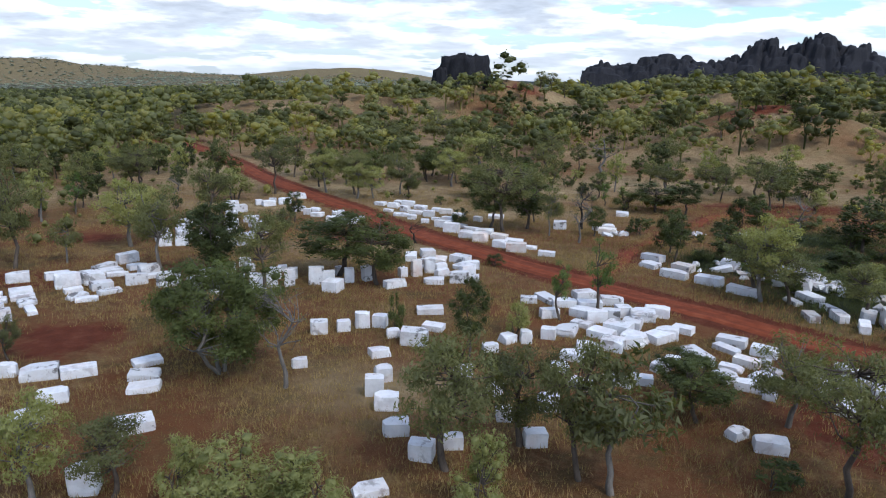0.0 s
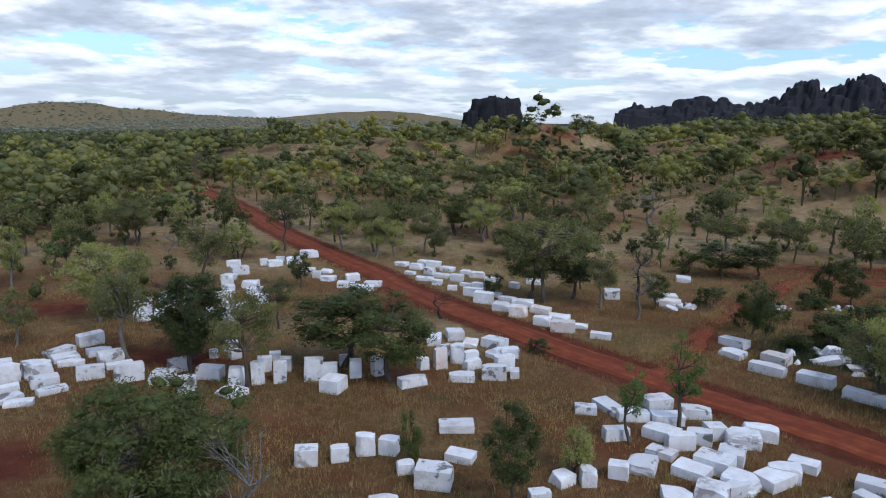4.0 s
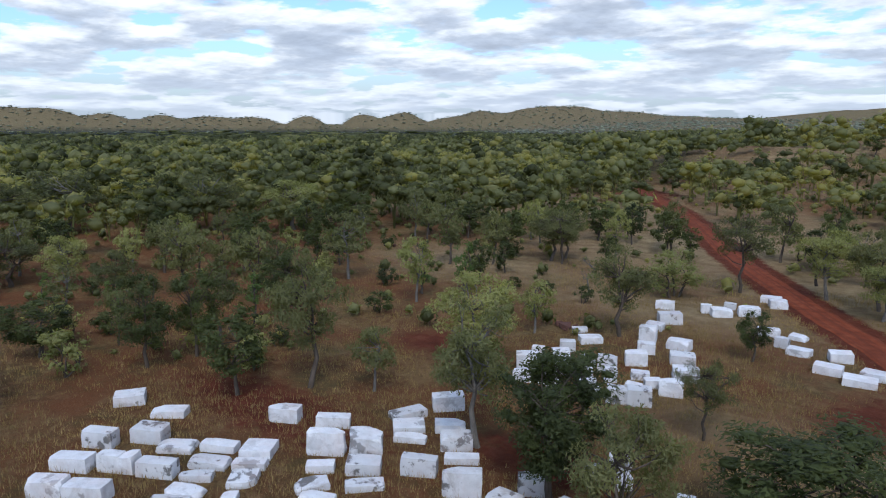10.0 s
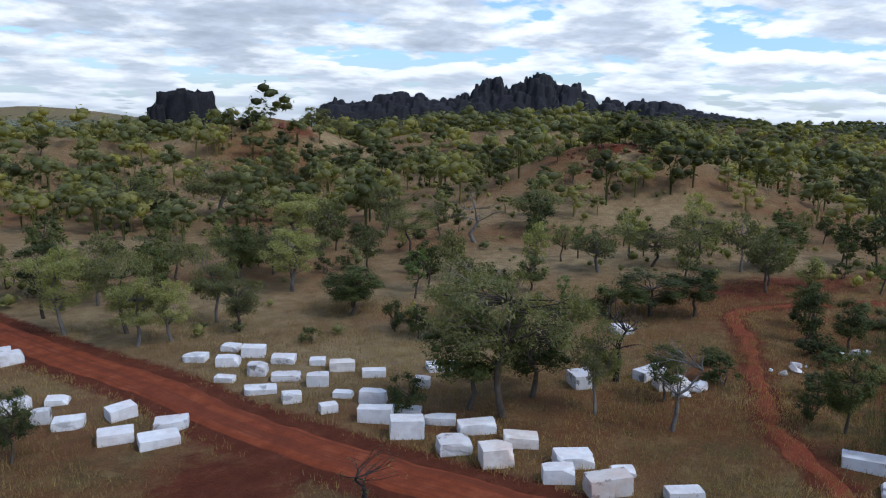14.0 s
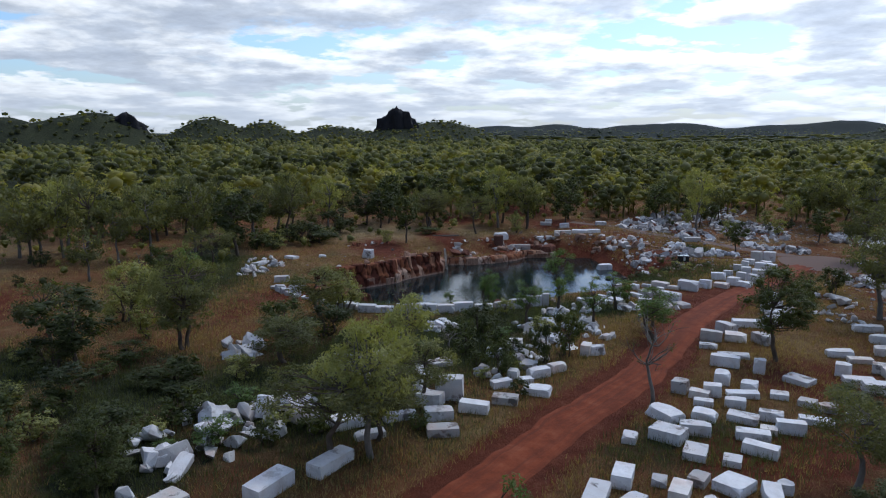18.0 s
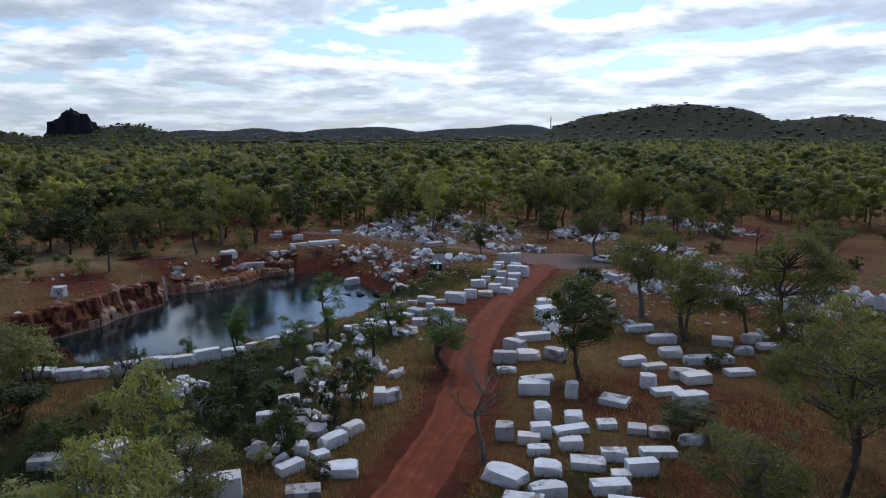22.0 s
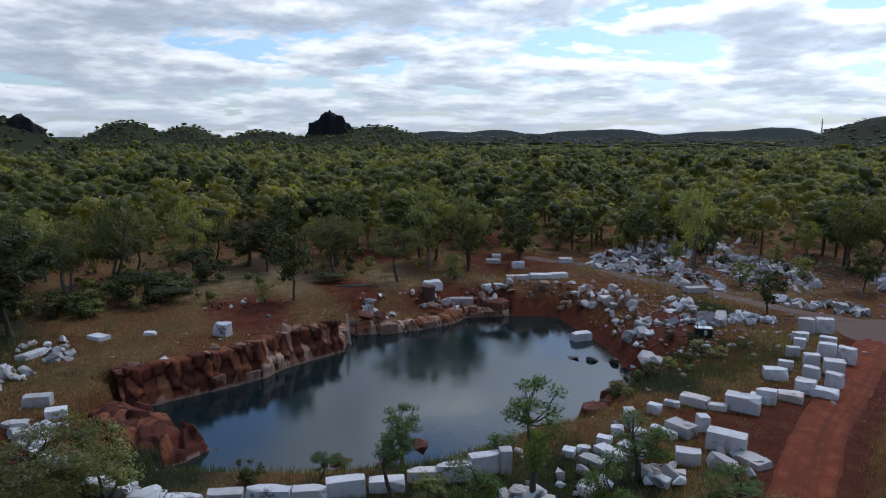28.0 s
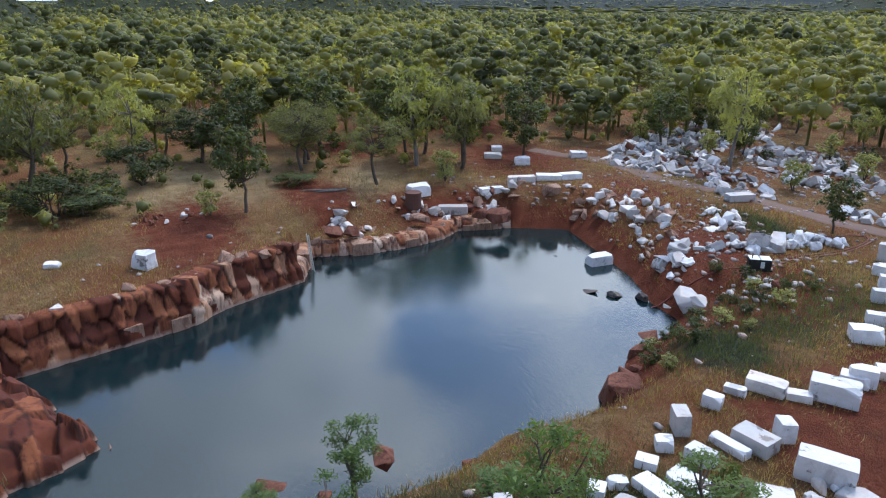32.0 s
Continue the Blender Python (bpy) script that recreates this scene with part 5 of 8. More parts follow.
def rubble_field(name, spots, seed, label):
    """Far heaps of offcuts, one mesh."""
    rg = np.random.RandomState(seed)
    tv, tf = [], []
    src = []
    for me in LOW_CHUNKS:
        co = np.zeros(len(me.vertices) * 3)
        me.vertices.foreach_get("co", co)
        me.calc_loop_triangles()
        t = np.zeros(len(me.loop_triangles) * 3, np.int32)
        me.loop_triangles.foreach_get("vertices", t)
        src.append((co.reshape(-1, 3), t.reshape(-1, 3)))
    n, tint = 0, []
    for x, y, rx, ry, count, top, turn in spots:
        c, s = math.cos(radians(turn)), math.sin(radians(turn))
        r, w = np.sqrt(rg.rand(count)), rg.rand(count) * 2 * math.pi
        u, v = rx * r * np.cos(w), ry * r * np.sin(w)
        px, py = x + u * c - v * s, y + u * s + v * c
        gz_ = height(px, py)
        lump = 0.5 + 0.5 * wave(px, py, 3.0, seed)
        for q in range(count):
            co, t = src[rg.randint(len(src))]
            size = rg.uniform(0.8, 2.3)
            m = np.array((Euler(rg.uniform(-0.9, 0.9, 3)).to_matrix() @ Euler((0, 0, rg.uniform(0, 6.28))).to_matrix()))
            p = (co * size * np.array([rg.uniform(0.9, 1.8), rg.uniform(0.6, 1.0), rg.uniform(0.4, 0.8)])) @ m.T
            tv.append(p + np.array([px[q], py[q], gz_[q] + top * (1 - r[q] ** 2) * lump[q] * rg.uniform(0.2, 1) - 0.25]))
            tf.append(t + n)
            n += len(co)
    me = fast_mesh(name, np.concatenate(tv), np.concatenate(tf), 3, MARBLE_FIELD)
    return tagged(new(name, me), label, "stone rubble", kind="stuff")


def field_material(name, pale=1.0):
    s = Shade(name, 0.7, 0.25)
    isl = s.t.nodes.new("ShaderNodeNewGeometry").outputs["Random Per Island"]
    c = s.ramp(isl, (0.0, (0.74 * pale, 0.74 * pale ** 1.4, 0.74 * pale ** 1.6)), (0.35, (0.60 * pale, 0.58 * pale ** 1.4, 0.56 * pale ** 1.6)), (0.6, (0.36, 0.33, 0.31)), (0.82, (0.30, 0.19, 0.15)), (1.0, (0.12, 0.11, 0.105)))
    c = s.mix(s.ramp(s.noise(0.9, 7, 0.7), (0.52, 0.0), (0.64, 0.75)), c, (0.12, 0.10, 0.095))
    s.bump(s.noise(4.0, 6, 0.7), 0.5, 0.08)
    return s.colour(c)


MARBLE_FIELD = field_material("mixed_marble_offcuts")
STONE_FIELD = field_material("dusty_broken_stones", 0.55)
rubble_field("rubble_field", ((186, -32, 16, 10, 160, 2.2, -40), (118, -72, 16, 6, 110, 2.0, -20), (136, -78, 10, 5, 60, 2.0, 10), (28, -32, 12, 8, 130, 2.0, 30), (20, -44, 14, 8, 120, 2.0, 30)), 4, "far heaps of broken marble offcuts and spoil")


def rubble_heap(x, y, rx, ry, count, top, turn, seed):
    """A heap of offcuts, each stone a part of it."""
    rg = random.Random(seed)
    heap = tagged(new("rubble_heap"), "wide heap of broken marble offcuts on red earth", "rubble heap", "spoil heaps round the road end")
    heap.matrix_world = pose(x, y, ground_at(x, y), 0, 0, turn)
    c, s = math.cos(radians(turn)), math.sin(radians(turn))
    for _ in range(count):
        r, w = math.sqrt(rg.random()), rg.uniform(0, 2 * math.pi)
        u, v = rx * r * math.cos(w), ry * r * math.sin(w)
        px, py = x + u * c - v * s, y + u * s + v * c
        size = 0.7 + 1.5 * rg.random() ** 1.6
        lump = 0.5 + 0.5 * float(wave(px, py, 3.0, seed))
        z = ground_at(px, py) + top * (1 - r * r) * lump * rg.uniform(0.2, 1.0) - 0.22 * size
        ob = new("stone", rg.choice(HEAP_STONES))
        ob.parent = heap
        ob.matrix_world = pose(px, py, z, rg.uniform(-45, 45), rg.uniform(-45, 45), rg.uniform(0, 360)) @ Matrix.Diagonal((size * rg.uniform(0.9, 1.8), size * rg.uniform(0.6, 1.0), size * rg.uniform(0.4, 0.8), 1))


MARBLE_DARK = marble_material("dark_weathered_marble", (0.24, 0.235, 0.235), 0.35, 1.0)
HEAP_STONES = with_material(LOW_CHUNKS[:6] + BROKEN[:2], MARBLE) + with_material(LOW_CHUNKS + BROKEN[:4], MARBLE_GREY) + with_material(LOW_CHUNKS[:8], MARBLE_DARK) + with_material(LOW_CHUNKS[4:8], MARBLE_DUSTY) + with_material(LOW_CHUNKS[6:9], RED_ROCK)
for q, spot in enumerate(((70, -8, 18, 8, 290, 2.2, 30), (54, -14, 14, 9, 280, 2.2, 30), (40, -22, 14, 9, 220, 2.0, 30), (88, -20, 11, 8, 190, 1.8, 0), (104, -32, 10, 6, 110, 1.6, 0), (92, -2, 5, 4, 45, 1.0, 0),
                          (172, -8, 20, 9, 290, 2.0, -50), (152, -22, 18, 9, 250, 1.8, -20), (130, -38, 12, 8, 130, 1.6, -30), (124, -11, 7, 4, 60, 1.0, 40), (148, -3, 13, 4, 90, 1.0, -20), (160, 4, 9, 3, 40, 0.8, 20))):
    rubble_heap(*spot, 60 + q)


# ---------------------------------------------------------------- trees
def tube(points, radii, sides=5):
    """Rings along a line, closed at the tip."""
    vs, fs = [], []
    for q, (p, r) in enumerate(zip(points, radii)):
        d = (points[min(q + 1, len(points) - 1)] - points[max(q - 1, 0)])
        d = d / (np.linalg.norm(d) + 1e-9)
        ref = np.array([1.0, 0, 0]) if abs(d[0]) < 0.9 else np.array([0, 1.0, 0])
        s = np.cross(d, ref)
        s /= np.linalg.norm(s)
        t = np.cross(d, s)
        for k_ in range(sides):
            w = 2 * math.pi * k_ / sides
            vs.append(p + r * (math.cos(w) * s + math.sin(w) * t))
    for q in range(len(points) - 1):
        for k_ in range(sides):
            n_ = (k_ + 1) % sides
            fs.append((q * sides + k_, q * sides + n_, (q + 1) * sides + n_, (q + 1) * sides + k_))
    return np.array(vs), np.array(fs, int)


def limb(rg, a, b, bend, steps=4):
    a, b = np.array(a, float), np.array(b, float)
    length = np.linalg.norm(b - a)
    off = rg.normal(0, bend * length, 3)
    return [a + (b - a) * t + off * math.sin(math.pi * t) + rg.normal(0, 0.02 * length, 3) * (0 < t < 1) for t in np.linspace(0, 1, steps)]


def leaves(rg, centres, radius, count, size, droop=0.0, mid=(0, 0, 5), inner=0.0):
    """Small leaf sprays round the clump centres: three-cornered blades."""
    c = np.asarray(centres)[rg.randint(len(centres), size=count)]
    d = rg.normal(0, 1, (count, 3))
    d /= np.linalg.norm(d, axis=1)[:, None]
    p = c + d * (np.asarray(radius) * (inner + (1 - inner) * rg.rand(count)[:, None] ** 0.5)) * np.array([1, 1, 0.75])
    out = p - np.asarray(mid)
    out /= np.linalg.norm(out, axis=1)[:, None] + 1e-6
    n = out * 0.6 + np.array([0, 0, 0.55]) + rg.normal(0, 0.55, (count, 3))
    n /= np.linalg.norm(n, axis=1)[:, None]
    a = np.cross(n, rg.normal(0, 1, (count, 3)))
    a[:, 2] -= droop
    a /= np.linalg.norm(a, axis=1)[:, None] + 1e-6
    b = np.cross(n, a)
    s = size * rg.uniform(0.6, 1.3, (count, 1))
    la, lb = a * s, b * s * 0.55
    v = np.stack([p - la, p - lb * rg.uniform(0.7, 1.4, (count, 1)) + n * s * 0.15, p + la], 1).reshape(-1, 3)
    return v, np.arange(count * 3).reshape(-1, 3)


ICO_ME = bmesh.new()
bmesh.ops.create_icosphere(ICO_ME, subdivisions=1, radius=1.0)
ICO_V = np.array([tuple(v.co) for v in ICO_ME.verts])
ICO_ME.verts.index_update()
ICO_F = np.array([[v.index for v in f_.verts] for f_ in ICO_ME.faces])
ICO_ME.free()


def cores(rg, centres, radius):
    """The closed inside of each leaf clump: an uneven lump."""
    vs, fs = [], []
    for q, c in enumerate(centres):
        vs.append(np.asarray(c) + ICO_V * radius * rg.uniform(0.65, 1.15, (len(ICO_V), 1)) * np.array([1, 1, 0.75]))
        fs.append(ICO_F + q * len(ICO_V))
    return np.concatenate(vs), np.concatenate(fs)


#       height, crown width, crown base, crown top, clumps, clump radius, leaves, leaf size, droop, trunks
FORMS = {"E": (10.0, 7.5, 0.30, 1.0, 36, 1.0, 6000, 0.185, 0.8, 1), "B": (9.0, 7.0, 0.24, 1.0, 38, 1.0, 7600, 0.155, 0.0, 1),
         "L": (8.0, 3.8, 0.25, 1.0, 20, 0.62, 2700, 0.135, 0.4, 1), "Y": (5.0, 5.0, 0.10, 1.0, 28, 0.78, 4000, 0.13, 0.3, 3),
         "S": (3.0, 4.0, 0.06, 1.0, 20, 0.6, 2200, 0.13, 0.0, 4), "F": (12.0, 13.0, 0.14, 1.0, 110, 1.25, 30000, 0.165, 0.1, 3),
         "W": (10.0, 11.0, 0.42, 0.98, 54, 0.9, 6000, 0.175, 0.5, 1), "D": (8.0, 5.0, 0.3, 1.0, 14, 0.6, 90, 0.16, 0.3, 1)}
LOOKS = {"E": (LEAF_GREY, BARK, "open-crowned eucalypt with grey-green leaves and a dark trunk"),
         "B": (LEAF_DARK, BARK, "dense dark-green broadleaf tree in dry grass"),
         "L": (LEAF_BRIGHT, BARK, "slender young tree with fresh green leaves"),
         "Y": (LEAF_OLIVE, BARK, "bushy olive-green wattle in dry grass"),
         "S": (LEAF_DARK, BARK, "low dark-green shrub among grass"),
         "F": (LEAF_DARK, BARK_PALE, "large spreading fig tree with a dense dark crown"),
         "W": (LEAF_GREY, BARK, "wide thin-crowned eucalypt with twisted dark limbs"),
         "D": (LEAF_GREY, BARK_PALE, "bare dead tree with twisted pale branches")}


def tree_form(kind, seed, fine):
    h, wide, low, top, clumps, cr, count, size, droop, trunks = FORMS[kind]
    if not fine:
        count, size = int(count * 0.22), size * 1.95
    rg = np.random.RandomState(seed)
    wood_v, wood_f, n = [], [], 0

    def add(points, r0, r1, sides):
        nonlocal n
        v, f_ = tube(np.array(points), np.linspace(r0, r1, len(points)), sides)
        wood_v.append(v)
        wood_f.append(f_ + n)
        n += len(v)

    ends = []
    for _ in range(clumps):
        for _try in range(30):
            q = rg.uniform(-1, 1, 3)
            if np.linalg.norm(q) < 1 and (np.linalg.norm(q) > 0.45 or rg.rand() < 0.3):
                break
        zc = h * (low + (top - low) * (0.5 + 0.5 * q[2]))
        taper = 1.0 if kind in "BFSY" else 0.75 + 0.35 * (zc / h)
        ends.append(np.array([q[0] * (wide / 2 - cr * 0.6) * taper, q[1] * (wide / 2 - cr * 0.6) * taper, min(zc, h - cr * 0.6)]))
    r = 0.016 * h + 0.05
    forks = []
    for k_ in range(trunks):
        lean = rg.normal(0, 0.05 * h if trunks == 1 else 0.10 * h, 2)
        base = np.array([0, 0, -0.3]) if trunks == 1 else np.array([*rg.normal(0, 0.25, 2), -0.3])
        fork = np.array([lean[0], lean[1], h * (low + 0.10)])
        pts = limb(rg, base, fork, 0.05, 5)
        add(pts, r * (1.25 if trunks == 1 else 0.8), r * 0.7, 7 if fine else 5)
        lead = fork + np.array([*rg.normal(0, 0.06 * h, 2), h * 0.25])
        add(limb(rg, fork, lead, 0.06, 4), r * 0.7, r * 0.35, 5)
        forks += [fork, pts[3], lead]
    for q in (ends if fine or kind == "D" else ends[::2]):
        a = min(forks, key=lambda f_: np.linalg.norm((q - f_) * np.array([1, 1, 1.2])) + (3 if f_[2] > q[2] else 0))
        pts = limb(rg, a, q, 0.10, 4)
        add(pts, r * 0.42, r * 0.10, 3)
        for _ in range(3 if kind == "D" else 1):
            side = q + rg.normal(0, 0.10 * wide if kind == "D" else 0.06 * wide, 3)
            add(limb(rg, pts[2 if kind != "D" else rg.randint(1, 4)], side, 0.12, 3), r * 0.16, r * 0.05, 3)
    wv_, wf_ = np.concatenate(wood_v), np.concatenate(wood_f)
    lv, lf = leaves(rg, ends, cr, count, size, droop, (0, 0, h * (low + 0.25)))
    if kind in "BFSY":
        cv, cf = cores(rg, ends, cr * 0.42)
        lf = np.concatenate([lf, cf + len(lv)])
        lv = np.concatenate([lv, cv])
    return wv_, wf_, lv, lf


def tree(kind, seed, leaf=None, bark=None, label=None, fine=True):
    wv_, wf_, lv, lf = tree_form(kind, seed, fine)
    leaf_m, bark_m, words = LOOKS[kind]
    name = "shrub" if kind in "SY" else "tree"
    ob = new(name)
    ob.empty_display_size = 0.2
    trunk = new("trunk", fast_mesh("trunk", wv_, wf_, 4, bark or bark_m, smooth=True))
    crown = new("crown", fast_mesh("crown", lv, lf, 3, leaf or leaf_m))
    trunk.parent = crown.parent = ob
    return tagged(ob, label or words, name, "trees round the quarry")


MODELS = {k_: [tree(k_, 100 + 17 * s + ord(k_)) for s in range(2 if k_ == "F" else 3)] for k_ in FORMS}
MODELS["E"] += [tree("E", 501, LEAF_OLIVE, BARK_PALE, "open eucalypt with olive leaves and pale limbs"), tree("E", 502, LEAF_GREY, BARK_PALE, "grey-leaved gum tree with a pale trunk")]
MODELS["D"] += [tree("D", 503, LEAF_GREY, BARK_BLACK, "burnt leafless tree with black branches")]
LIGHTER = {k_: [tree(k_, 300 + 13 * s + ord(k_), fine=False) for s in range(3)] for k_ in "EBLYSD"}
LIGHTER["E"] += [tree("E", 511, LEAF_OLIVE, BARK_PALE, "open eucalypt with olive leaves and pale limbs", False), tree("E", 512, LEAF_GREY, BARK_PALE, "grey-leaved gum tree with a pale trunk", False)]
LIGHTER["D"] += [tree("D", 513, LEAF_GREY, BARK_BLACK, "burnt leafless tree with black branches", False)]
used = set()

# x, y, height, crown width, kind
TREES_a = (
    (-181.1, 125.1, 14.5, 18.9, 'E'), (-176.3, 107.3, 13.7, 17.8, 'E'), (-165.0, 138.8, 13.9, 15.1, 'B'), (-154.2, 147.9, 13.6, 14.8, 'E'),
    (-140.2, 159.9, 11.8, 14.5, 'E'), (-131.6, 95.6, 8.6, 10.1, 'E'), (-105.0, 99.6, 8.8, 5.7, 'E'), (-122.9, 100.7, 8.6, 7.5, 'E'),
    (-110.7, 125.2, 8.8, 6.2, 'B'), (-129.4, 169.1, 9.5, 11.5, 'B'), (-112.9, 177.3, 7.1, 7.0, 'L'), (-108.7, 184.4, 7.5, 8.5, 'B'),
    (-80.4, 68.6, 14.7, 10.3, 'E'), (-86.9, 73.8, 8.7, 4.8, 'B'), (-91.9, 84.2, 7.1, 8.3, 'B'), (-78.7, 89.9, 10.7, 6.6, 'B'),
    (-78.2, 95.6, 9.9, 6.2, 'B'), (-60.9, 97.5, 14.4, 7.4, 'E'), (-73.3, 99.5, 3.5, 3.0, 'S'), (-85.4, 113.9, 8.7, 7.1, 'B'),
)
TREES_b = (
    (-77.7, 134.2, 5.1, 3.9, 'L'), (-72.3, 167.3, 11.0, 10.9, 'W'), (-75.3, 168.6, 10.2, 8.4, 'E'), (-74.3, 172.2, 8.8, 7.0, 'E'),
    (-26.4, 41.0, 8.0, 5.5, 'E'), (-21.9, 42.5, 5.8, 5.3, 'E'), (-42.2, 64.8, 4.7, 2.8, 'E'), (-23.7, 90.5, 10.6, 6.6, 'E'),
    (-31.1, 94.5, 11.2, 8.1, 'B'), (-40.1, 97.9, 12.7, 7.7, 'E'), (-32.9, 98.9, 10.1, 9.5, 'B'), (-26.0, 111.0, 7.2, 6.1, 'W'),
    (-50.4, 111.7, 10.9, 9.1, 'E'), (-44.2, 133.0, 11.4, 7.5, 'E'), (-28.7, 134.0, 6.3, 4.1, 'B'), (-56.7, 148.4, 7.0, 2.7, 'D'),
    (-46.3, 156.5, 7.5, 8.9, 'Y'), (-39.8, 165.8, 12.5, 11.3, 'W'), (-21.2, 167.8, 10.8, 7.6, 'E'), (-28.3, 169.7, 10.8, 7.1, 'E'),
)
TREES_c = (
    (-25.3, 183.3, 9.1, 6.3, 'E'), (-32.2, 188.9, 7.0, 7.9, 'E'), (-33.2, 191.8, 8.0, 8.0, 'B'), (-22.7, 261.4, 12.3, 16.5, 'E'),
    (-12.7, 39.7, 5.9, 6.5, 'Y'), (-8.4, 39.8, 5.6, 5.8, 'Y'), (2.8, 40.2, 6.4, 4.4, 'Y'), (-16.9, 41.4, 5.3, 3.7, 'Y'),
    (10.1, 45.7, 10.8, 6.1, 'E'), (0.6, 46.5, 10.7, 7.8, 'E'), (6.3, 50.4, 8.5, 7.1, 'E'), (-20.6, 63.2, 11.8, 12.6, 'F'),
    (-14.1, 59.7, 10.7, 4.6, 'D'), (2.8, 67.7, 8.7, 4.4, 'B'), (8.2, 74.4, 4.5, 3.2, 'Y'), (-5.1, 75.1, 4.6, 2.2, 'S'),
    (14.1, 80.3, 7.9, 2.9, 'L'), (19.4, 83.8, 9.5, 3.7, 'L'), (-8.9, 93.5, 9.9, 9.6, 'B'), (-14.8, 97.6, 9.2, 13.0, 'B'),
)
TREES_d = (
    (8.0, 104.6, 2.0, 3.1, 'S'), (-4.6, 118.6, 4.1, 5.1, 'D'), (19.2, 126.1, 9.1, 4.6, 'E'), (11.1, 128.7, 13.8, 14.9, 'W'),
    (8.7, 131.3, 10.0, 8.9, 'B'), (15.7, 131.9, 10.0, 8.9, 'B'), (3.1, 132.8, 3.6, 3.9, 'S'), (11.9, 153.3, 4.3, 3.5, 'B'),
    (18.8, 153.4, 9.6, 11.6, 'E'), (10.3, 157.2, 4.2, 3.6, 'S'), (-20.0, 161.7, 8.2, 6.9, 'E'), (-16.2, 162.0, 7.5, 5.4, 'E'),
    (-8.1, 164.2, 6.7, 5.9, 'E'), (6.9, 166.2, 6.7, 8.0, 'B'), (-10.5, 169.0, 10.3, 6.4, 'E'), (8.4, 170.3, 5.9, 8.2, 'B'),
    (1.8, 182.1, 9.9, 8.9, 'E'), (3.3, 188.2, 8.8, 11.6, 'W'), (-4.7, 190.6, 9.4, 7.2, 'B'), (-4.9, 193.6, 8.7, 8.6, 'E'),
)
TREES_e = (
    (-14.5, 195.6, 7.3, 9.3, 'W'), (1.1, 196.2, 9.0, 7.5, 'B'), (-3.8, 202.0, 6.5, 8.6, 'B'), (11.4, 225.6, 10.8, 14.9, 'E'),
    (-0.3, 276.4, 14.9, 17.9, 'E'), (55.2, 6.5, 3.5, 2.0, 'L'), (51.5, 9.0, 13.5, 11.9, 'E'), (45.5, 19.1, 8.1, 6.8, 'E'),
    (58.4, 19.6, 11.2, 9.5, 'E'), (30.5, 37.2, 12.1, 11.3, 'W'), (56.5, 40.6, 11.1, 8.3, 'B'), (41.2, 43.3, 3.2, 5.6, 'B'),
    (28.2, 43.6, 12.0, 10.9, 'W'), (29.1, 54.4, 8.0, 6.8, 'E'), (21.6, 54.7, 5.6, 6.5, 'B'), (21.1, 59.0, 4.9, 5.1, 'B'),
    (47.5, 61.0, 10.0, 3.9, 'D'), (58.0, 72.8, 4.4, 3.8, 'S'), (51.3, 83.1, 6.8, 6.5, 'E'), (44.7, 87.9, 7.1, 9.7, 'W'),
)
TREES_f = (
    (41.7, 88.8, 11.4, 7.7, 'E'), (57.0, 90.6, 3.9, 6.1, 'Y'), (41.8, 92.3, 8.4, 12.2, 'W'), (36.3, 108.3, 7.9, 4.7, 'B'),
    (37.6, 115.0, 7.9, 4.7, 'B'), (37.2, 118.3, 2.5, 2.9, 'S'), (23.6, 120.7, 9.1, 5.4, 'D'), (27.4, 126.5, 5.6, 4.5, 'B'),
    (59.1, 131.7, 6.1, 4.8, 'B'), (26.3, 132.8, 9.1, 7.0, 'D'), (56.9, 135.7, 6.7, 4.5, 'S'), (51.6, 149.6, 7.0, 7.6, 'B'),
    (46.0, 152.2, 6.8, 10.8, 'B'), (39.6, 154.1, 4.8, 6.3, 'S'), (37.5, 170.8, 6.0, 5.5, 'B'), (56.7, 180.1, 8.6, 10.5, 'E'),
    (29.8, 205.5, 9.8, 11.9, 'W'), (47.7, 214.2, 11.4, 12.5, 'D'), (24.1, 221.6, 3.8, 7.4, 'S'), (34.7, 236.9, 10.8, 12.7, 'W'),
)
TREES_g = (
    (75.1, -48.5, 8.3, 8.2, 'E'), (84.5, 9.4, 4.4, 5.2, 'S'), (69.5, 14.6, 13.6, 10.1, 'E'), (61.8, 15.4, 9.6, 6.3, 'E'),
    (76.6, 20.7, 6.0, 4.0, 'B'), (84.1, 45.8, 3.5, 2.0, 'S'), (73.1, 47.4, 5.8, 4.3, 'L'), (82.2, 48.2, 5.6, 4.8, 'L'),
    (67.2, 49.9, 7.1, 6.4, 'L'), (74.6, 55.3, 7.0, 3.8, 'L'),
    (81.0, 57.7, 9.9, 4.7, 'L'), (63.1, 63.5, 5.3, 4.5, 'S'), (77.1, 63.6, 7.0, 3.8, 'L'),
    (93.1, 64.3, 6.2, 3.8, 'L'), (61.1, 67.1, 4.9, 2.8, 'S'), (84.6, 67.2, 7.1, 3.2, 'L'), (94.1, 70.0, 2.7, 2.6, 'L'),
)
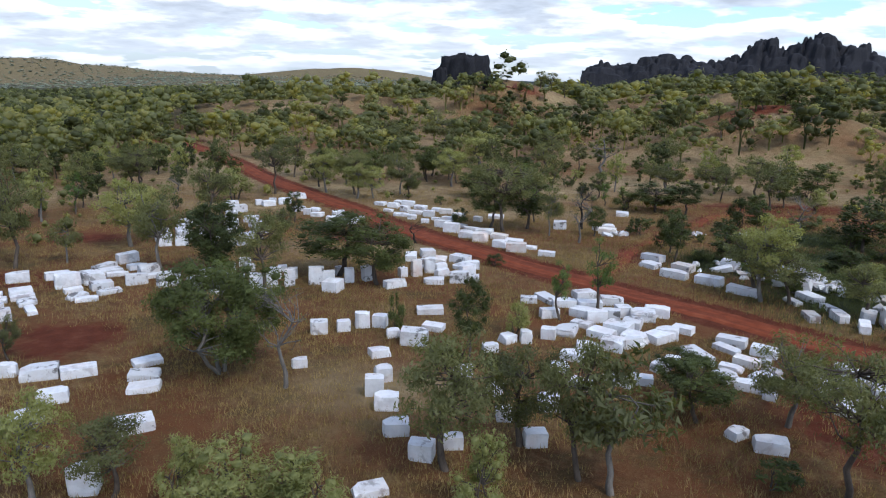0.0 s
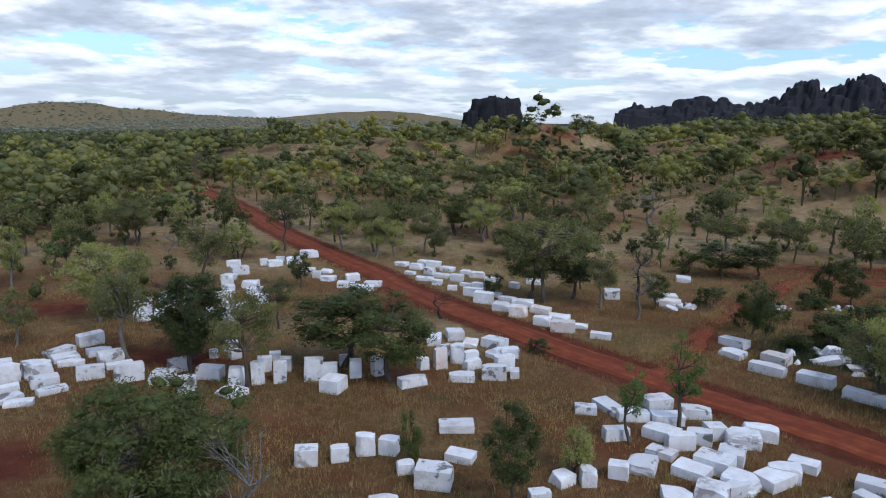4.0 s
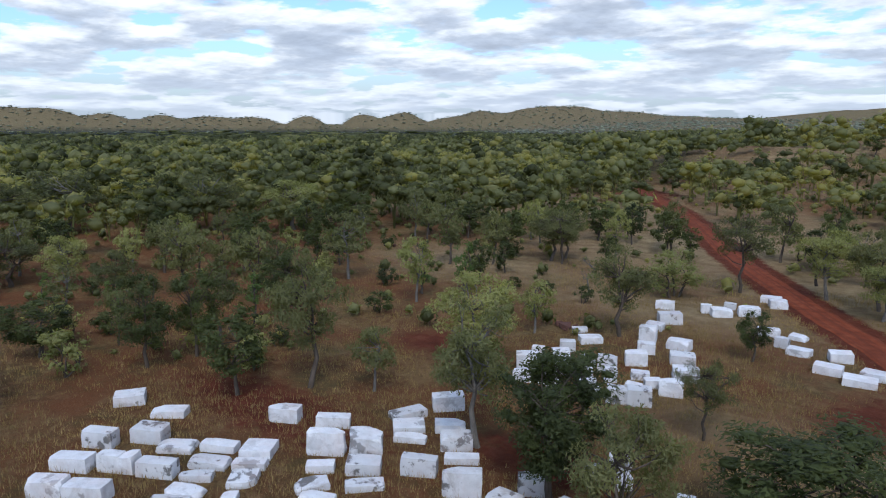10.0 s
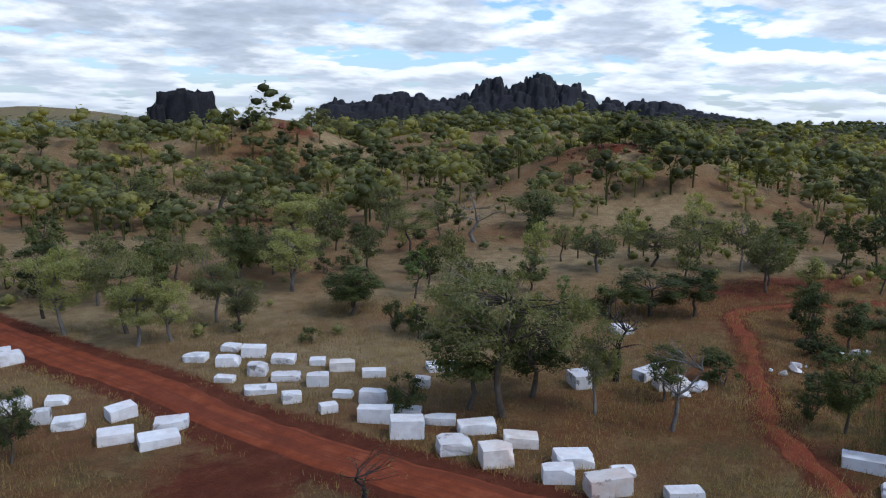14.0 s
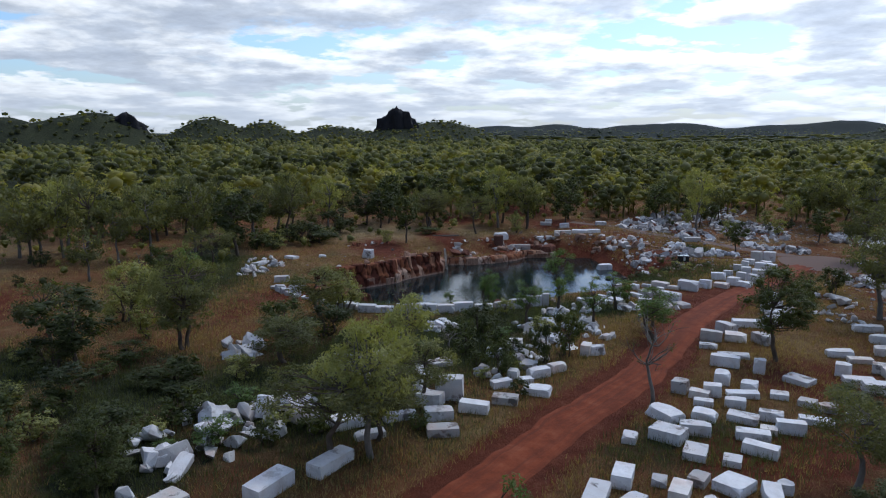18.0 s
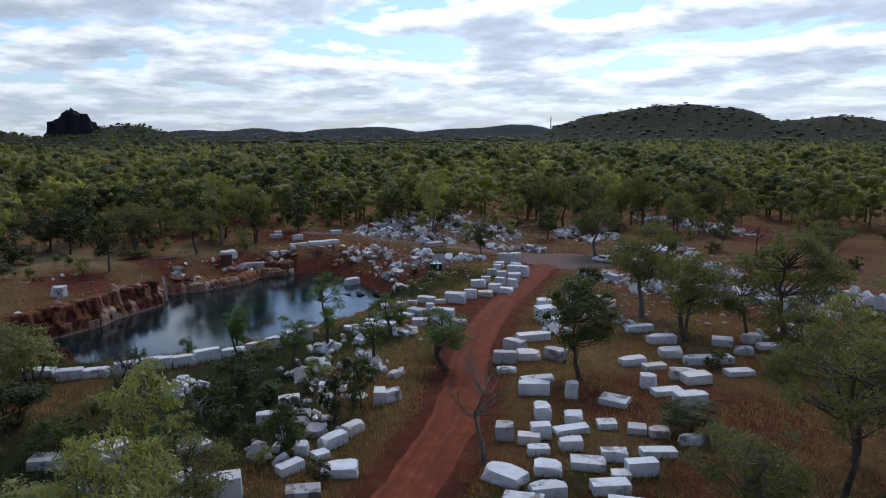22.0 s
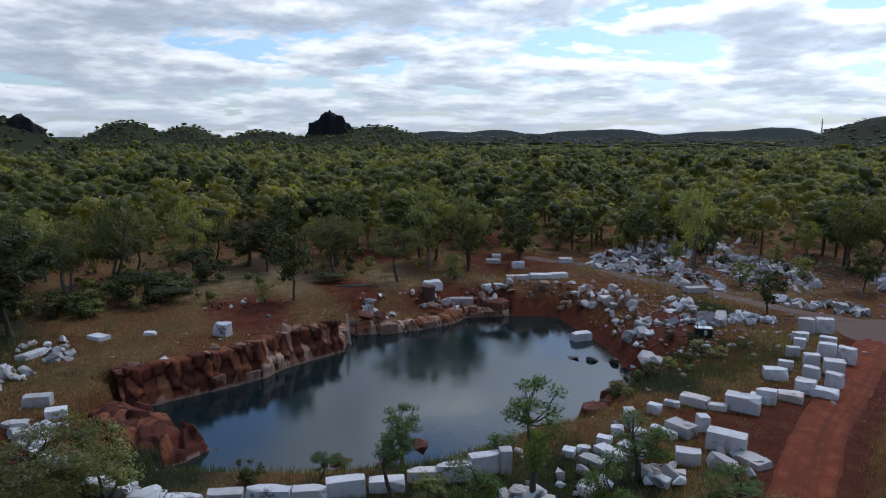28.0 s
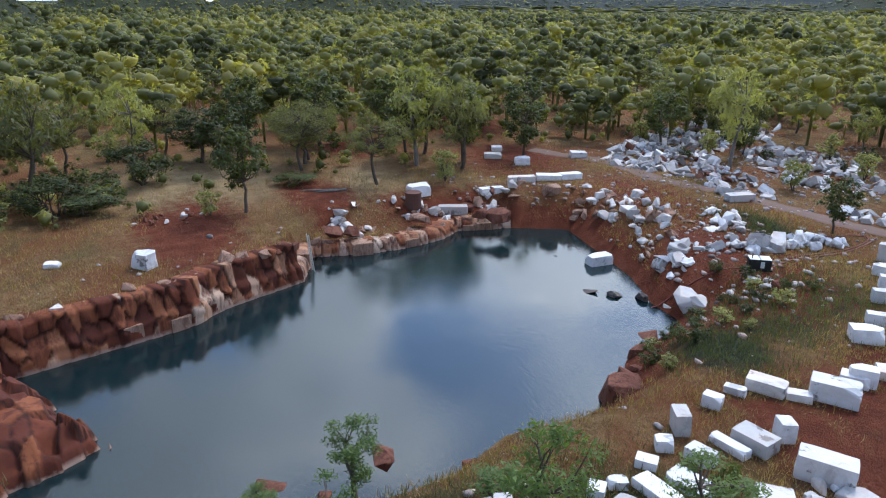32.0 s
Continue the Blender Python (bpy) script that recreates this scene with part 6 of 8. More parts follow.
TREES_h = (
    (75.0, 70.4, 4.0, 6.0, 'S'), (89.5, 72.0, 2.7, 1.9, 'L'), (69.6, 76.2, 2.5, 3.4, 'D'), (74.6, 81.6, 7.4, 5.8, 'D'),
    (89.6, 87.5, 5.9, 6.2, 'Y'), (67.8, 88.1, 4.0, 5.1, 'S'), (77.5, 90.5, 4.5, 7.1, 'S'), (88.2, 91.0, 7.3, 8.7, 'E'),
    (74.9, 95.5, 6.1, 7.1, 'S'), (67.8, 95.8, 5.6, 8.7, 'E'), (61.4, 106.9, 2.7, 9.1, 'S'), (75.7, 107.6, 11.6, 10.7, 'W'),
    (72.0, 113.7, 2.3, 5.9, 'S'), (90.4, 117.5, 9.0, 8.9, 'Y'), (70.8, 121.0, 3.8, 7.4, 'S'), (65.4, 127.5, 8.8, 5.7, 'D'),
    (70.9, 137.5, 2.3, 6.8, 'S'), (62.2, 140.1, 6.3, 5.1, 'B'), (83.7, 158.3, 5.4, 5.3, 'Y'), (88.9, 169.4, 9.4, 9.2, 'B'),
)
TREES_i = (
    (90.0, 174.5, 3.6, 7.1, 'S'), (79.0, 179.3, 10.1, 13.4, 'W'), (69.1, 181.1, 7.3, 12.6, 'W'), (69.0, 224.3, 10.0, 12.5, 'E'),
    (116.9, -67.5, 13.7, 12.2, 'E'), (106.9, -16.8, 12.4, 10.1, 'E'), (126.5, 110.0, 8.2, 9.3, 'W'), (161.0, 49.2, 10.6, 10.6, 'W'),
    (177.9, 58.1, 8.8, 8.7, 'E'), (173.6, 59.1, 10.4, 11.4, 'W'), (164.4, 61.3, 2.0, 7.7, 'S'), (170.6, 82.7, 6.8, 10.2, 'S'),
    (156.2, 88.9, 3.4, 10.1, 'S'), (156.2, 92.5, 5.1, 9.0, 'S'), (178.6, 95.0, 11.9, 10.9, 'W'), (175.3, 98.8, 11.3, 10.1, 'E'),
    (160.3, 103.3, 13.4, 9.2, 'E'), (190.5, 23.9, 7.8, 9.9, 'W'), (181.0, 57.1, 10.7, 10.7, 'W'), (183.5, 75.0, 9.7, 10.7, 'B'),
)
TREES_j = (
    (191.2, 81.3, 10.1, 10.0, 'W'),
)
TREES = TREES_a + TREES_b + TREES_c + TREES_d + TREES_e + TREES_f + TREES_g + TREES_h + TREES_i + TREES_j


rng = random.Random(5)


def plant(kind, x, y, h, wide, models=MODELS):
    src = rng.choice(models[kind])
    form = FORMS[kind]
    sx, sz = wide / form[1], h / form[0]
    m = pose(x, y, ground_at(x, y), 0, 0, rng.uniform(0, 360))
    if src.name not in used:
        used.add(src.name)
        ob = src
        ob.matrix_basis = m @ Matrix.Diagonal((sx, sx, sz, 1))
    else:
        ob = copy_thing(src, m)
        ob.scale = (sx, sx, sz)
    return ob


for x, y, h, wide, kind in TREES:
    plant(kind, x, y, h, max(wide * (1.2 if kind == "E" else 1.08), 0.55 * h if kind in "EBDW" else wide))

# other trees of the open woodland, scattered where the ground is free
taken = [(x, y, 0.32 * w + 1.5) for x, y, h, w, k_ in TREES] + [(b[0], b[1], 2.4) for b in BLOCKS]


def free(x, y, gap):
    if line_distance(np.array([x]), np.array([y]), ROAD_LINE)[0] < 6 or line_distance(np.array([x]), np.array([y]), TRACK_LINE)[0] < 4:
        return False
    if inside(np.array([x]), np.array([y]), POND)[0] or line_distance(np.array([x]), np.array([y]), POND, True)[0] < 6:
        return False
    if math.hypot(x - 108, y + 9) < 14 or line_distance(np.array([x]), np.array([y]), BACK_LINE)[0] < 5:
        return False
    return all(abs(x - a_) > g + gap or abs(y - b_) > g + gap or math.hypot(x - a_, y - b_) > g + gap for a_, b_, g in taken)


def bearing(x, y):
    return np.degrees(np.arctan2(x - 0.0, y - 40.0))


def openness(x, y):
    """How many trees stand here, 0 to 1."""
    r = np.hypot(x - 20, y - 60)
    d = 0.42 + 0.65 * smoothstep(110, 200, r)
    d = np.where((x < -60) & (y < 240), np.maximum(d, 0.55 + 0.45 * smoothstep(60, 120, -x)), d)
    d = np.where((y > 150) & (x > -70) & (y < 330), np.minimum(d, 0.62 + 0.38 * smoothstep(190, 260, y)), d)
    d = np.where((x < 60) & (y < 125) & (x > -55), 0.05, d)
    d = np.where((x > 75) & (x < 152) & (y > -40) & (y < 100), 0.0, d)
    d = np.where((x > 25) & (x <= 75) & (y < 70), 0.05, d)
    d = np.where((x > 150) & (y > 55), np.maximum(d, 0.8), d)
    d = np.where((x > 152) & (x < 185) & (y < 60) & (y > -40), 0.35, d)
    d = np.where((x > 165) & (y > -60) & (y < 120), np.maximum(d, 0.7), d)
    north = smoothstep(-30, -14, bearing(x, y)) * smoothstep(62, 50, bearing(x, y))
    d = d * (1 - 0.42 * north * smoothstep(130, 180, r) * smoothstep(420, 300, r))
    d = d * (0.80 + 0.5 * wave(x, y, 18.0, 4))
    return np.clip(d, 0, 1)


def seen_side(x, y):
    a_ = np.degrees(np.arctan2(x - 10, y - 70))
    return (a_ > -82) & (a_ < 172)


count = 0
cells = [(u, v) for u in np.arange(-190, 260, 7.0) for v in np.arange(-110, 260, 7.0)]
rng.shuffle(cells)
for u, v in cells:
    x, y = u + rng.uniform(-3.8, 3.8), v + rng.uniform(-3.8, 3.8)
    r = math.hypot(x - 20, y - 60)
    if r > 175 or count > 620 or not seen_side(x, y) and r > 40 or rng.random() > openness(np.array(x), np.array(y)) * 0.95:
        continue
    if y < 36 and x < 60 or not free(x, y, 1.6):
        continue
    kind = rng.choice("EEEEBBBYS" if x > 130 else "EEEBBYSSSLDYS" if r < 140 else "EEEBBYSS")
    f = rng.uniform(0.65, 1.15) if x < 130 or kind in "SY" else rng.uniform(1.15, 1.65)
    plant(kind, x, y, FORMS[kind][0] * f, FORMS[kind][1] * f * rng.uniform(0.85, 1.15), LIGHTER)
    taken.append((x, y, 2.5))
    count += 1
for _ in range(60):
    x, y = rng.uniform(146, 176), rng.uniform(72, 112)
    if abs((y - 96) + 0.75 * (x - 160)) < 9 and free(x, y, -0.5):
        f = rng.uniform(0.7, 1.3)
        plant(rng.choice("SSSY"), x, y, 3.0 * f, 5.0 * f, LIGHTER)
        taken.append((x, y, 1.8))
for _ in range(64):
    x, y = (rng.uniform(118, 205), rng.uniform(-48, 4)) if rng.random() < 0.55 else (rng.uniform(20, 108), rng.uniform(-50, -18))
    if free(x, y, 1.5):
        kind = rng.choice("EEBSSY")
        f = rng.uniform(0.7, 1.1)
        plant(kind, x, y, FORMS[kind][0] * f, FORMS[kind][1] * f, LIGHTER)
        taken.append((x, y, 3.5))
for _ in range(150):
    x, y = rng.uniform(44, 92), rng.uniform(52, 118)
    if line_distance(np.array([x]), np.array([y]), ((48, 100), (62, 76), (80, 68)))[0] < 14 and free(x, y, -0.6):
        f = rng.uniform(0.5, 1.05)
        plant(rng.choice("SSSSYL"), x, y, 2.8 * f, 3.8 * f, LIGHTER)
        taken.append((x, y, 1.6))
for group in (*MODELS.values(), *LIGHTER.values()):
    for src in group:
        if src.name not in used:
            for o in (*src.children_recursive, src):
                bpy.data.objects.remove(o)


def woodland(name, r0, r1, cell, sprays, size, wood, seed, label, crown, high, leaf, lumps=1, body=0.3, hills=0, cover=0.95):
    """Trees too far off to tell apart: trunks and domed crowns of leafy clumps, one mesh."""
    rg = np.random.RandomState(seed)
    forms = []
    for s in range(12):
        ends, reach = [], crown * 0.5 - crown * body * 0.7
        tall = rg.uniform(0.85, 1.15)
        for q_ in range(lumps):
            w = 2.4 * q_ + rg.uniform(-0.5, 0.5)
            r = reach * math.sqrt((q_ + 0.4) / lumps) * rg.uniform(0.7, 1.1) if lumps > 1 else 0.0
            ends.append(np.array([r * math.cos(w), r * math.sin(w), high * tall * (0.80 - 0.46 * (r / max(reach, 1e-6)) ** 2 + rg.uniform(-0.13, 0.10))]) if lumps > 1 else np.array([0, 0, high * 0.55]))
        v, f_ = cores(rg, ends, crown * body)
        if lumps == 1:
            v = (v - ends[0]) * np.array([1, 1, 0.9 * high / crown / body * 0.6]) + ends[0]
        lv, lf = leaves(rg, ends, crown * body * 1.45, sprays, size, 0.1, (0, 0, high * 0.4), 0.68)
        f_ = np.concatenate([f_, lf + len(v)])
        v = np.concatenate([v, lv])
        if wood:
            for e_ in ends[:3]:
                tv_, tf_ = tube(np.array([[0, 0, -0.5], [e_[0] * 0.15, e_[1] * 0.15, high * 0.36], e_]), [0.22, 0.16, 0.06], 3)
                f_ = np.concatenate([f_, np.concatenate([tf_[:, :3], tf_[:, (0, 2, 3)]]) + len(v)])
                v = np.concatenate([v, tv_])
        forms.append((v, f_))
    span = np.arange(-r1, r1, cell)
    x, y = [q.ravel() for q in np.meshgrid(span, span)]
    x, y = x + 20 + rg.uniform(-0.48, 0.48, len(x)) * cell, y + 60 + rg.uniform(-0.48, 0.48, len(x)) * cell
    r = np.hypot(x - 20, y - 60)
    keep = (r > r0) & (r <= r1) & seen_side(x, y) & (rg.rand(len(x)) < (openness(x, y) if r1 < 700 else cover))
    keep &= (line_distance(x, y, ROAD_LINE) > 5 + crown * 0.3) & (line_distance(x, y, TRACK_LINE) > 4)
    x, y = x[keep], y[keep]
    if r0 < 175:
        keep = (line_distance(x, y, POND, True) > 22) & (line_distance(x, y, BACK_LINE) > 6) & ((x < 40) | (x > 180) | (y > 40))
        x, y = x[keep], y[keep]
    z = height(x, y)
    if hills:
        rise = z + 0.019 * np.maximum(-0.635 * (x - 20) + 0.773 * (y - 60) - 250, 0)
        keep = (rise > 5) if hills > 0 else (rise < 7)
        x, y, z = x[keep], y[keep], z[keep]
    tv, tf, tint, n = [], [], [], 0
    pick = rg.randint(len(forms), size=len(x))
    scale, turn = (0.42 + 0.95 * rg.rand(len(x)) ** 0.8 if 170 < r0 < 600 else 0.4 + 0.8 * rg.rand(len(x)) ** 1.3), rg.uniform(0, 6.28, len(x))
    # tone varies at random; the sunlit look of the south-east is added by bearing
    tone = np.clip(rg.normal(0.48, 0.22, len(x)) + 0.24 * wave(x, y, 45.0, 8) + 0.24 * wave(x, y, 170.0, 5) + np.where(bearing(x, y) < 55, 0.04 if r0 < 600 else -0.12, 0.12), 0, 1)
    squat = rg.uniform(0.72, 1.12, len(x))
    jit = np.repeat(rg.normal(0, 0.13, 400), 3)
    for q in range(len(x)):
        v, f_ = forms[pick[q]]
        c, s = math.cos(turn[q]) * scale[q], math.sin(turn[q]) * scale[q]
        w = np.empty_like(v)
        w[:, 0], w[:, 1], w[:, 2] = v[:, 0] * c - v[:, 1] * s + x[q], v[:, 0] * s + v[:, 1] * c + y[q], v[:, 2] * scale[q] * squat[q] + z[q]
        tv.append(w)
        tf.append(f_ + n)
        tint.append(np.clip(tone[q] + jit[:len(v)], 0, 1))
        n += len(v)
    me = fast_mesh(name, np.concatenate(tv), np.concatenate(tf), 3, leaf, np.concatenate(tint))
    return tagged(new(name, me), label, "woodland", kind="stuff")


woodland("undergrowth", 95, 330, 5.2, 26, 0.42, False, 20, "low grey-green undergrowth below the eucalypts", 3.6, 2.2, LEAF_WOOD, 1, 0.24)
woodland("woodland", 175, 330, 8.0, 150, 0.62, True, 21, "open eucalypt woodland with grey-green crowns", 10.2, 11.5, LEAF_WOOD, 7, 0.15)
woodland("woodland", 330, 640, 11.0, 30, 1.15, False, 22, "closed eucalypt woodland stretching over the plain", 12.5, 11.0, LEAF_WOOD, 4, 0.19)
woodland("woodland", 640, 1300, 12.0, 12, 1.5, False, 23, "distant woodland canopy over the plain", 11.5, 9.5, LEAF_FAR, 1, 0.34, -1)
woodland("woodland", 1300, 2900, 46.0, 5, 2.6, False, 24, "far woodland canopy on the plain", 46.0, 8.0, LEAF_FAR, 1, 0.42, -1)
woodland("woodland", 640, 1300, 11.0, 5, 1.0, False, 26, "scrub and low trees on rocky hills", 8.4, 4.8, LEAF_FAR, 1, 0.38, 1, 0.9)
woodland("woodland", 1300, 2900, 23.0, 2, 1.8, False, 25, "scrub and low trees on distant hills", 15.0, 4.0, LEAF_HAZY_HILL, 1, 0.42, 1, 0.85)


# ---------------------------------------------------------------- grass
def blades(pts, rg, name, tall=1.0):
    """Tufts of five pointed blades."""
    x, y = pts[:, 0], pts[:, 1]
    z = height(x, y)
    per, w = 5, 0.032
    n = len(x)
    a_ = rg.uniform(0, 6.28, (n, per))
    hgt = (0.14 + 0.50 * rg.rand(n, per) ** 1.6) * tall * (0.75 + 0.5 * rg.rand(n, 1))
    lean = rg.uniform(0.05, 0.42, (n, per))
    bx, by = x[:, None] + rg.normal(0, 0.30, (n, per)), y[:, None] + rg.normal(0, 0.30, (n, per))
    v = np.empty((n, per, 3, 3))
    v[..., 0, 0], v[..., 0, 1], v[..., 0, 2] = bx - w * np.sin(a_), by + w * np.cos(a_), z[:, None] - 0.05
    v[..., 1, 0], v[..., 1, 1], v[..., 1, 2] = bx + w * np.sin(a_), by - w * np.cos(a_), z[:, None] - 0.05
    v[..., 2, 0], v[..., 2, 1], v[..., 2, 2] = bx + lean * np.cos(a_), by + lean * np.sin(a_), z[:, None] + hgt
    tone = np.clip(0.5 + 0.35 * wave(x, y, 8.0, 11)[:, None] + rg.normal(0, 0.2, (n, per)), 0, 1)
    return fast_mesh(name, v.reshape(-1, 3), np.arange(n * per * 3).reshape(-1, 3), 3, STRAW, np.repeat(tone.ravel(), 3))


def green_grass(name, count, seed, label):
    """Lush grass in the damp ground between road and pond."""
    rg = np.random.RandomState(seed)
    x, y = rg.uniform(20, 140, count * 5), rg.uniform(0, 150, count * 5)
    near_ = np.max([np.exp(-((x - ex) / wa) ** 2 - ((y - ey) / wb) ** 2) for ex, ey, wa, wb in GREEN], axis=0)
    ok = (rg.rand(len(x)) < near_ * 1.2 - 0.15) & (line_distance(x, y, ROAD_LINE) > 4.2) & ~inside(x, y, POND) & (line_distance(x, y, POND, True) > 2)
    x, y = x[ok][:count], y[ok][:count]
    me = blades(np.stack([x, y], 1), rg, name, 1.35)
    me.materials.clear()
    me.materials.append(GREEN_BLADE)
    return tagged(new(name, me), label, "grass", kind="stuff")


def grass(name, count, seed, label):
    rg = np.random.RandomState(seed)
    x, y = rg.uniform(-110, 170, count * 4), rg.uniform(0, 175, count * 4)
    r = np.minimum(line_distance(x, y, ((0, 30), (-20, 75), (0, 110), (60, 75), (95, 40))), 200)
    ok = (rg.rand(len(x)) < np.exp(-(r / 75) ** 2)) & (line_distance(x, y, ROAD_LINE) > 3.6) & ~inside(x, y, POND) & (line_distance(x, y, POND, True) > 1.5)
    for ex, ey, wa, wb in EARTH[:15]:
        ok &= np.exp(-((x - ex) / wa) ** 2 - ((y - ey) / wb) ** 2) < 0.5 * rg.rand(len(x)) + 0.3
    for ex, ey, wa, wb in GREEN:
        ok &= np.exp(-((x - ex) / wa) ** 2 - ((y - ey) / wb) ** 2) < 0.5 * rg.rand(len(x)) + 0.3
    ok &= 0.5 + 0.6 * wave(x, y, 6.0, 9) > rg.rand(len(x)) * 0.8
    x, y = x[ok][:count], y[ok][:count]
    return tagged(new(name, blades(np.stack([x, y], 1), rg, name)), label, "grass", kind="stuff")


def block_tufts(name, seed, label):
    rg = np.random.RandomState(seed)
    pts = []
    for bx, by, turn, l, w, h in BLOCKS:
        c, s = math.cos(radians(turn)), math.sin(radians(turn))
        for _ in range(26):
            t = rg.uniform(-1, 1)
            u, v = (t * l / 2, rg.choice((-1, 1)) * (w / 2 + 0.12)) if rg.rand() < l / (l + w) else (rg.choice((-1, 1)) * (l / 2 + 0.12), t * w / 2)
            pts.append((bx + u * c - v * s, by + u * s + v * c))
    return tagged(new(name, blades(np.array(pts), rg, name, 0.7)), label, "grass", kind="stuff")


block_tufts("grass", 33, "dry grass grown up round the marble blocks")
green_grass("grass", 22000, 35, "lush green grass and reeds between road and pond")
grass("grass", 84000, 31, "tufts of tall dry straw-coloured grass")


# ---------------------------------------------------------------- quarry faces
def box(bm, x0, x1, y0, y1, z0, z1, jit=0.0, rg=None):
    vs = []
    for x in (x0, x1):
        for y in (y0, y1):
            for z in (z0, z1):
                k_ = (0, 0, 0) if not jit else (rg.uniform(-jit, jit), rg.uniform(-jit, jit), rg.uniform(-jit, jit))
                vs.append(bm.verts.new((x + k_[0], y + k_[1], z + k_[2])))
    for f_ in ((0, 1, 3, 2), (4, 6, 7, 5), (0, 4, 5, 1), (2, 3, 7, 6), (0, 2, 6, 4), (1, 5, 7, 3)):
        bm.faces.new([vs[q] for q in f_])
    return vs


SLABS = with_material([chopped_box(70 + s, 1 + s % 2, 3, 0.03) for s in range(6)], CUT_ROCK)
RED_SLABS = with_material([chopped_box(80 + s, 4, 3, 0.06) for s in range(6)], RED_ROCK)


def face_material():
    s = Shade("jointed_quarry_rock", 0.88, 0.2)
    z = s.t.nodes.new("ShaderNodeSeparateXYZ")
    s.link(s.pos(), z.inputs[0])
    cell = s.attr("tint").outputs["Fac"]
    c = s.ramp(cell, (0.0, (0.060, 0.016, 0.010)), (0.45, (0.130, 0.036, 0.017)), (0.72, (0.235, 0.082, 0.036)), (0.90, (0.38, 0.205, 0.125)), (1.0, (0.52, 0.39, 0.30)))
    c = s.mix(s.ramp(s.noise(1.0, 6, 0.7, None, (1, 1, 0.14)), (0.47, 0.0), (0.62, 0.85)), c, (0.080, 0.022, 0.014))
    level = s.math("ADD", s.math("MULTIPLY", s.math("ADD", z.outputs[2], 4.3), 0.25), s.math("MULTIPLY", s.math("SUBTRACT", s.noise(0.8, 5, 0.6), 0.5), 0.6))
    c = s.mix(s.ramp(level, (0.60, 0.0), (0.86, 0.88)), c, (0.050, 0.015, 0.011))
    c = s.mix(s.ramp(level, (0.04, 0.85), (0.13, 0.0)), c, (0.38, 0.25, 0.19))
    c = s.mix(s.attr("joint").outputs["Fac"], c, (0.022, 0.010, 0.008))
    s.bump(s.noise(2.6, 7, 0.75), 0.6, 0.12)
    return s.colour(c)


FACE_ROCK = face_material()


def joints(u, v, seed, across, tall):
    """Broken rock: which block a spot belongs to, its relief, and how near it lies to a joint."""
    rg = np.random.RandomState(seed)
    nu, nv = int((u.max() - u.min()) / across) + 3, int((v.max() - v.min()) / tall) + 3
    su = u.min() + (np.arange(nu)[:, None] - 0.5 + rg.uniform(-0.42, 0.42, (nu, nv))) * across
    sv = v.min() + (np.arange(nv)[None] - 0.5 + 0.5 * (np.arange(nu)[:, None] % 2) + rg.uniform(-0.42, 0.42, (nu, nv))) * tall
    su, sv = su.ravel(), sv.ravel()
    q = np.stack([u.ravel(), v.ravel()], 1)
    first, second, which = np.full(len(q), 1e9), np.full(len(q), 1e9), np.zeros(len(q), int)
    for k_ in range(len(su)):
        dist = np.hypot((q[:, 0] - su[k_]) / across, (q[:, 1] - sv[k_]) / tall)
        nearer = dist < first
        second = np.where(nearer, first, np.minimum(second, dist))
        which = np.where(nearer, k_, which)
        first = np.where(nearer, dist, first)
    relief = rg.uniform(-1, 1, len(su))[which] + 0.8 * rg.uniform(-1, 1, len(su))[which] * (q[:, 0] - su[which]) / across + 0.8 * rg.uniform(-1, 1, len(su))[which] * (q[:, 1] - sv[which]) / tall
    crack = 1 - smoothstep(0.03, 0.16, second - first)
    return relief.reshape(u.shape), crack.reshape(u.shape), np.random.RandomState(seed + 5).rand(len(su))[which].reshape(u.shape)


def rock_sheet(name, pts, tint, crack, material):
    """A closed sheet of rock over a grid of points."""
    n, m = tint.shape
    i_, j_ = np.meshgrid(np.arange(n - 1), np.arange(m - 1), indexing="ij")
    a_ = i_ * m + j_
    me = fast_mesh(name, pts.reshape(-1, 3), np.stack([a_, a_ + m, a_ + m + 1, a_ + 1], -1).reshape(-1, 4), 4, material, tint.ravel())
    at_ = me.attributes.new("joint", "FLOAT", "POINT")
    at_.data.foreach_set("value", np.asarray(0.85 * crack.ravel(), np.float32))
    return new(name, me)


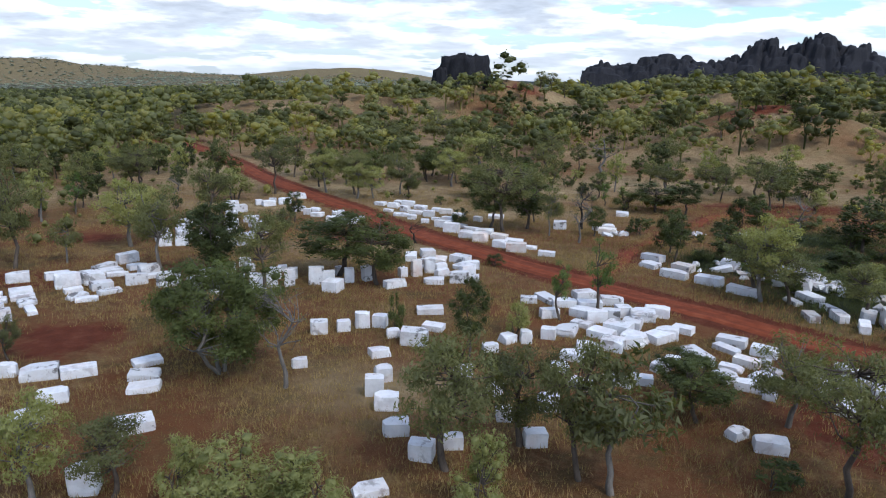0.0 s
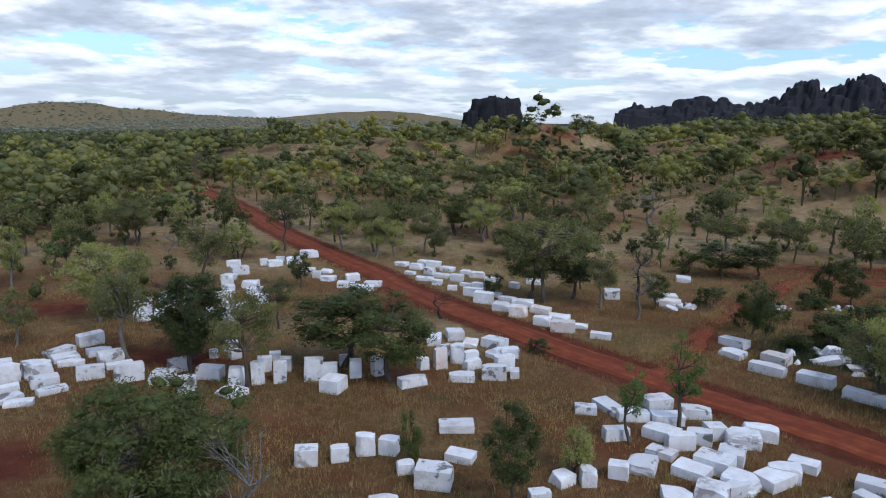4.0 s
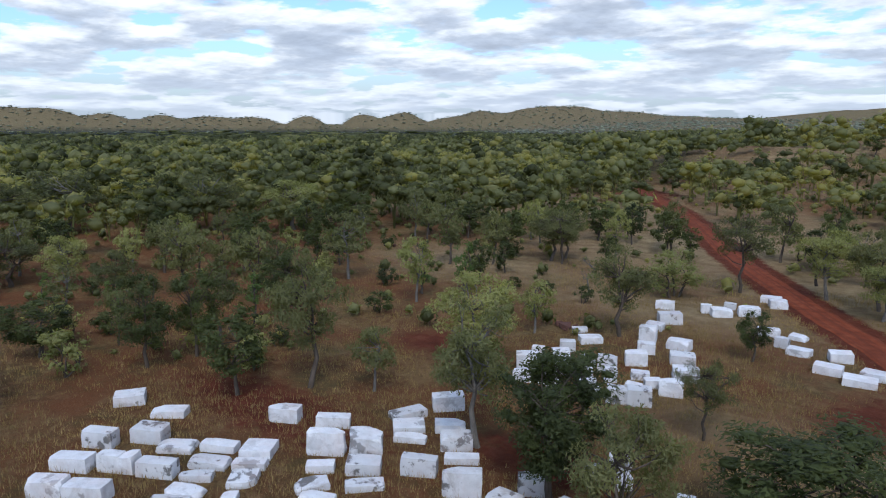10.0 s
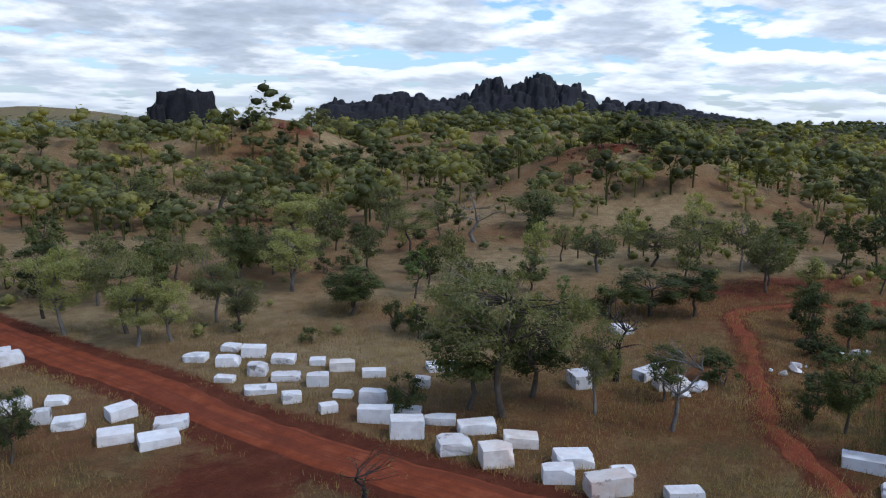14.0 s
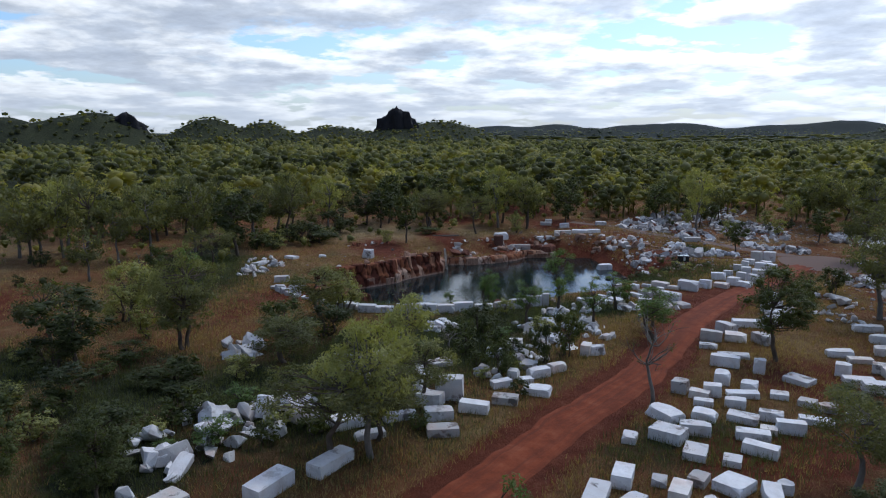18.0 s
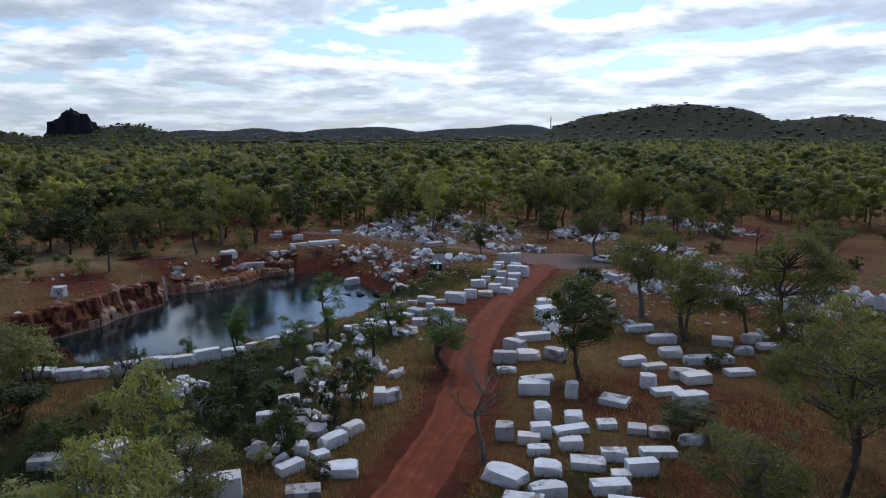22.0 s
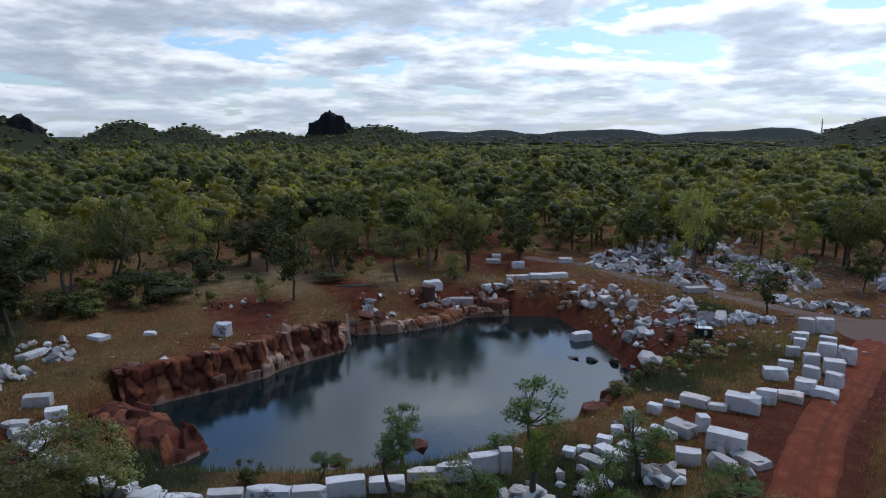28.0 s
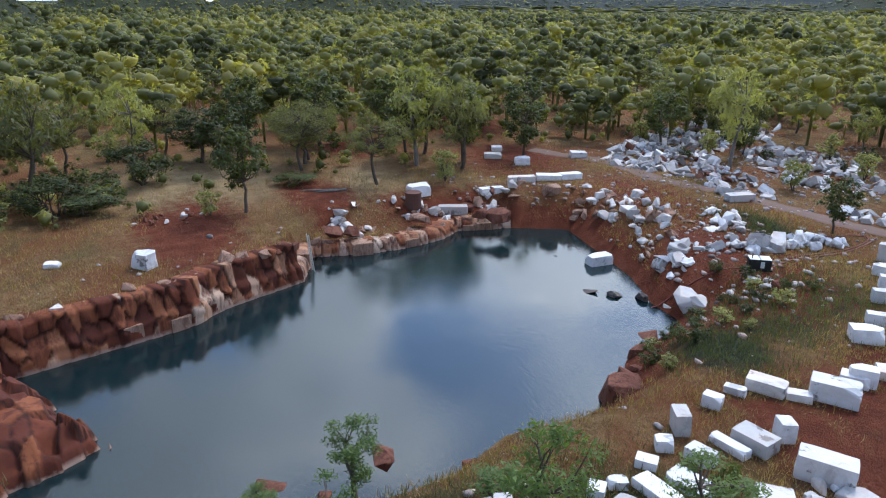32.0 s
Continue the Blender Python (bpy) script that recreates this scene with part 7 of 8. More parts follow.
def quarry_face(line, low, ledge, top, seed, label, upper=True, setback=0.7):
    """A quarried wall: jointed rock over the water, with loose slabs and boulders as stones of their own."""
    rg = random.Random(seed)
    pts = resample(line, 0.17)
    along = np.concatenate([[0], np.cumsum(np.linalg.norm(np.diff(pts, axis=0), axis=1))])
    centre = np.array(POND).mean(0)

    def at(s_):
        q = np.array([np.interp(s_, along, pts[:, 0]), np.interp(s_, along, pts[:, 1])])
        t = np.array([np.interp(s_ + 0.6, along, pts[:, 0]), np.interp(s_ + 0.6, along, pts[:, 1])]) - np.array([np.interp(s_ - 0.6, along, pts[:, 0]), np.interp(s_ - 0.6, along, pts[:, 1])])
        t = t / max(np.linalg.norm(t), 1e-6)
        n_ = np.array([-t[1], t[0]])
        if n_ @ (centre - q) > 0:
            n_ = -n_
        return q, t, n_

    rows_ = 22
    zs = low - 1.6 + (top - low + 1.6) * np.linspace(0, 1, rows_)
    uu, zz = np.meshgrid(along, zs, indexing="ij")
    relief, crack, shade = joints(uu + 0.12 * zz, zz, seed * 11, 1.15, 2.6 if upper else 3.2)
    sawn = smoothstep(low + 1.1, low + 0.5, zz) if upper else 1.0
    shade = shade if upper else 0.62 + 0.38 * shade
    relief, crack = relief * (1 - 0.8 * sawn), crack * (1 - (0.75 if upper else 0.2) * sawn)
    grid = np.zeros((len(along), rows_ + 1, 3))
    for q_ in range(len(along)):
        q, t, n_ = at(along[q_])
        rim_ = 0.35 * noise.noise((along[q_] * 0.6, seed, 0)) + 0.25 * relief[q_, -1]
        back = setback * smoothstep(ledge - 0.3, ledge + 0.3, zs) * 0.9 + 0.5 * np.linspace(0, 1, rows_) ** 2
        off = -(0.35 + 0.34 * relief[q_] - 0.26 * crack[q_]) + back
        grid[q_, :rows_, :2] = q + n_ * off[:, None]
        grid[q_, :rows_, 2] = zs + np.linspace(0, 1, rows_) * rim_
        p = q + n_ * 3.3
        grid[q_, rows_] = (p[0], p[1], min(top, ground_at(p[0], p[1])) - 0.05)
    shade = np.concatenate([shade, shade[:, -1:]], 1)
    crack = np.concatenate([crack, crack[:, -1:] * 0], 1)
    face = tagged(rock_sheet("quarry_face", grid, shade, crack, FACE_ROCK), label, "quarry face", kind="structure")

    def stone(meshes, s_, out, z0, z1, l, w, tilt=3):
        q, t, n_ = at(s_)
        p = q + n_ * out
        ob = new("rock", rg.choice(meshes))
        ob.parent = face
        ob.matrix_world = pose(p[0], p[1], z0, rg.uniform(-tilt, tilt), rg.uniform(-tilt, tilt), math.degrees(math.atan2(t[1], t[0])) + rg.uniform(-tilt, tilt)) @ Matrix.Diagonal((l, w, z1 - z0, 1))

    s_ = 0.8
    while s_ < along[-1] - 0.6:
        l = rg.uniform(1.6, 3.2)
        if rg.random() < (0.06 if upper else 0.3):
            stone(SLABS, s_ + l / 2, 0.45 + rg.uniform(-0.25, 0.25), low - 1.4, ledge + rg.uniform(-0.7, 0.5), l * 1.03, 1.7, 1.2)
        s_ += l
    s_ = 0.5
    while upper and s_ < along[-1]:
        l = rg.uniform(0.9, 2.4)
        if rg.random() < 0.16:
            stone(RED_SLABS if rg.random() < 0.6 else SLABS, s_ + l / 2, setback + 0.5 + rg.uniform(-0.25, 0.35), ledge - 0.3, top + rg.uniform(-0.7, 0.1), l * rg.uniform(1.0, 1.2), rg.uniform(1.4, 2.2), 7)
        s_ += l
    s_ = 0.5
    while s_ < along[-1]:
        size = rg.uniform(0.6, 1.7)
        stone(CHUNK_RED + CHUNK_CUT * 2 + CHUNK_DUSTY, s_, setback + rg.uniform(0.2, 2.2), (top - 0.7 if upper else ledge - 0.4), (top - 0.5 if upper else ledge - 0.4) + size * rg.uniform(0.6, 1.0), size * 1.3, size, 25)
        s_ += rg.uniform(1.2, 4.0)
    return face


quarry_face(STEEP[:5], -4.3, -2.3, 0.05, 1, "quarried wall of jointed red-stained rock above water")
quarry_face(STEEP[4:6], -4.3, -2.6, -2.4, 2, "low sawn pink rock ledge above water", False)
quarry_face(STEEP[5:9], -4.3, -3.0, -2.75, 3, "pale sawn rock face with dark joints and boulders", False, 0.3)
quarry_face(STEEP[8:10], -4.3, -3.0, -2.75, 4, "low pale rock face with boulders along the water", False, 0.3)


def boulder_group(spots, kinds, label, group, name="boulder", on_ground=False):
    rg = random.Random(len(spots))
    for x, y, z, size in spots:
        z = ground_at(x, y) - 0.2 * size if on_ground else z
        ob = new(name, rg.choice(kinds))
        ob.matrix_world = pose(x, y, z, rg.uniform(-12, 12), rg.uniform(-12, 12), rg.uniform(0, 360)) @ Matrix.Diagonal((size * rg.uniform(1.0, 1.5), size * rg.uniform(0.8, 1.1), size * rg.uniform(0.5, 0.75), 1))
        tagged(ob, label, "boulder", group)


def crag(poly, top, seed, label, step=0.22):
    """A knob of jointed red rock that stands out of the water."""
    px, py = np.array(poly)[:, 0], np.array(poly)[:, 1]
    x, y = np.meshgrid(np.arange(px.min() - 1, px.max() + 1, step), np.arange(py.min() - 1, py.max() + 1, step), indexing="ij")
    relief, crack, shade = joints(x + 0.5 * y, y - 0.4 * x, seed, 2.6, 1.5)
    d_ = np.where(inside(x, y, poly), 1, -1) * line_distance(x, y, poly, True) + 0.35 * relief
    z = -6.0 + (top + 6.0) * (0.55 * smoothstep(-0.5, 0.5, d_) + 0.30 * smoothstep(0.5, 2.0, d_) + 0.15 * smoothstep(2.0, 4.0, d_)) + (0.34 * relief - 0.12 * crack) * smoothstep(-0.3, 1.0, d_)
    ob = rock_sheet("rock_outcrop", np.stack([x, y, z], -1), 0.68 * shade, crack, FACE_ROCK)
    return tagged(ob, label, "rock outcrop", kind="structure")


crag(OUTCROP, -1.0, 91, "red-stained jointed rock outcrop rising from the water")
rg_ = random.Random(77)
mound = [(90.0 + rg_.uniform(-1.5, 3.5), 69.5 - 1.0 * q + rg_.uniform(-0.8, 0.8), -1.6 + rg_.uniform(0, 0.7), rg_.uniform(1.2, 2.4)) for q in range(9)][::2]
boulder_group([(x + 3.6, y, z - 1.3, 0.8 * s_) for x, y, z, s_ in mound], CHUNK_RED, "red-brown boulder at the edge of the pond", "boulders on the near shore")
boulder_group([(101.8, 41.2, -4.7, 3.8), (103.6, 39.2, -4.5, 3.2), (100.2, 44.0, -4.5, 1.8), (105.2, 38.2, -4.0, 1.5), (97.0, 55.6, -4.3, 1.3), (95.4, 58.4, -4.2, 1.2), (110.6, 33.6, -4.2, 2.0), (108.4, 36.0, -4.0, 1.6)], CHUNK_RED, "red-brown boulder at the edge of the pond", "boulders on the near shore")
WET_ROCK = rock_material("dark_wet_boulder", (0.055, 0.045, 0.040), (0.17, 0.145, 0.13), (0.028, 0.022, 0.019))
boulder_group([(123.5, 32.8, -4.72, 1.25), (121.9, 30.8, -4.75, 1.45), (120.3, 28.2, -4.7, 1.6), (125.9, 36.0, -4.6, 0.6), (135.5, 31.5, -4.6, 0.6)], with_material(CHUNKS, WET_ROCK), "dark grey-brown boulder standing in shallow water", "boulders in the pond")
boulder_group([(115.9, 25.9, -3.9, 2.9), (114.0, 25.0, -3.3, 2.5), (117.0, 27.2, -4.5, 1.2)], CHUNK_GREY, "large pale rounded marble boulder on the shore", "boulders on the shore")
boulder_group([(144.6, 58.3, -2.4, 2.6), (144.4, 56.0, -2.4, 2.1), (146.0, 35.6, -2.6, 3.0), (147.4, 46.2, -2.2, 2.0), (150.8, 25.4, -1.2, 2.8), (147.2, 37.6, -2.2, 1.9)], CHUNK_CUT + CHUNK_RED, "pale red-stained boulder on the edge of the quarry wall", "boulders on the quarry rim")
step_block = new("marble_block", WHITE[2])
step_block.matrix_world = pose(131.4, 27.6, -5.0, 0, 0, 95) @ Matrix.Diagonal((3.0, 1.7, 1.9, 1))
tagged(step_block, "pale marble block standing in the water's edge", "marble block", "blocks beside the pond")

# a low wall of stones on the bank
chain = resample(((107.1, 97.7), (101.5, 94.6), (96.2, 91.2), (91.8, 87.7), (90.2, 84.0)), 0.6)
rg_ = random.Random(13)
for q in range(0, len(chain), 2):
    x, y = chain[q]
    size = rg_.uniform(0.7, 1.3)
    ob = new("marble_rubble", rg_.choice(CHUNK_WHITE + GREY_BROKEN))
    ob.matrix_world = pose(x + rg_.uniform(-0.4, 0.4), y + rg_.uniform(-0.4, 0.4), ground_at(x, y) - 0.15, rg_.uniform(-12, 12), rg_.uniform(-12, 12), rg_.uniform(0, 360)) @ Matrix.Diagonal((size * 1.3, size, size * 0.8, 1))
    tagged(ob, "pale marble stone in a low bank of stones", "stone", "stone bank beside the pond")

# ---------------------------------------------------------------- rock towers on the skyline
def karst(name, x, y, wide, deep, top, low, columns, seed, label, peak=0.6):
    """A fluted, jagged limestone stack: one closed surface of upright ribs."""
    rg = np.random.RandomState(seed)
    n, levels, caps = 40, 7, 4
    w = np.linspace(0, 2 * math.pi, n, endpoint=False)
    flute = 1 + 0.16 * np.sin(w * 9 + seed) + 0.10 * np.sin(w * 17 + 2 * seed) + rg.uniform(-0.07, 0.07, n)
    rim = 1 - (1 - peak) * np.abs(np.cos(w)) ** 1.5 + 0.08 * np.sin(w * 7 + seed) + rg.uniform(-0.10, 0.04, n)
    square = (np.abs(np.cos(w)) ** 3 + np.abs(np.sin(w)) ** 3) ** (-1 / 3)
    tv, tf = [], []
    for q in range(levels + caps):
        up_ = min(q / (levels - 1), 1.0)
        shrink = (1.18 - 0.24 * up_) if q < levels else 0.94 * (1 - (q - levels + 1) / (caps + 0.6))
        rr = shrink * square * (1 + (flute - 1) * (1 if q < levels else 0.5)) * (1 + rg.uniform(-0.05, 0.05, n))
        px, py = rr * np.cos(w) * wide / 2, rr * np.sin(w) * deep / 2
        if q < levels:
            pz = low + (top - low) * rim * up_
        else:
            ridge = 1 - (1 - peak) * np.abs(px / (wide / 2)) ** 1.5
            pz = low + (top - low) * (ridge + rg.uniform(-0.13, 0.05, n))
        tv += list(zip(px, py, pz))
    for q in range(levels + caps - 1):
        for k_ in range(n):
            k2 = (k_ + 1) % n
            tf.append((q * n + k_, q * n + k2, (q + 1) * n + k2, (q + 1) * n + k_))
    arr = np.array(tv)
    a_ = math.atan2(x, y - 60)
    c, s = math.cos(-a_), math.sin(-a_)
    out = np.stack([x + arr[:, 0] * c - arr[:, 1] * s, y + arr[:, 0] * s + arr[:, 1] * c, arr[:, 2]], 1)
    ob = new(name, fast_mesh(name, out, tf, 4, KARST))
    return tagged(ob, label, "rock outcrop", "limestone outcrops on the skyline")


karst("karst_tower", 22, 900, 50, 26, 52, 10, 26, 1, "dark grey flat-topped limestone tower above the woodland", 0.92)
karst("karst_tower", -7, 895, 17, 12, 37, 10, 8, 2, "small dark limestone stack beside the tower", 0.8)
RIDGE = ((12.6, 0.7), (13.8, 1.6), (15.1, 1.3), (16.4, 1.5), (18.2, 2.1), (20.4, 2.15), (22.6, 1.65), (24.8, 2.6), (25.7, 3.4), (27.0, 3.5), (27.6, 2.7), (28.3, 3.3), (29.0, 3.75), (30.5, 3.85), (31.2, 3.0), (32, 3.2), (33, 2.8),
         (34.6, 1.3), (35.2, 2.0), (36, 1.8), (36.6, 1.1), (37.5, 2.0), (38.3, 2.05), (39.5, 1.5), (41, 1.05), (42.4, 0.85), (43.9, 0.5), (46, 0.1))


def massif(far_, share, seed, label, deep=110.0):
    """A limestone ridge: many weathered pillars of uneven height that stand shoulder to shoulder."""
    rg = np.random.RandomState(seed)
    az_, t_ = np.meshgrid(np.arange(12.4, 46.2, 0.07), np.linspace(0, 1, 40), indexing="ij")
    across, along = radians(1) * far_ * az_, deep * t_
    low = 16.0
    z = np.full(az_.shape, low)
    for q in range(520):
        ca, cd, rr = rg.uniform(12.4, 46.2), rg.uniform(0.12, 0.85), 3.0 + 12.0 * rg.rand() ** 2
        e_ = float(np.interp(ca, [k_[0] for k_ in RIDGE], [k_[1] for k_ in RIDGE])) * share
        crest = EYE + far_ * math.tan(radians(e_))
        fall = 1 - 1.5 * abs(cd - 0.55) ** 1.5
        top_ = low + (crest - low) * fall * rg.uniform(0.74, 1.0)
        d_ = np.hypot(across - radians(1) * far_ * ca, (along - deep * cd) * 0.75) / rr
        d_ = d_ * (1 + 0.16 * np.sin(5 * np.arctan2(along - deep * cd, across - radians(1) * far_ * ca) + q))
        z = np.maximum(z, low + (top_ - low) * np.clip(1.0 - 0.16 * d_ ** 2 - 0.84 * d_ ** 9, 0, 1) ** 0.7)
        z = np.maximum(z, low + (top_ - low) * 0.84 * np.exp(-(d_ / 2.4) ** 2))
    z = z + rg.uniform(-0.5, 0.5, z.shape) * smoothstep(low + 2, low + 8, z)
    z = np.where((t_ < 0.03) | (t_ > 0.97), low - 12, z)
    dist = far_ - deep * 0.55 + along
    x_, y_ = -18 + dist * np.sin(np.radians(az_)), 77 + dist * np.cos(np.radians(az_))
    n, m = az_.shape
    ob = new("karst_ridge")
    grid = np.stack([x_, y_, z], -1)
    for first in range(0, n - 1, 97):
        piece = grid[first:first + 98].reshape(-1, 3)
        rows_ = len(piece) // m
        i_, j_ = np.meshgrid(np.arange(rows_ - 1), np.arange(m - 1), indexing="ij")
        a_ = i_ * m + j_
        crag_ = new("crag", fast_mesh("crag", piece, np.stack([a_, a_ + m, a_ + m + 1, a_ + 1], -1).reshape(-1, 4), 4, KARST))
        crag_.parent = ob
    return tagged(ob, label, "rock outcrop", "limestone outcrops on the skyline")


massif(935, 1.0, 1, "jagged dark limestone ridge above the woodland")
karst("karst_outcrop", 1100, -66, 52, 34, 58, 16, 34, 15, "isolated dark rock knob above the plain", 0.5)
karst("karst_outcrop", 26, 396, 15, 10, 27, 14, 18, 16, "low dark rock outcrop on a wooded hillock", 0.6)
karst("karst_outcrop", 800, 265, 34, 22, 43, 16, 24, 17, "rocky crest of a distant hill", 0.5)

# ---------------------------------------------------------------- ladder, pump set, hoses, tank, mast, car
STEEL = plain_material("weathered_galvanised_steel", (0.55, 0.54, 0.50), 0.55, 0.6)
BLACK = plain_material("black_painted_steel", (0.012, 0.014, 0.015), 0.5, 0.2)
PANEL = plain_material("pale_sheet_metal", (0.50, 0.55, 0.55), 0.5, 0.3)
HOSE = plain_material("red_rubber_hose", (0.16, 0.035, 0.025), 0.6)
RUST = plain_material("rusted_steel", (0.105, 0.045, 0.032), 0.85, 0.2, 0.6)
PAINT = plain_material("white_car_paint", (0.70, 0.71, 0.73), 0.25, 0.0, 0.1)
GLASS = plain_material("dark_car_glass", (0.02, 0.024, 0.028), 0.08, 0.0, 0.0)
TYRE = plain_material("black_tyre_rubber", (0.015, 0.015, 0.015), 0.85)

ladder = tagged(new("ladder"), "pale metal ladder leaning on the quarry wall", "ladder")
ladder.matrix_world = pose(138.7, 61.6, -5.0, -6, 0, 20)
for off in (-0.25, 0.25):
    bm = bmesh.new()
    box(bm, off - 0.06, off + 0.06, -0.06, 0.06, 0, 5.4)
    part("rail", bm, STEEL, ladder)
for q in range(15):
    bm = bmesh.new()
    box(bm, -0.19, 0.19, -0.03, 0.03, 0.3 + q * 0.34, 0.36 + q * 0.34)
    part("rung", bm, STEEL, ladder)

pump = tagged(new("pump_set"), "black skid-mounted diesel pump with pale roof panels", "pump")
pump.matrix_world = pose(115.0, 18.3, ground_at(115.0, 18.3) - 0.03, 0, 0, 62)
bm = bmesh.new()
box(bm, -1.1, 1.1, -0.6, 0.6, 0.22, 1.25)
bmesh.ops.bevel(bm, geom=bm.edges[:], offset=0.05, segments=2, affect="EDGES")
part("cabinet", bm, BLACK, pump)
for off in (-0.56, 0.56):
    bm = bmesh.new()
    box(bm, off - 0.5, off + 0.5, -0.66, 0.66, 1.27, 1.33)
    part("roof_panel", bm, PANEL, pump, "pale sheet-metal roof panel")
for off in (-0.5, 0.5):
    bm = bmesh.new()
    box(bm, -1.25, 1.25, off - 0.08, off + 0.08, 0.0, 0.22)
    part("skid", bm, BLACK, pump)
for q in range(4):
    bm = bmesh.new()
    box(bm, -0.9 + q * 0.48, -0.52 + q * 0.48, 0.602, 0.64, 0.4, 1.05)
    part("louvre", bm, PANEL if q == 1 else BLACK, pump)
bm = bmesh.new()
bmesh.ops.create_cone(bm, cap_ends=True, segments=10, radius1=0.06, radius2=0.06, depth=0.5, matrix=Matrix.Translation((0.8, 0.3, 1.55)))
part("exhaust", bm, RUST, pump)


def hose(points, label):
    cu = bpy.data.curves.new("hose", "CURVE")
    cu.dimensions, cu.bevel_depth, cu.bevel_resolution = "3D", 0.07, 2
    line = resample(points, 0.8)
    sp = cu.splines.new("POLY")
    sp.points.add(len(line) - 1)
    for p, (x, y) in zip(sp.points, line):
        p.co = (x, y, max(ground_at(x, y), -4.4) + 0.06, 1)
    cu.materials.append(HOSE)
    return tagged(new("hose", cu), label, "hose", "pump hoses")


hose(((115.4, 19.4), (116.6, 23.0), (117.5, 26.5), (118.0, 28.6)), "dark red suction hose running down to the water")
hose(((115.0, 17.1), (116.8, 13.5), (117.2, 6.0), (118.9, 0.5), (120.6, -1.6), (121.6, 1.0), (121.0, 5.5)), "dark red delivery hose looped over bare earth")
hose(((114.7, 17.0), (116.2, 12.8), (116.6, 6.2), (118.2, 1.2), (120.0, -2.4)), "dark red delivery hose looped over bare earth")

tank = tagged(new("tank"), "rusty brown steel tank standing behind pale blocks", "tank")
tank.matrix_world = pose(152.4, 45.8, ground_at(152.4, 45.8) - 0.02)
bm = bmesh.new()
bmesh.ops.create_cone(bm, cap_ends=True, segments=20, radius1=1.15, radius2=1.15, depth=2.4, matrix=Matrix.Translation((0, 0, 1.2)))
part("shell", bm, RUST, tank)
for z in (0.2, 1.2, 2.3):
    bm = bmesh.new()
    bmesh.ops.create_cone(bm, cap_ends=False, segments=20, radius1=1.2, radius2=1.2, depth=0.12, matrix=Matrix.Translation((0, 0, z)))
    part("hoop", bm, RUST, tank)

for x, y, turn, l in ((159.4, 58.0, 80, 5.5), (158.6, 56.5, 95, 4.5)):
    ob = tagged(new("log"), "pale fallen log on bare red earth", "log", "fallen logs")
    ob.matrix_world = pose(x, y, ground_at(x, y) + 0.12, 0, 0, turn)
    v, f_ = tube(np.array([[-l / 2, 0, 0], [-l / 6, 0.1, 0.02], [l / 6, -0.05, 0], [l / 2, 0.1, 0.03]]), [0.19, 0.17, 0.14, 0.09], 8)
    bark_part = new("trunk", fast_mesh("trunk", v, f_, 4, BARK_PALE, smooth=True))
    bark_part.parent = ob

mz = ground_at(1180, -1037)
mast = tagged(new("radio_mast"), "thin distant radio mast on the plain", "mast")
mast.matrix_world = pose(1180, -1037, mz)
bm = bmesh.new()
bmesh.ops.create_cone(bm, cap_ends=True, segments=6, radius1=1.6, radius2=0.7, depth=60 - mz, matrix=Matrix.Translation((0, 0, (60 - mz) / 2)))
part("column", bm, STEEL, mast)
bm = bmesh.new()
box(bm, -2.0, 2.0, -0.5, 0.5, 52 - mz, 54 - mz)
part("antenna", bm, STEEL, mast)


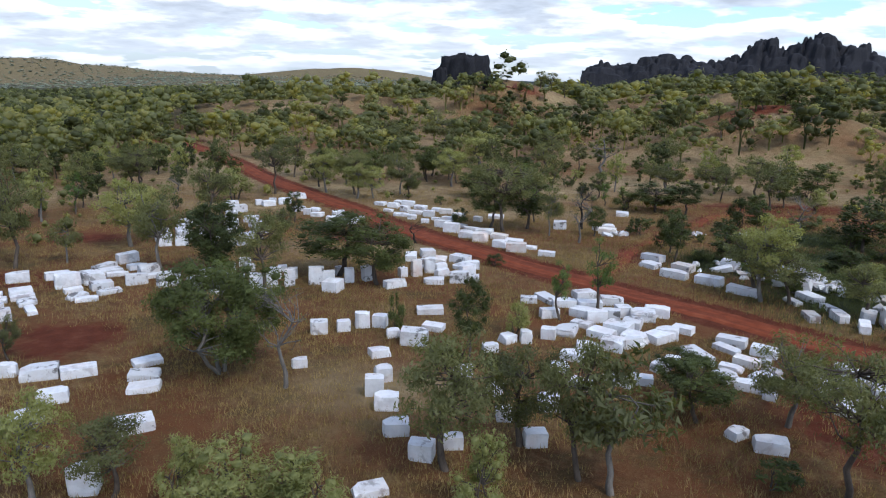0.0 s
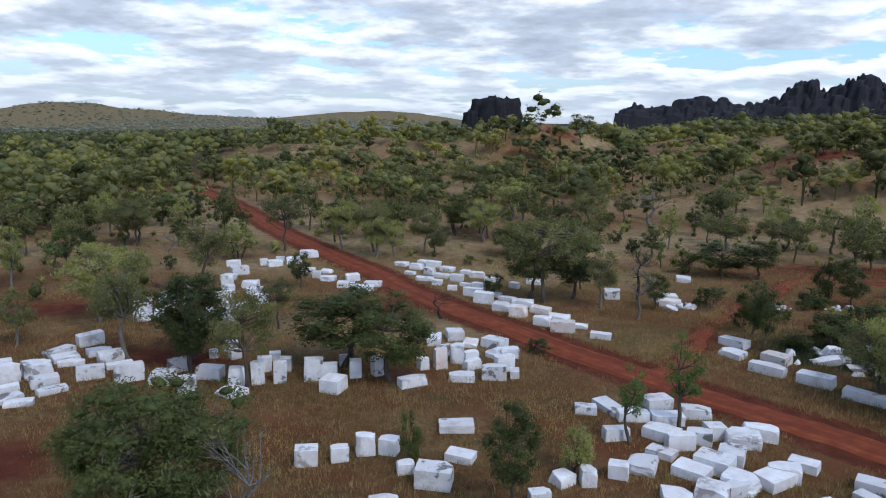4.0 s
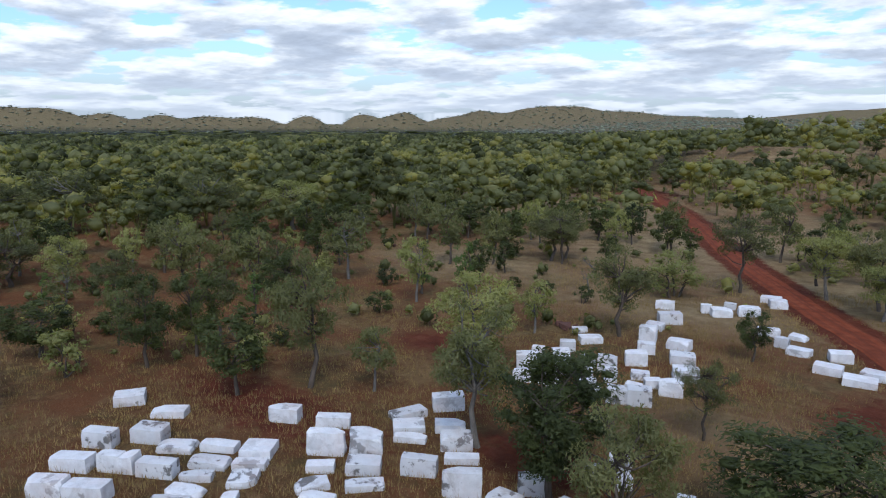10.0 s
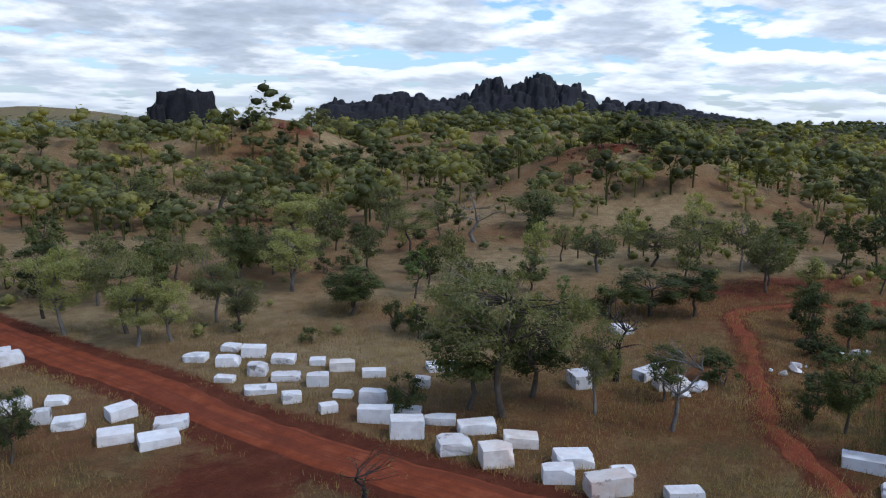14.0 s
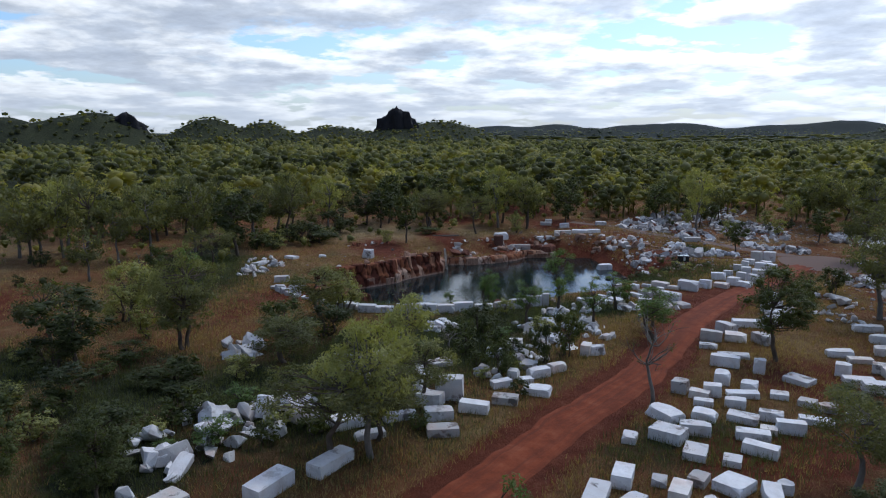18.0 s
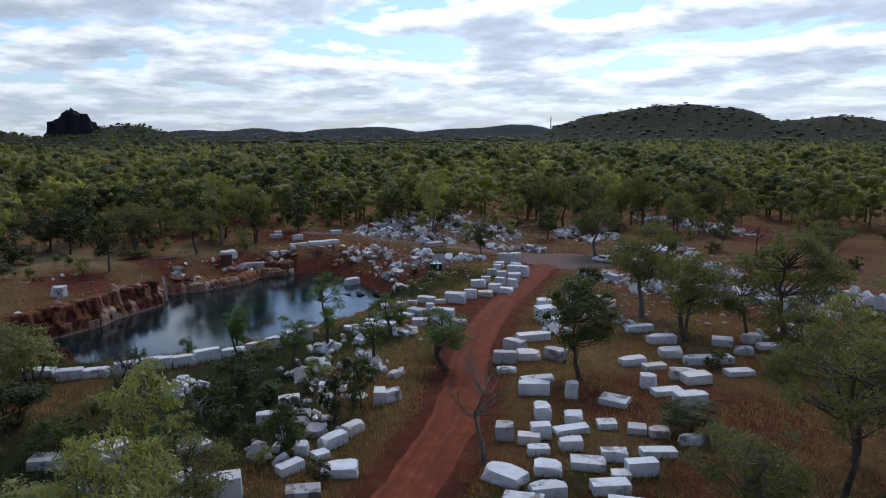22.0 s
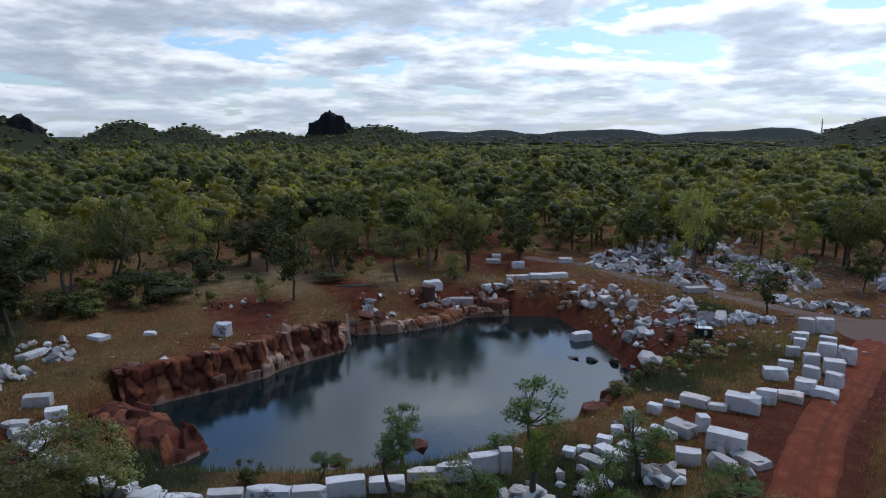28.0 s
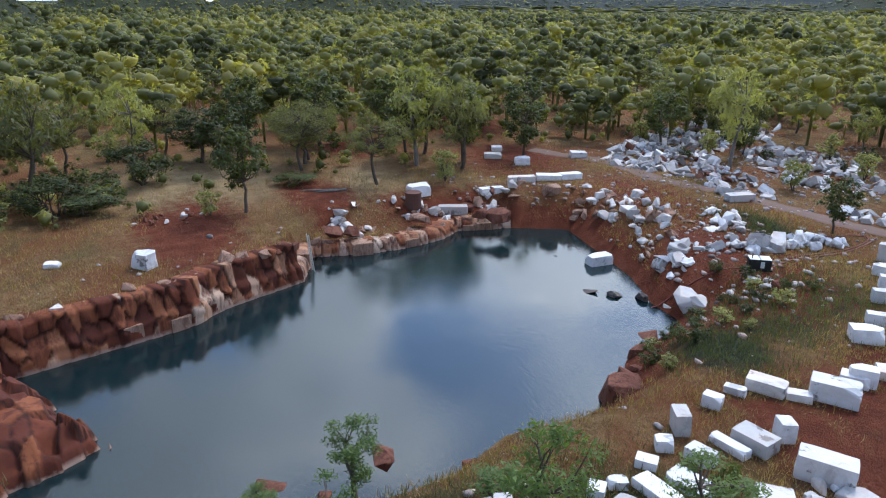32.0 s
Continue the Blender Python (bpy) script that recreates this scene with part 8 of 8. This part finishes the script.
def car(x, y, turn):
    ob = tagged(new("car"), "white hatchback parked beside the rubble heaps", "car")
    ob.matrix_world = pose(x, y, ground_at(x, y), 0, 0, turn)
    bm = bmesh.new()
    box(bm, -2.05, 2.05, -0.86, 0.86, 0.28, 0.86)
    bmesh.ops.bevel(bm, geom=bm.edges[:], offset=0.14, segments=3, affect="EDGES")
    body = part("body", bm, PAINT, ob)
    bm = bmesh.new()
    vs = box(bm, -1.75, 0.75, -0.74, 0.74, 0.84, 1.42)
    for v in vs:
        if v.co.z > 1:
            v.co.x = v.co.x * 0.72 - 0.1
            v.co.y *= 0.82
    bmesh.ops.bevel(bm, geom=bm.edges[:], offset=0.08, segments=2, affect="EDGES")
    part("roof", bm, PAINT, ob)
    for side in (-1, 1):
        bm = bmesh.new()
        vs = box(bm, -1.4, 0.42, side * 0.72 - 0.02, side * 0.72 + 0.02, 0.92, 1.32)
        for v in vs:
            if v.co.z > 1.2:
                v.co.x = v.co.x * 0.78 - 0.08
                v.co.y -= side * 0.085
        part("side_window", bm, GLASS, ob)
    for x0, x1, z1, k_ in ((0.62, 0.34, 1.34, "windscreen"), (-1.72, -1.36, 1.34, "rear_window")):
        bm = bmesh.new()
        s_ = 1 if x0 > 0 else -1
        q = [bm.verts.new(p) for p in ((x0 + s_ * 0.11, -0.66, 0.9), (x0 + s_ * 0.11, 0.66, 0.9), (x1 + s_ * 0.14, 0.56, z1), (x1 + s_ * 0.14, -0.56, z1))]
        w_ = [bm.verts.new(v.co + Vector((-s_ * 0.03, 0, -0.02))) for v in q]
        bm.faces.new(q)
        bm.faces.new(w_[::-1])
        for a_ in range(4):
            bm.faces.new((q[a_], w_[a_], w_[(a_ + 1) % 4], q[(a_ + 1) % 4]))
        part(k_, bm, GLASS, ob)
    for wx in (-1.3, 1.3):
        for wy in (-0.82, 0.82):
            bm = bmesh.new()
            bmesh.ops.create_cone(bm, cap_ends=True, segments=18, radius1=0.31, radius2=0.31, depth=0.2, matrix=Matrix.Translation((wx, wy, 0.31)) @ Matrix.Rotation(math.pi / 2, 4, "X"))
            wheel = part("wheel", bm, TYRE, ob)
            bm = bmesh.new()
            bmesh.ops.create_cone(bm, cap_ends=True, segments=14, radius1=0.19, radius2=0.19, depth=0.22, matrix=Matrix.Translation((wx, wy, 0.31)) @ Matrix.Rotation(math.pi / 2, 4, "X"))
            part("rim", bm, STEEL, wheel)
    for wy in (-0.6, 0.6):
        bm = bmesh.new()
        box(bm, 1.98, 2.07, wy - 0.18, wy + 0.18, 0.58, 0.74)
        part("headlight", bm, PANEL, ob)
        bm = bmesh.new()
        box(bm, -2.07, -1.98, wy - 0.14, wy + 0.14, 0.6, 0.78)
        part("tail_light", bm, HOSE, ob)
    return ob


car(102.1, -13.3, 10)

# dark scrap left in the grass
scrap = [(-51.0 + dx, 132.0 + dy, ground_at(-51, 132) - 0.1, s_) for dx, dy, s_ in ((0, 0, 1.5), (1.2, 0.4, 1.1), (-1.2, 0.3, 1.2), (0.4, -0.8, 0.8), (2.2, -0.2, 0.7))]
boulder_group(scrap, with_material(CHUNKS[:3], RUST), "rusty dark scrap heap lying in dry grass", "scrap in the grass", "scrap")
boulder_group([(-109.7 + dx, 159.9 + dy, ground_at(-109, 160) - 0.1, 1.1) for dx, dy in ((0, 0), (1.4, 0.5))], with_material(CHUNKS[:2], RUST), "rusty dark scrap heap lying in dry grass", "scrap in the grass", "scrap")

rng = random.Random(91)
for x, y in ((107.9, 35.6), (106.9, 34.2), (106.4, 31.6), (109.4, 29.6), (109.2, 26.0), (110.4, 22.6), (109.8, 19.6), (105.0, 30.2), (107.4, 33.0), (113.0, 21.6), (104.6, 34.6), (108.2, 23.8), (116.5, 22.4), (106.0, 27.0), (104.2, 37.6), (106.4, 36.0), (108.6, 32.2), (110.6, 28.2), (103.0, 34.0), (101.4, 37.8), (111.6, 25.2), (107.0, 22.4), (109.0, 16.8), (103.4, 28.6)):
    f = rng.uniform(0.28, 0.55)
    plant(rng.choice("SSY"), x, y, 3.0 * f, 4.4 * f, LIGHTER)


def loose_stones(name, count, seed, label):
    """Small broken stones lying about, one mesh."""
    rg = np.random.RandomState(seed)
    co, tri = ICO_V, ICO_F
    x, y = rg.uniform(60, 190, count * 8), rg.uniform(-45, 112, count * 8)
    dp_ = line_distance(x, y, POND, True)
    heaps = np.minimum.reduce([np.hypot((x - q[0]) / q[2], (y - q[1]) / q[2]) for q in ((122, 17, 14), (136, 18, 14), (152, -18, 24), (72, -10, 22), (112, 22, 8), (150, 30, 10))])
    ok = ~inside(x, y, POND) & (dp_ > 2.8) & (rg.rand(len(x)) < np.exp(-(dp_ / 9) ** 2) * 0.12 + np.exp(-heaps ** 2) * 0.8)
    x, y = x[ok][:count], y[ok][:count]
    z = height(x, y)
    size = 0.10 + 0.34 * rg.rand(len(x)) ** 2.5
    v = co[None] * rg.uniform(0.6, 1.3, (len(x), len(co), 1)) * size[:, None, None] * np.stack([rg.uniform(0.8, 1.5, len(x)), rg.uniform(0.7, 1.2, len(x)), rg.uniform(0.45, 0.8, len(x))], 1)[:, None]
    v = v + np.stack([x, y, z + size * 0.2], 1)[:, None]
    f_ = tri[None] + (np.arange(len(x)) * len(co))[:, None, None]
    return tagged(new(name, fast_mesh(name, v.reshape(-1, 3), f_.reshape(-1, 3), 3, STONE_FIELD)), label, "stones", kind="stuff")


loose_stones("loose_stones", 2600, 45, "small broken stones scattered over red earth")

for x, y, h, wide, kind in ((21, 389, 8.5, 9, "B"), (27, 392, 7.5, 8, "B"), (33, 400, 7.0, 9, "B"), (52, 402, 9, 9, "E"), (58, 404, 10, 10, "E"), (66, 404, 9, 9, "E"), (74, 400, 8, 9, "B"), (14, 398, 7, 8, "B"), (84, 398, 8, 9, "E"), (-24, 398, 8, 9, "E"), (-58, 402, 9, 10, "B")):
    plant(kind, x, y, h, wide, LIGHTER)
boulder_group([(24 + 3.2 * q, 392 + rng.uniform(-4, 4), ground_at(24 + 3.2 * q, 393) - 0.8, rng.uniform(2.2, 4.2)) for q in range(8)], CHUNK_RED, "red-brown rocky crest on a wooded hillock", "rocks on the hillock")
boulder_group([(118 + rng.uniform(-16, 16), 262 + rng.uniform(-12, 10), 0, rng.uniform(0.8, 2.2)) for q in range(34)], CHUNK_RED, "red-brown boulder on a bare stony knoll", "rocks on the knoll", on_ground=True)

for q in range(46):
    f = rng.uniform(0.5, 1.0)
    x, y = rng.uniform(38, 76), rng.uniform(98, 134)
    if free(x, y, 1.0):
        plant(rng.choice("SSYB"), x, y, 3.2 * f, 4.6 * f, LIGHTER)
for q in range(16):
    plant(rng.choice("EB"), 124 + rng.uniform(-30, 30), 266 + rng.uniform(-22, 14), rng.uniform(4.5, 7.0), rng.uniform(6, 8), LIGHTER)

for x, y, h, wide, kind in ((75, 108, 8.5, 9.0, "E"), (72, 119, 9.0, 10.0, "B"), (80, 124, 8.0, 9.0, "E"), (45, 109, 5.0, 6.5, "B"), (58, 116, 4.5, 6.0, "B"), (52, 105, 3.0, 4.6, "S"), (62, 106, 3.4, 5.0, "S"), (24, 45, 2.4, 4.0, "S"), (17, 39, 2.0, 3.5, "S"), (28, 29, 2.6, 4.2, "Y"), (37, 27, 2.2, 3.6, "S"), (21, 30, 2.8, 4.4, "S"), (12, 44, 10.5, 9.0, "E"), (40, 18, 9.0, 8.0, "E"), (14, 26, 9.5, 9.0, "B"), (46, 22, 2.4, 4.0, "Y"), (33, 20, 2.2, 3.6, "S"), (54, 14, 8.5, 8.0, "E"), (50, 26, 2.0, 3.2, "S"), (8, 36, 2.4, 4.0, "S")):
    plant(kind, x, y, h, wide, LIGHTER)
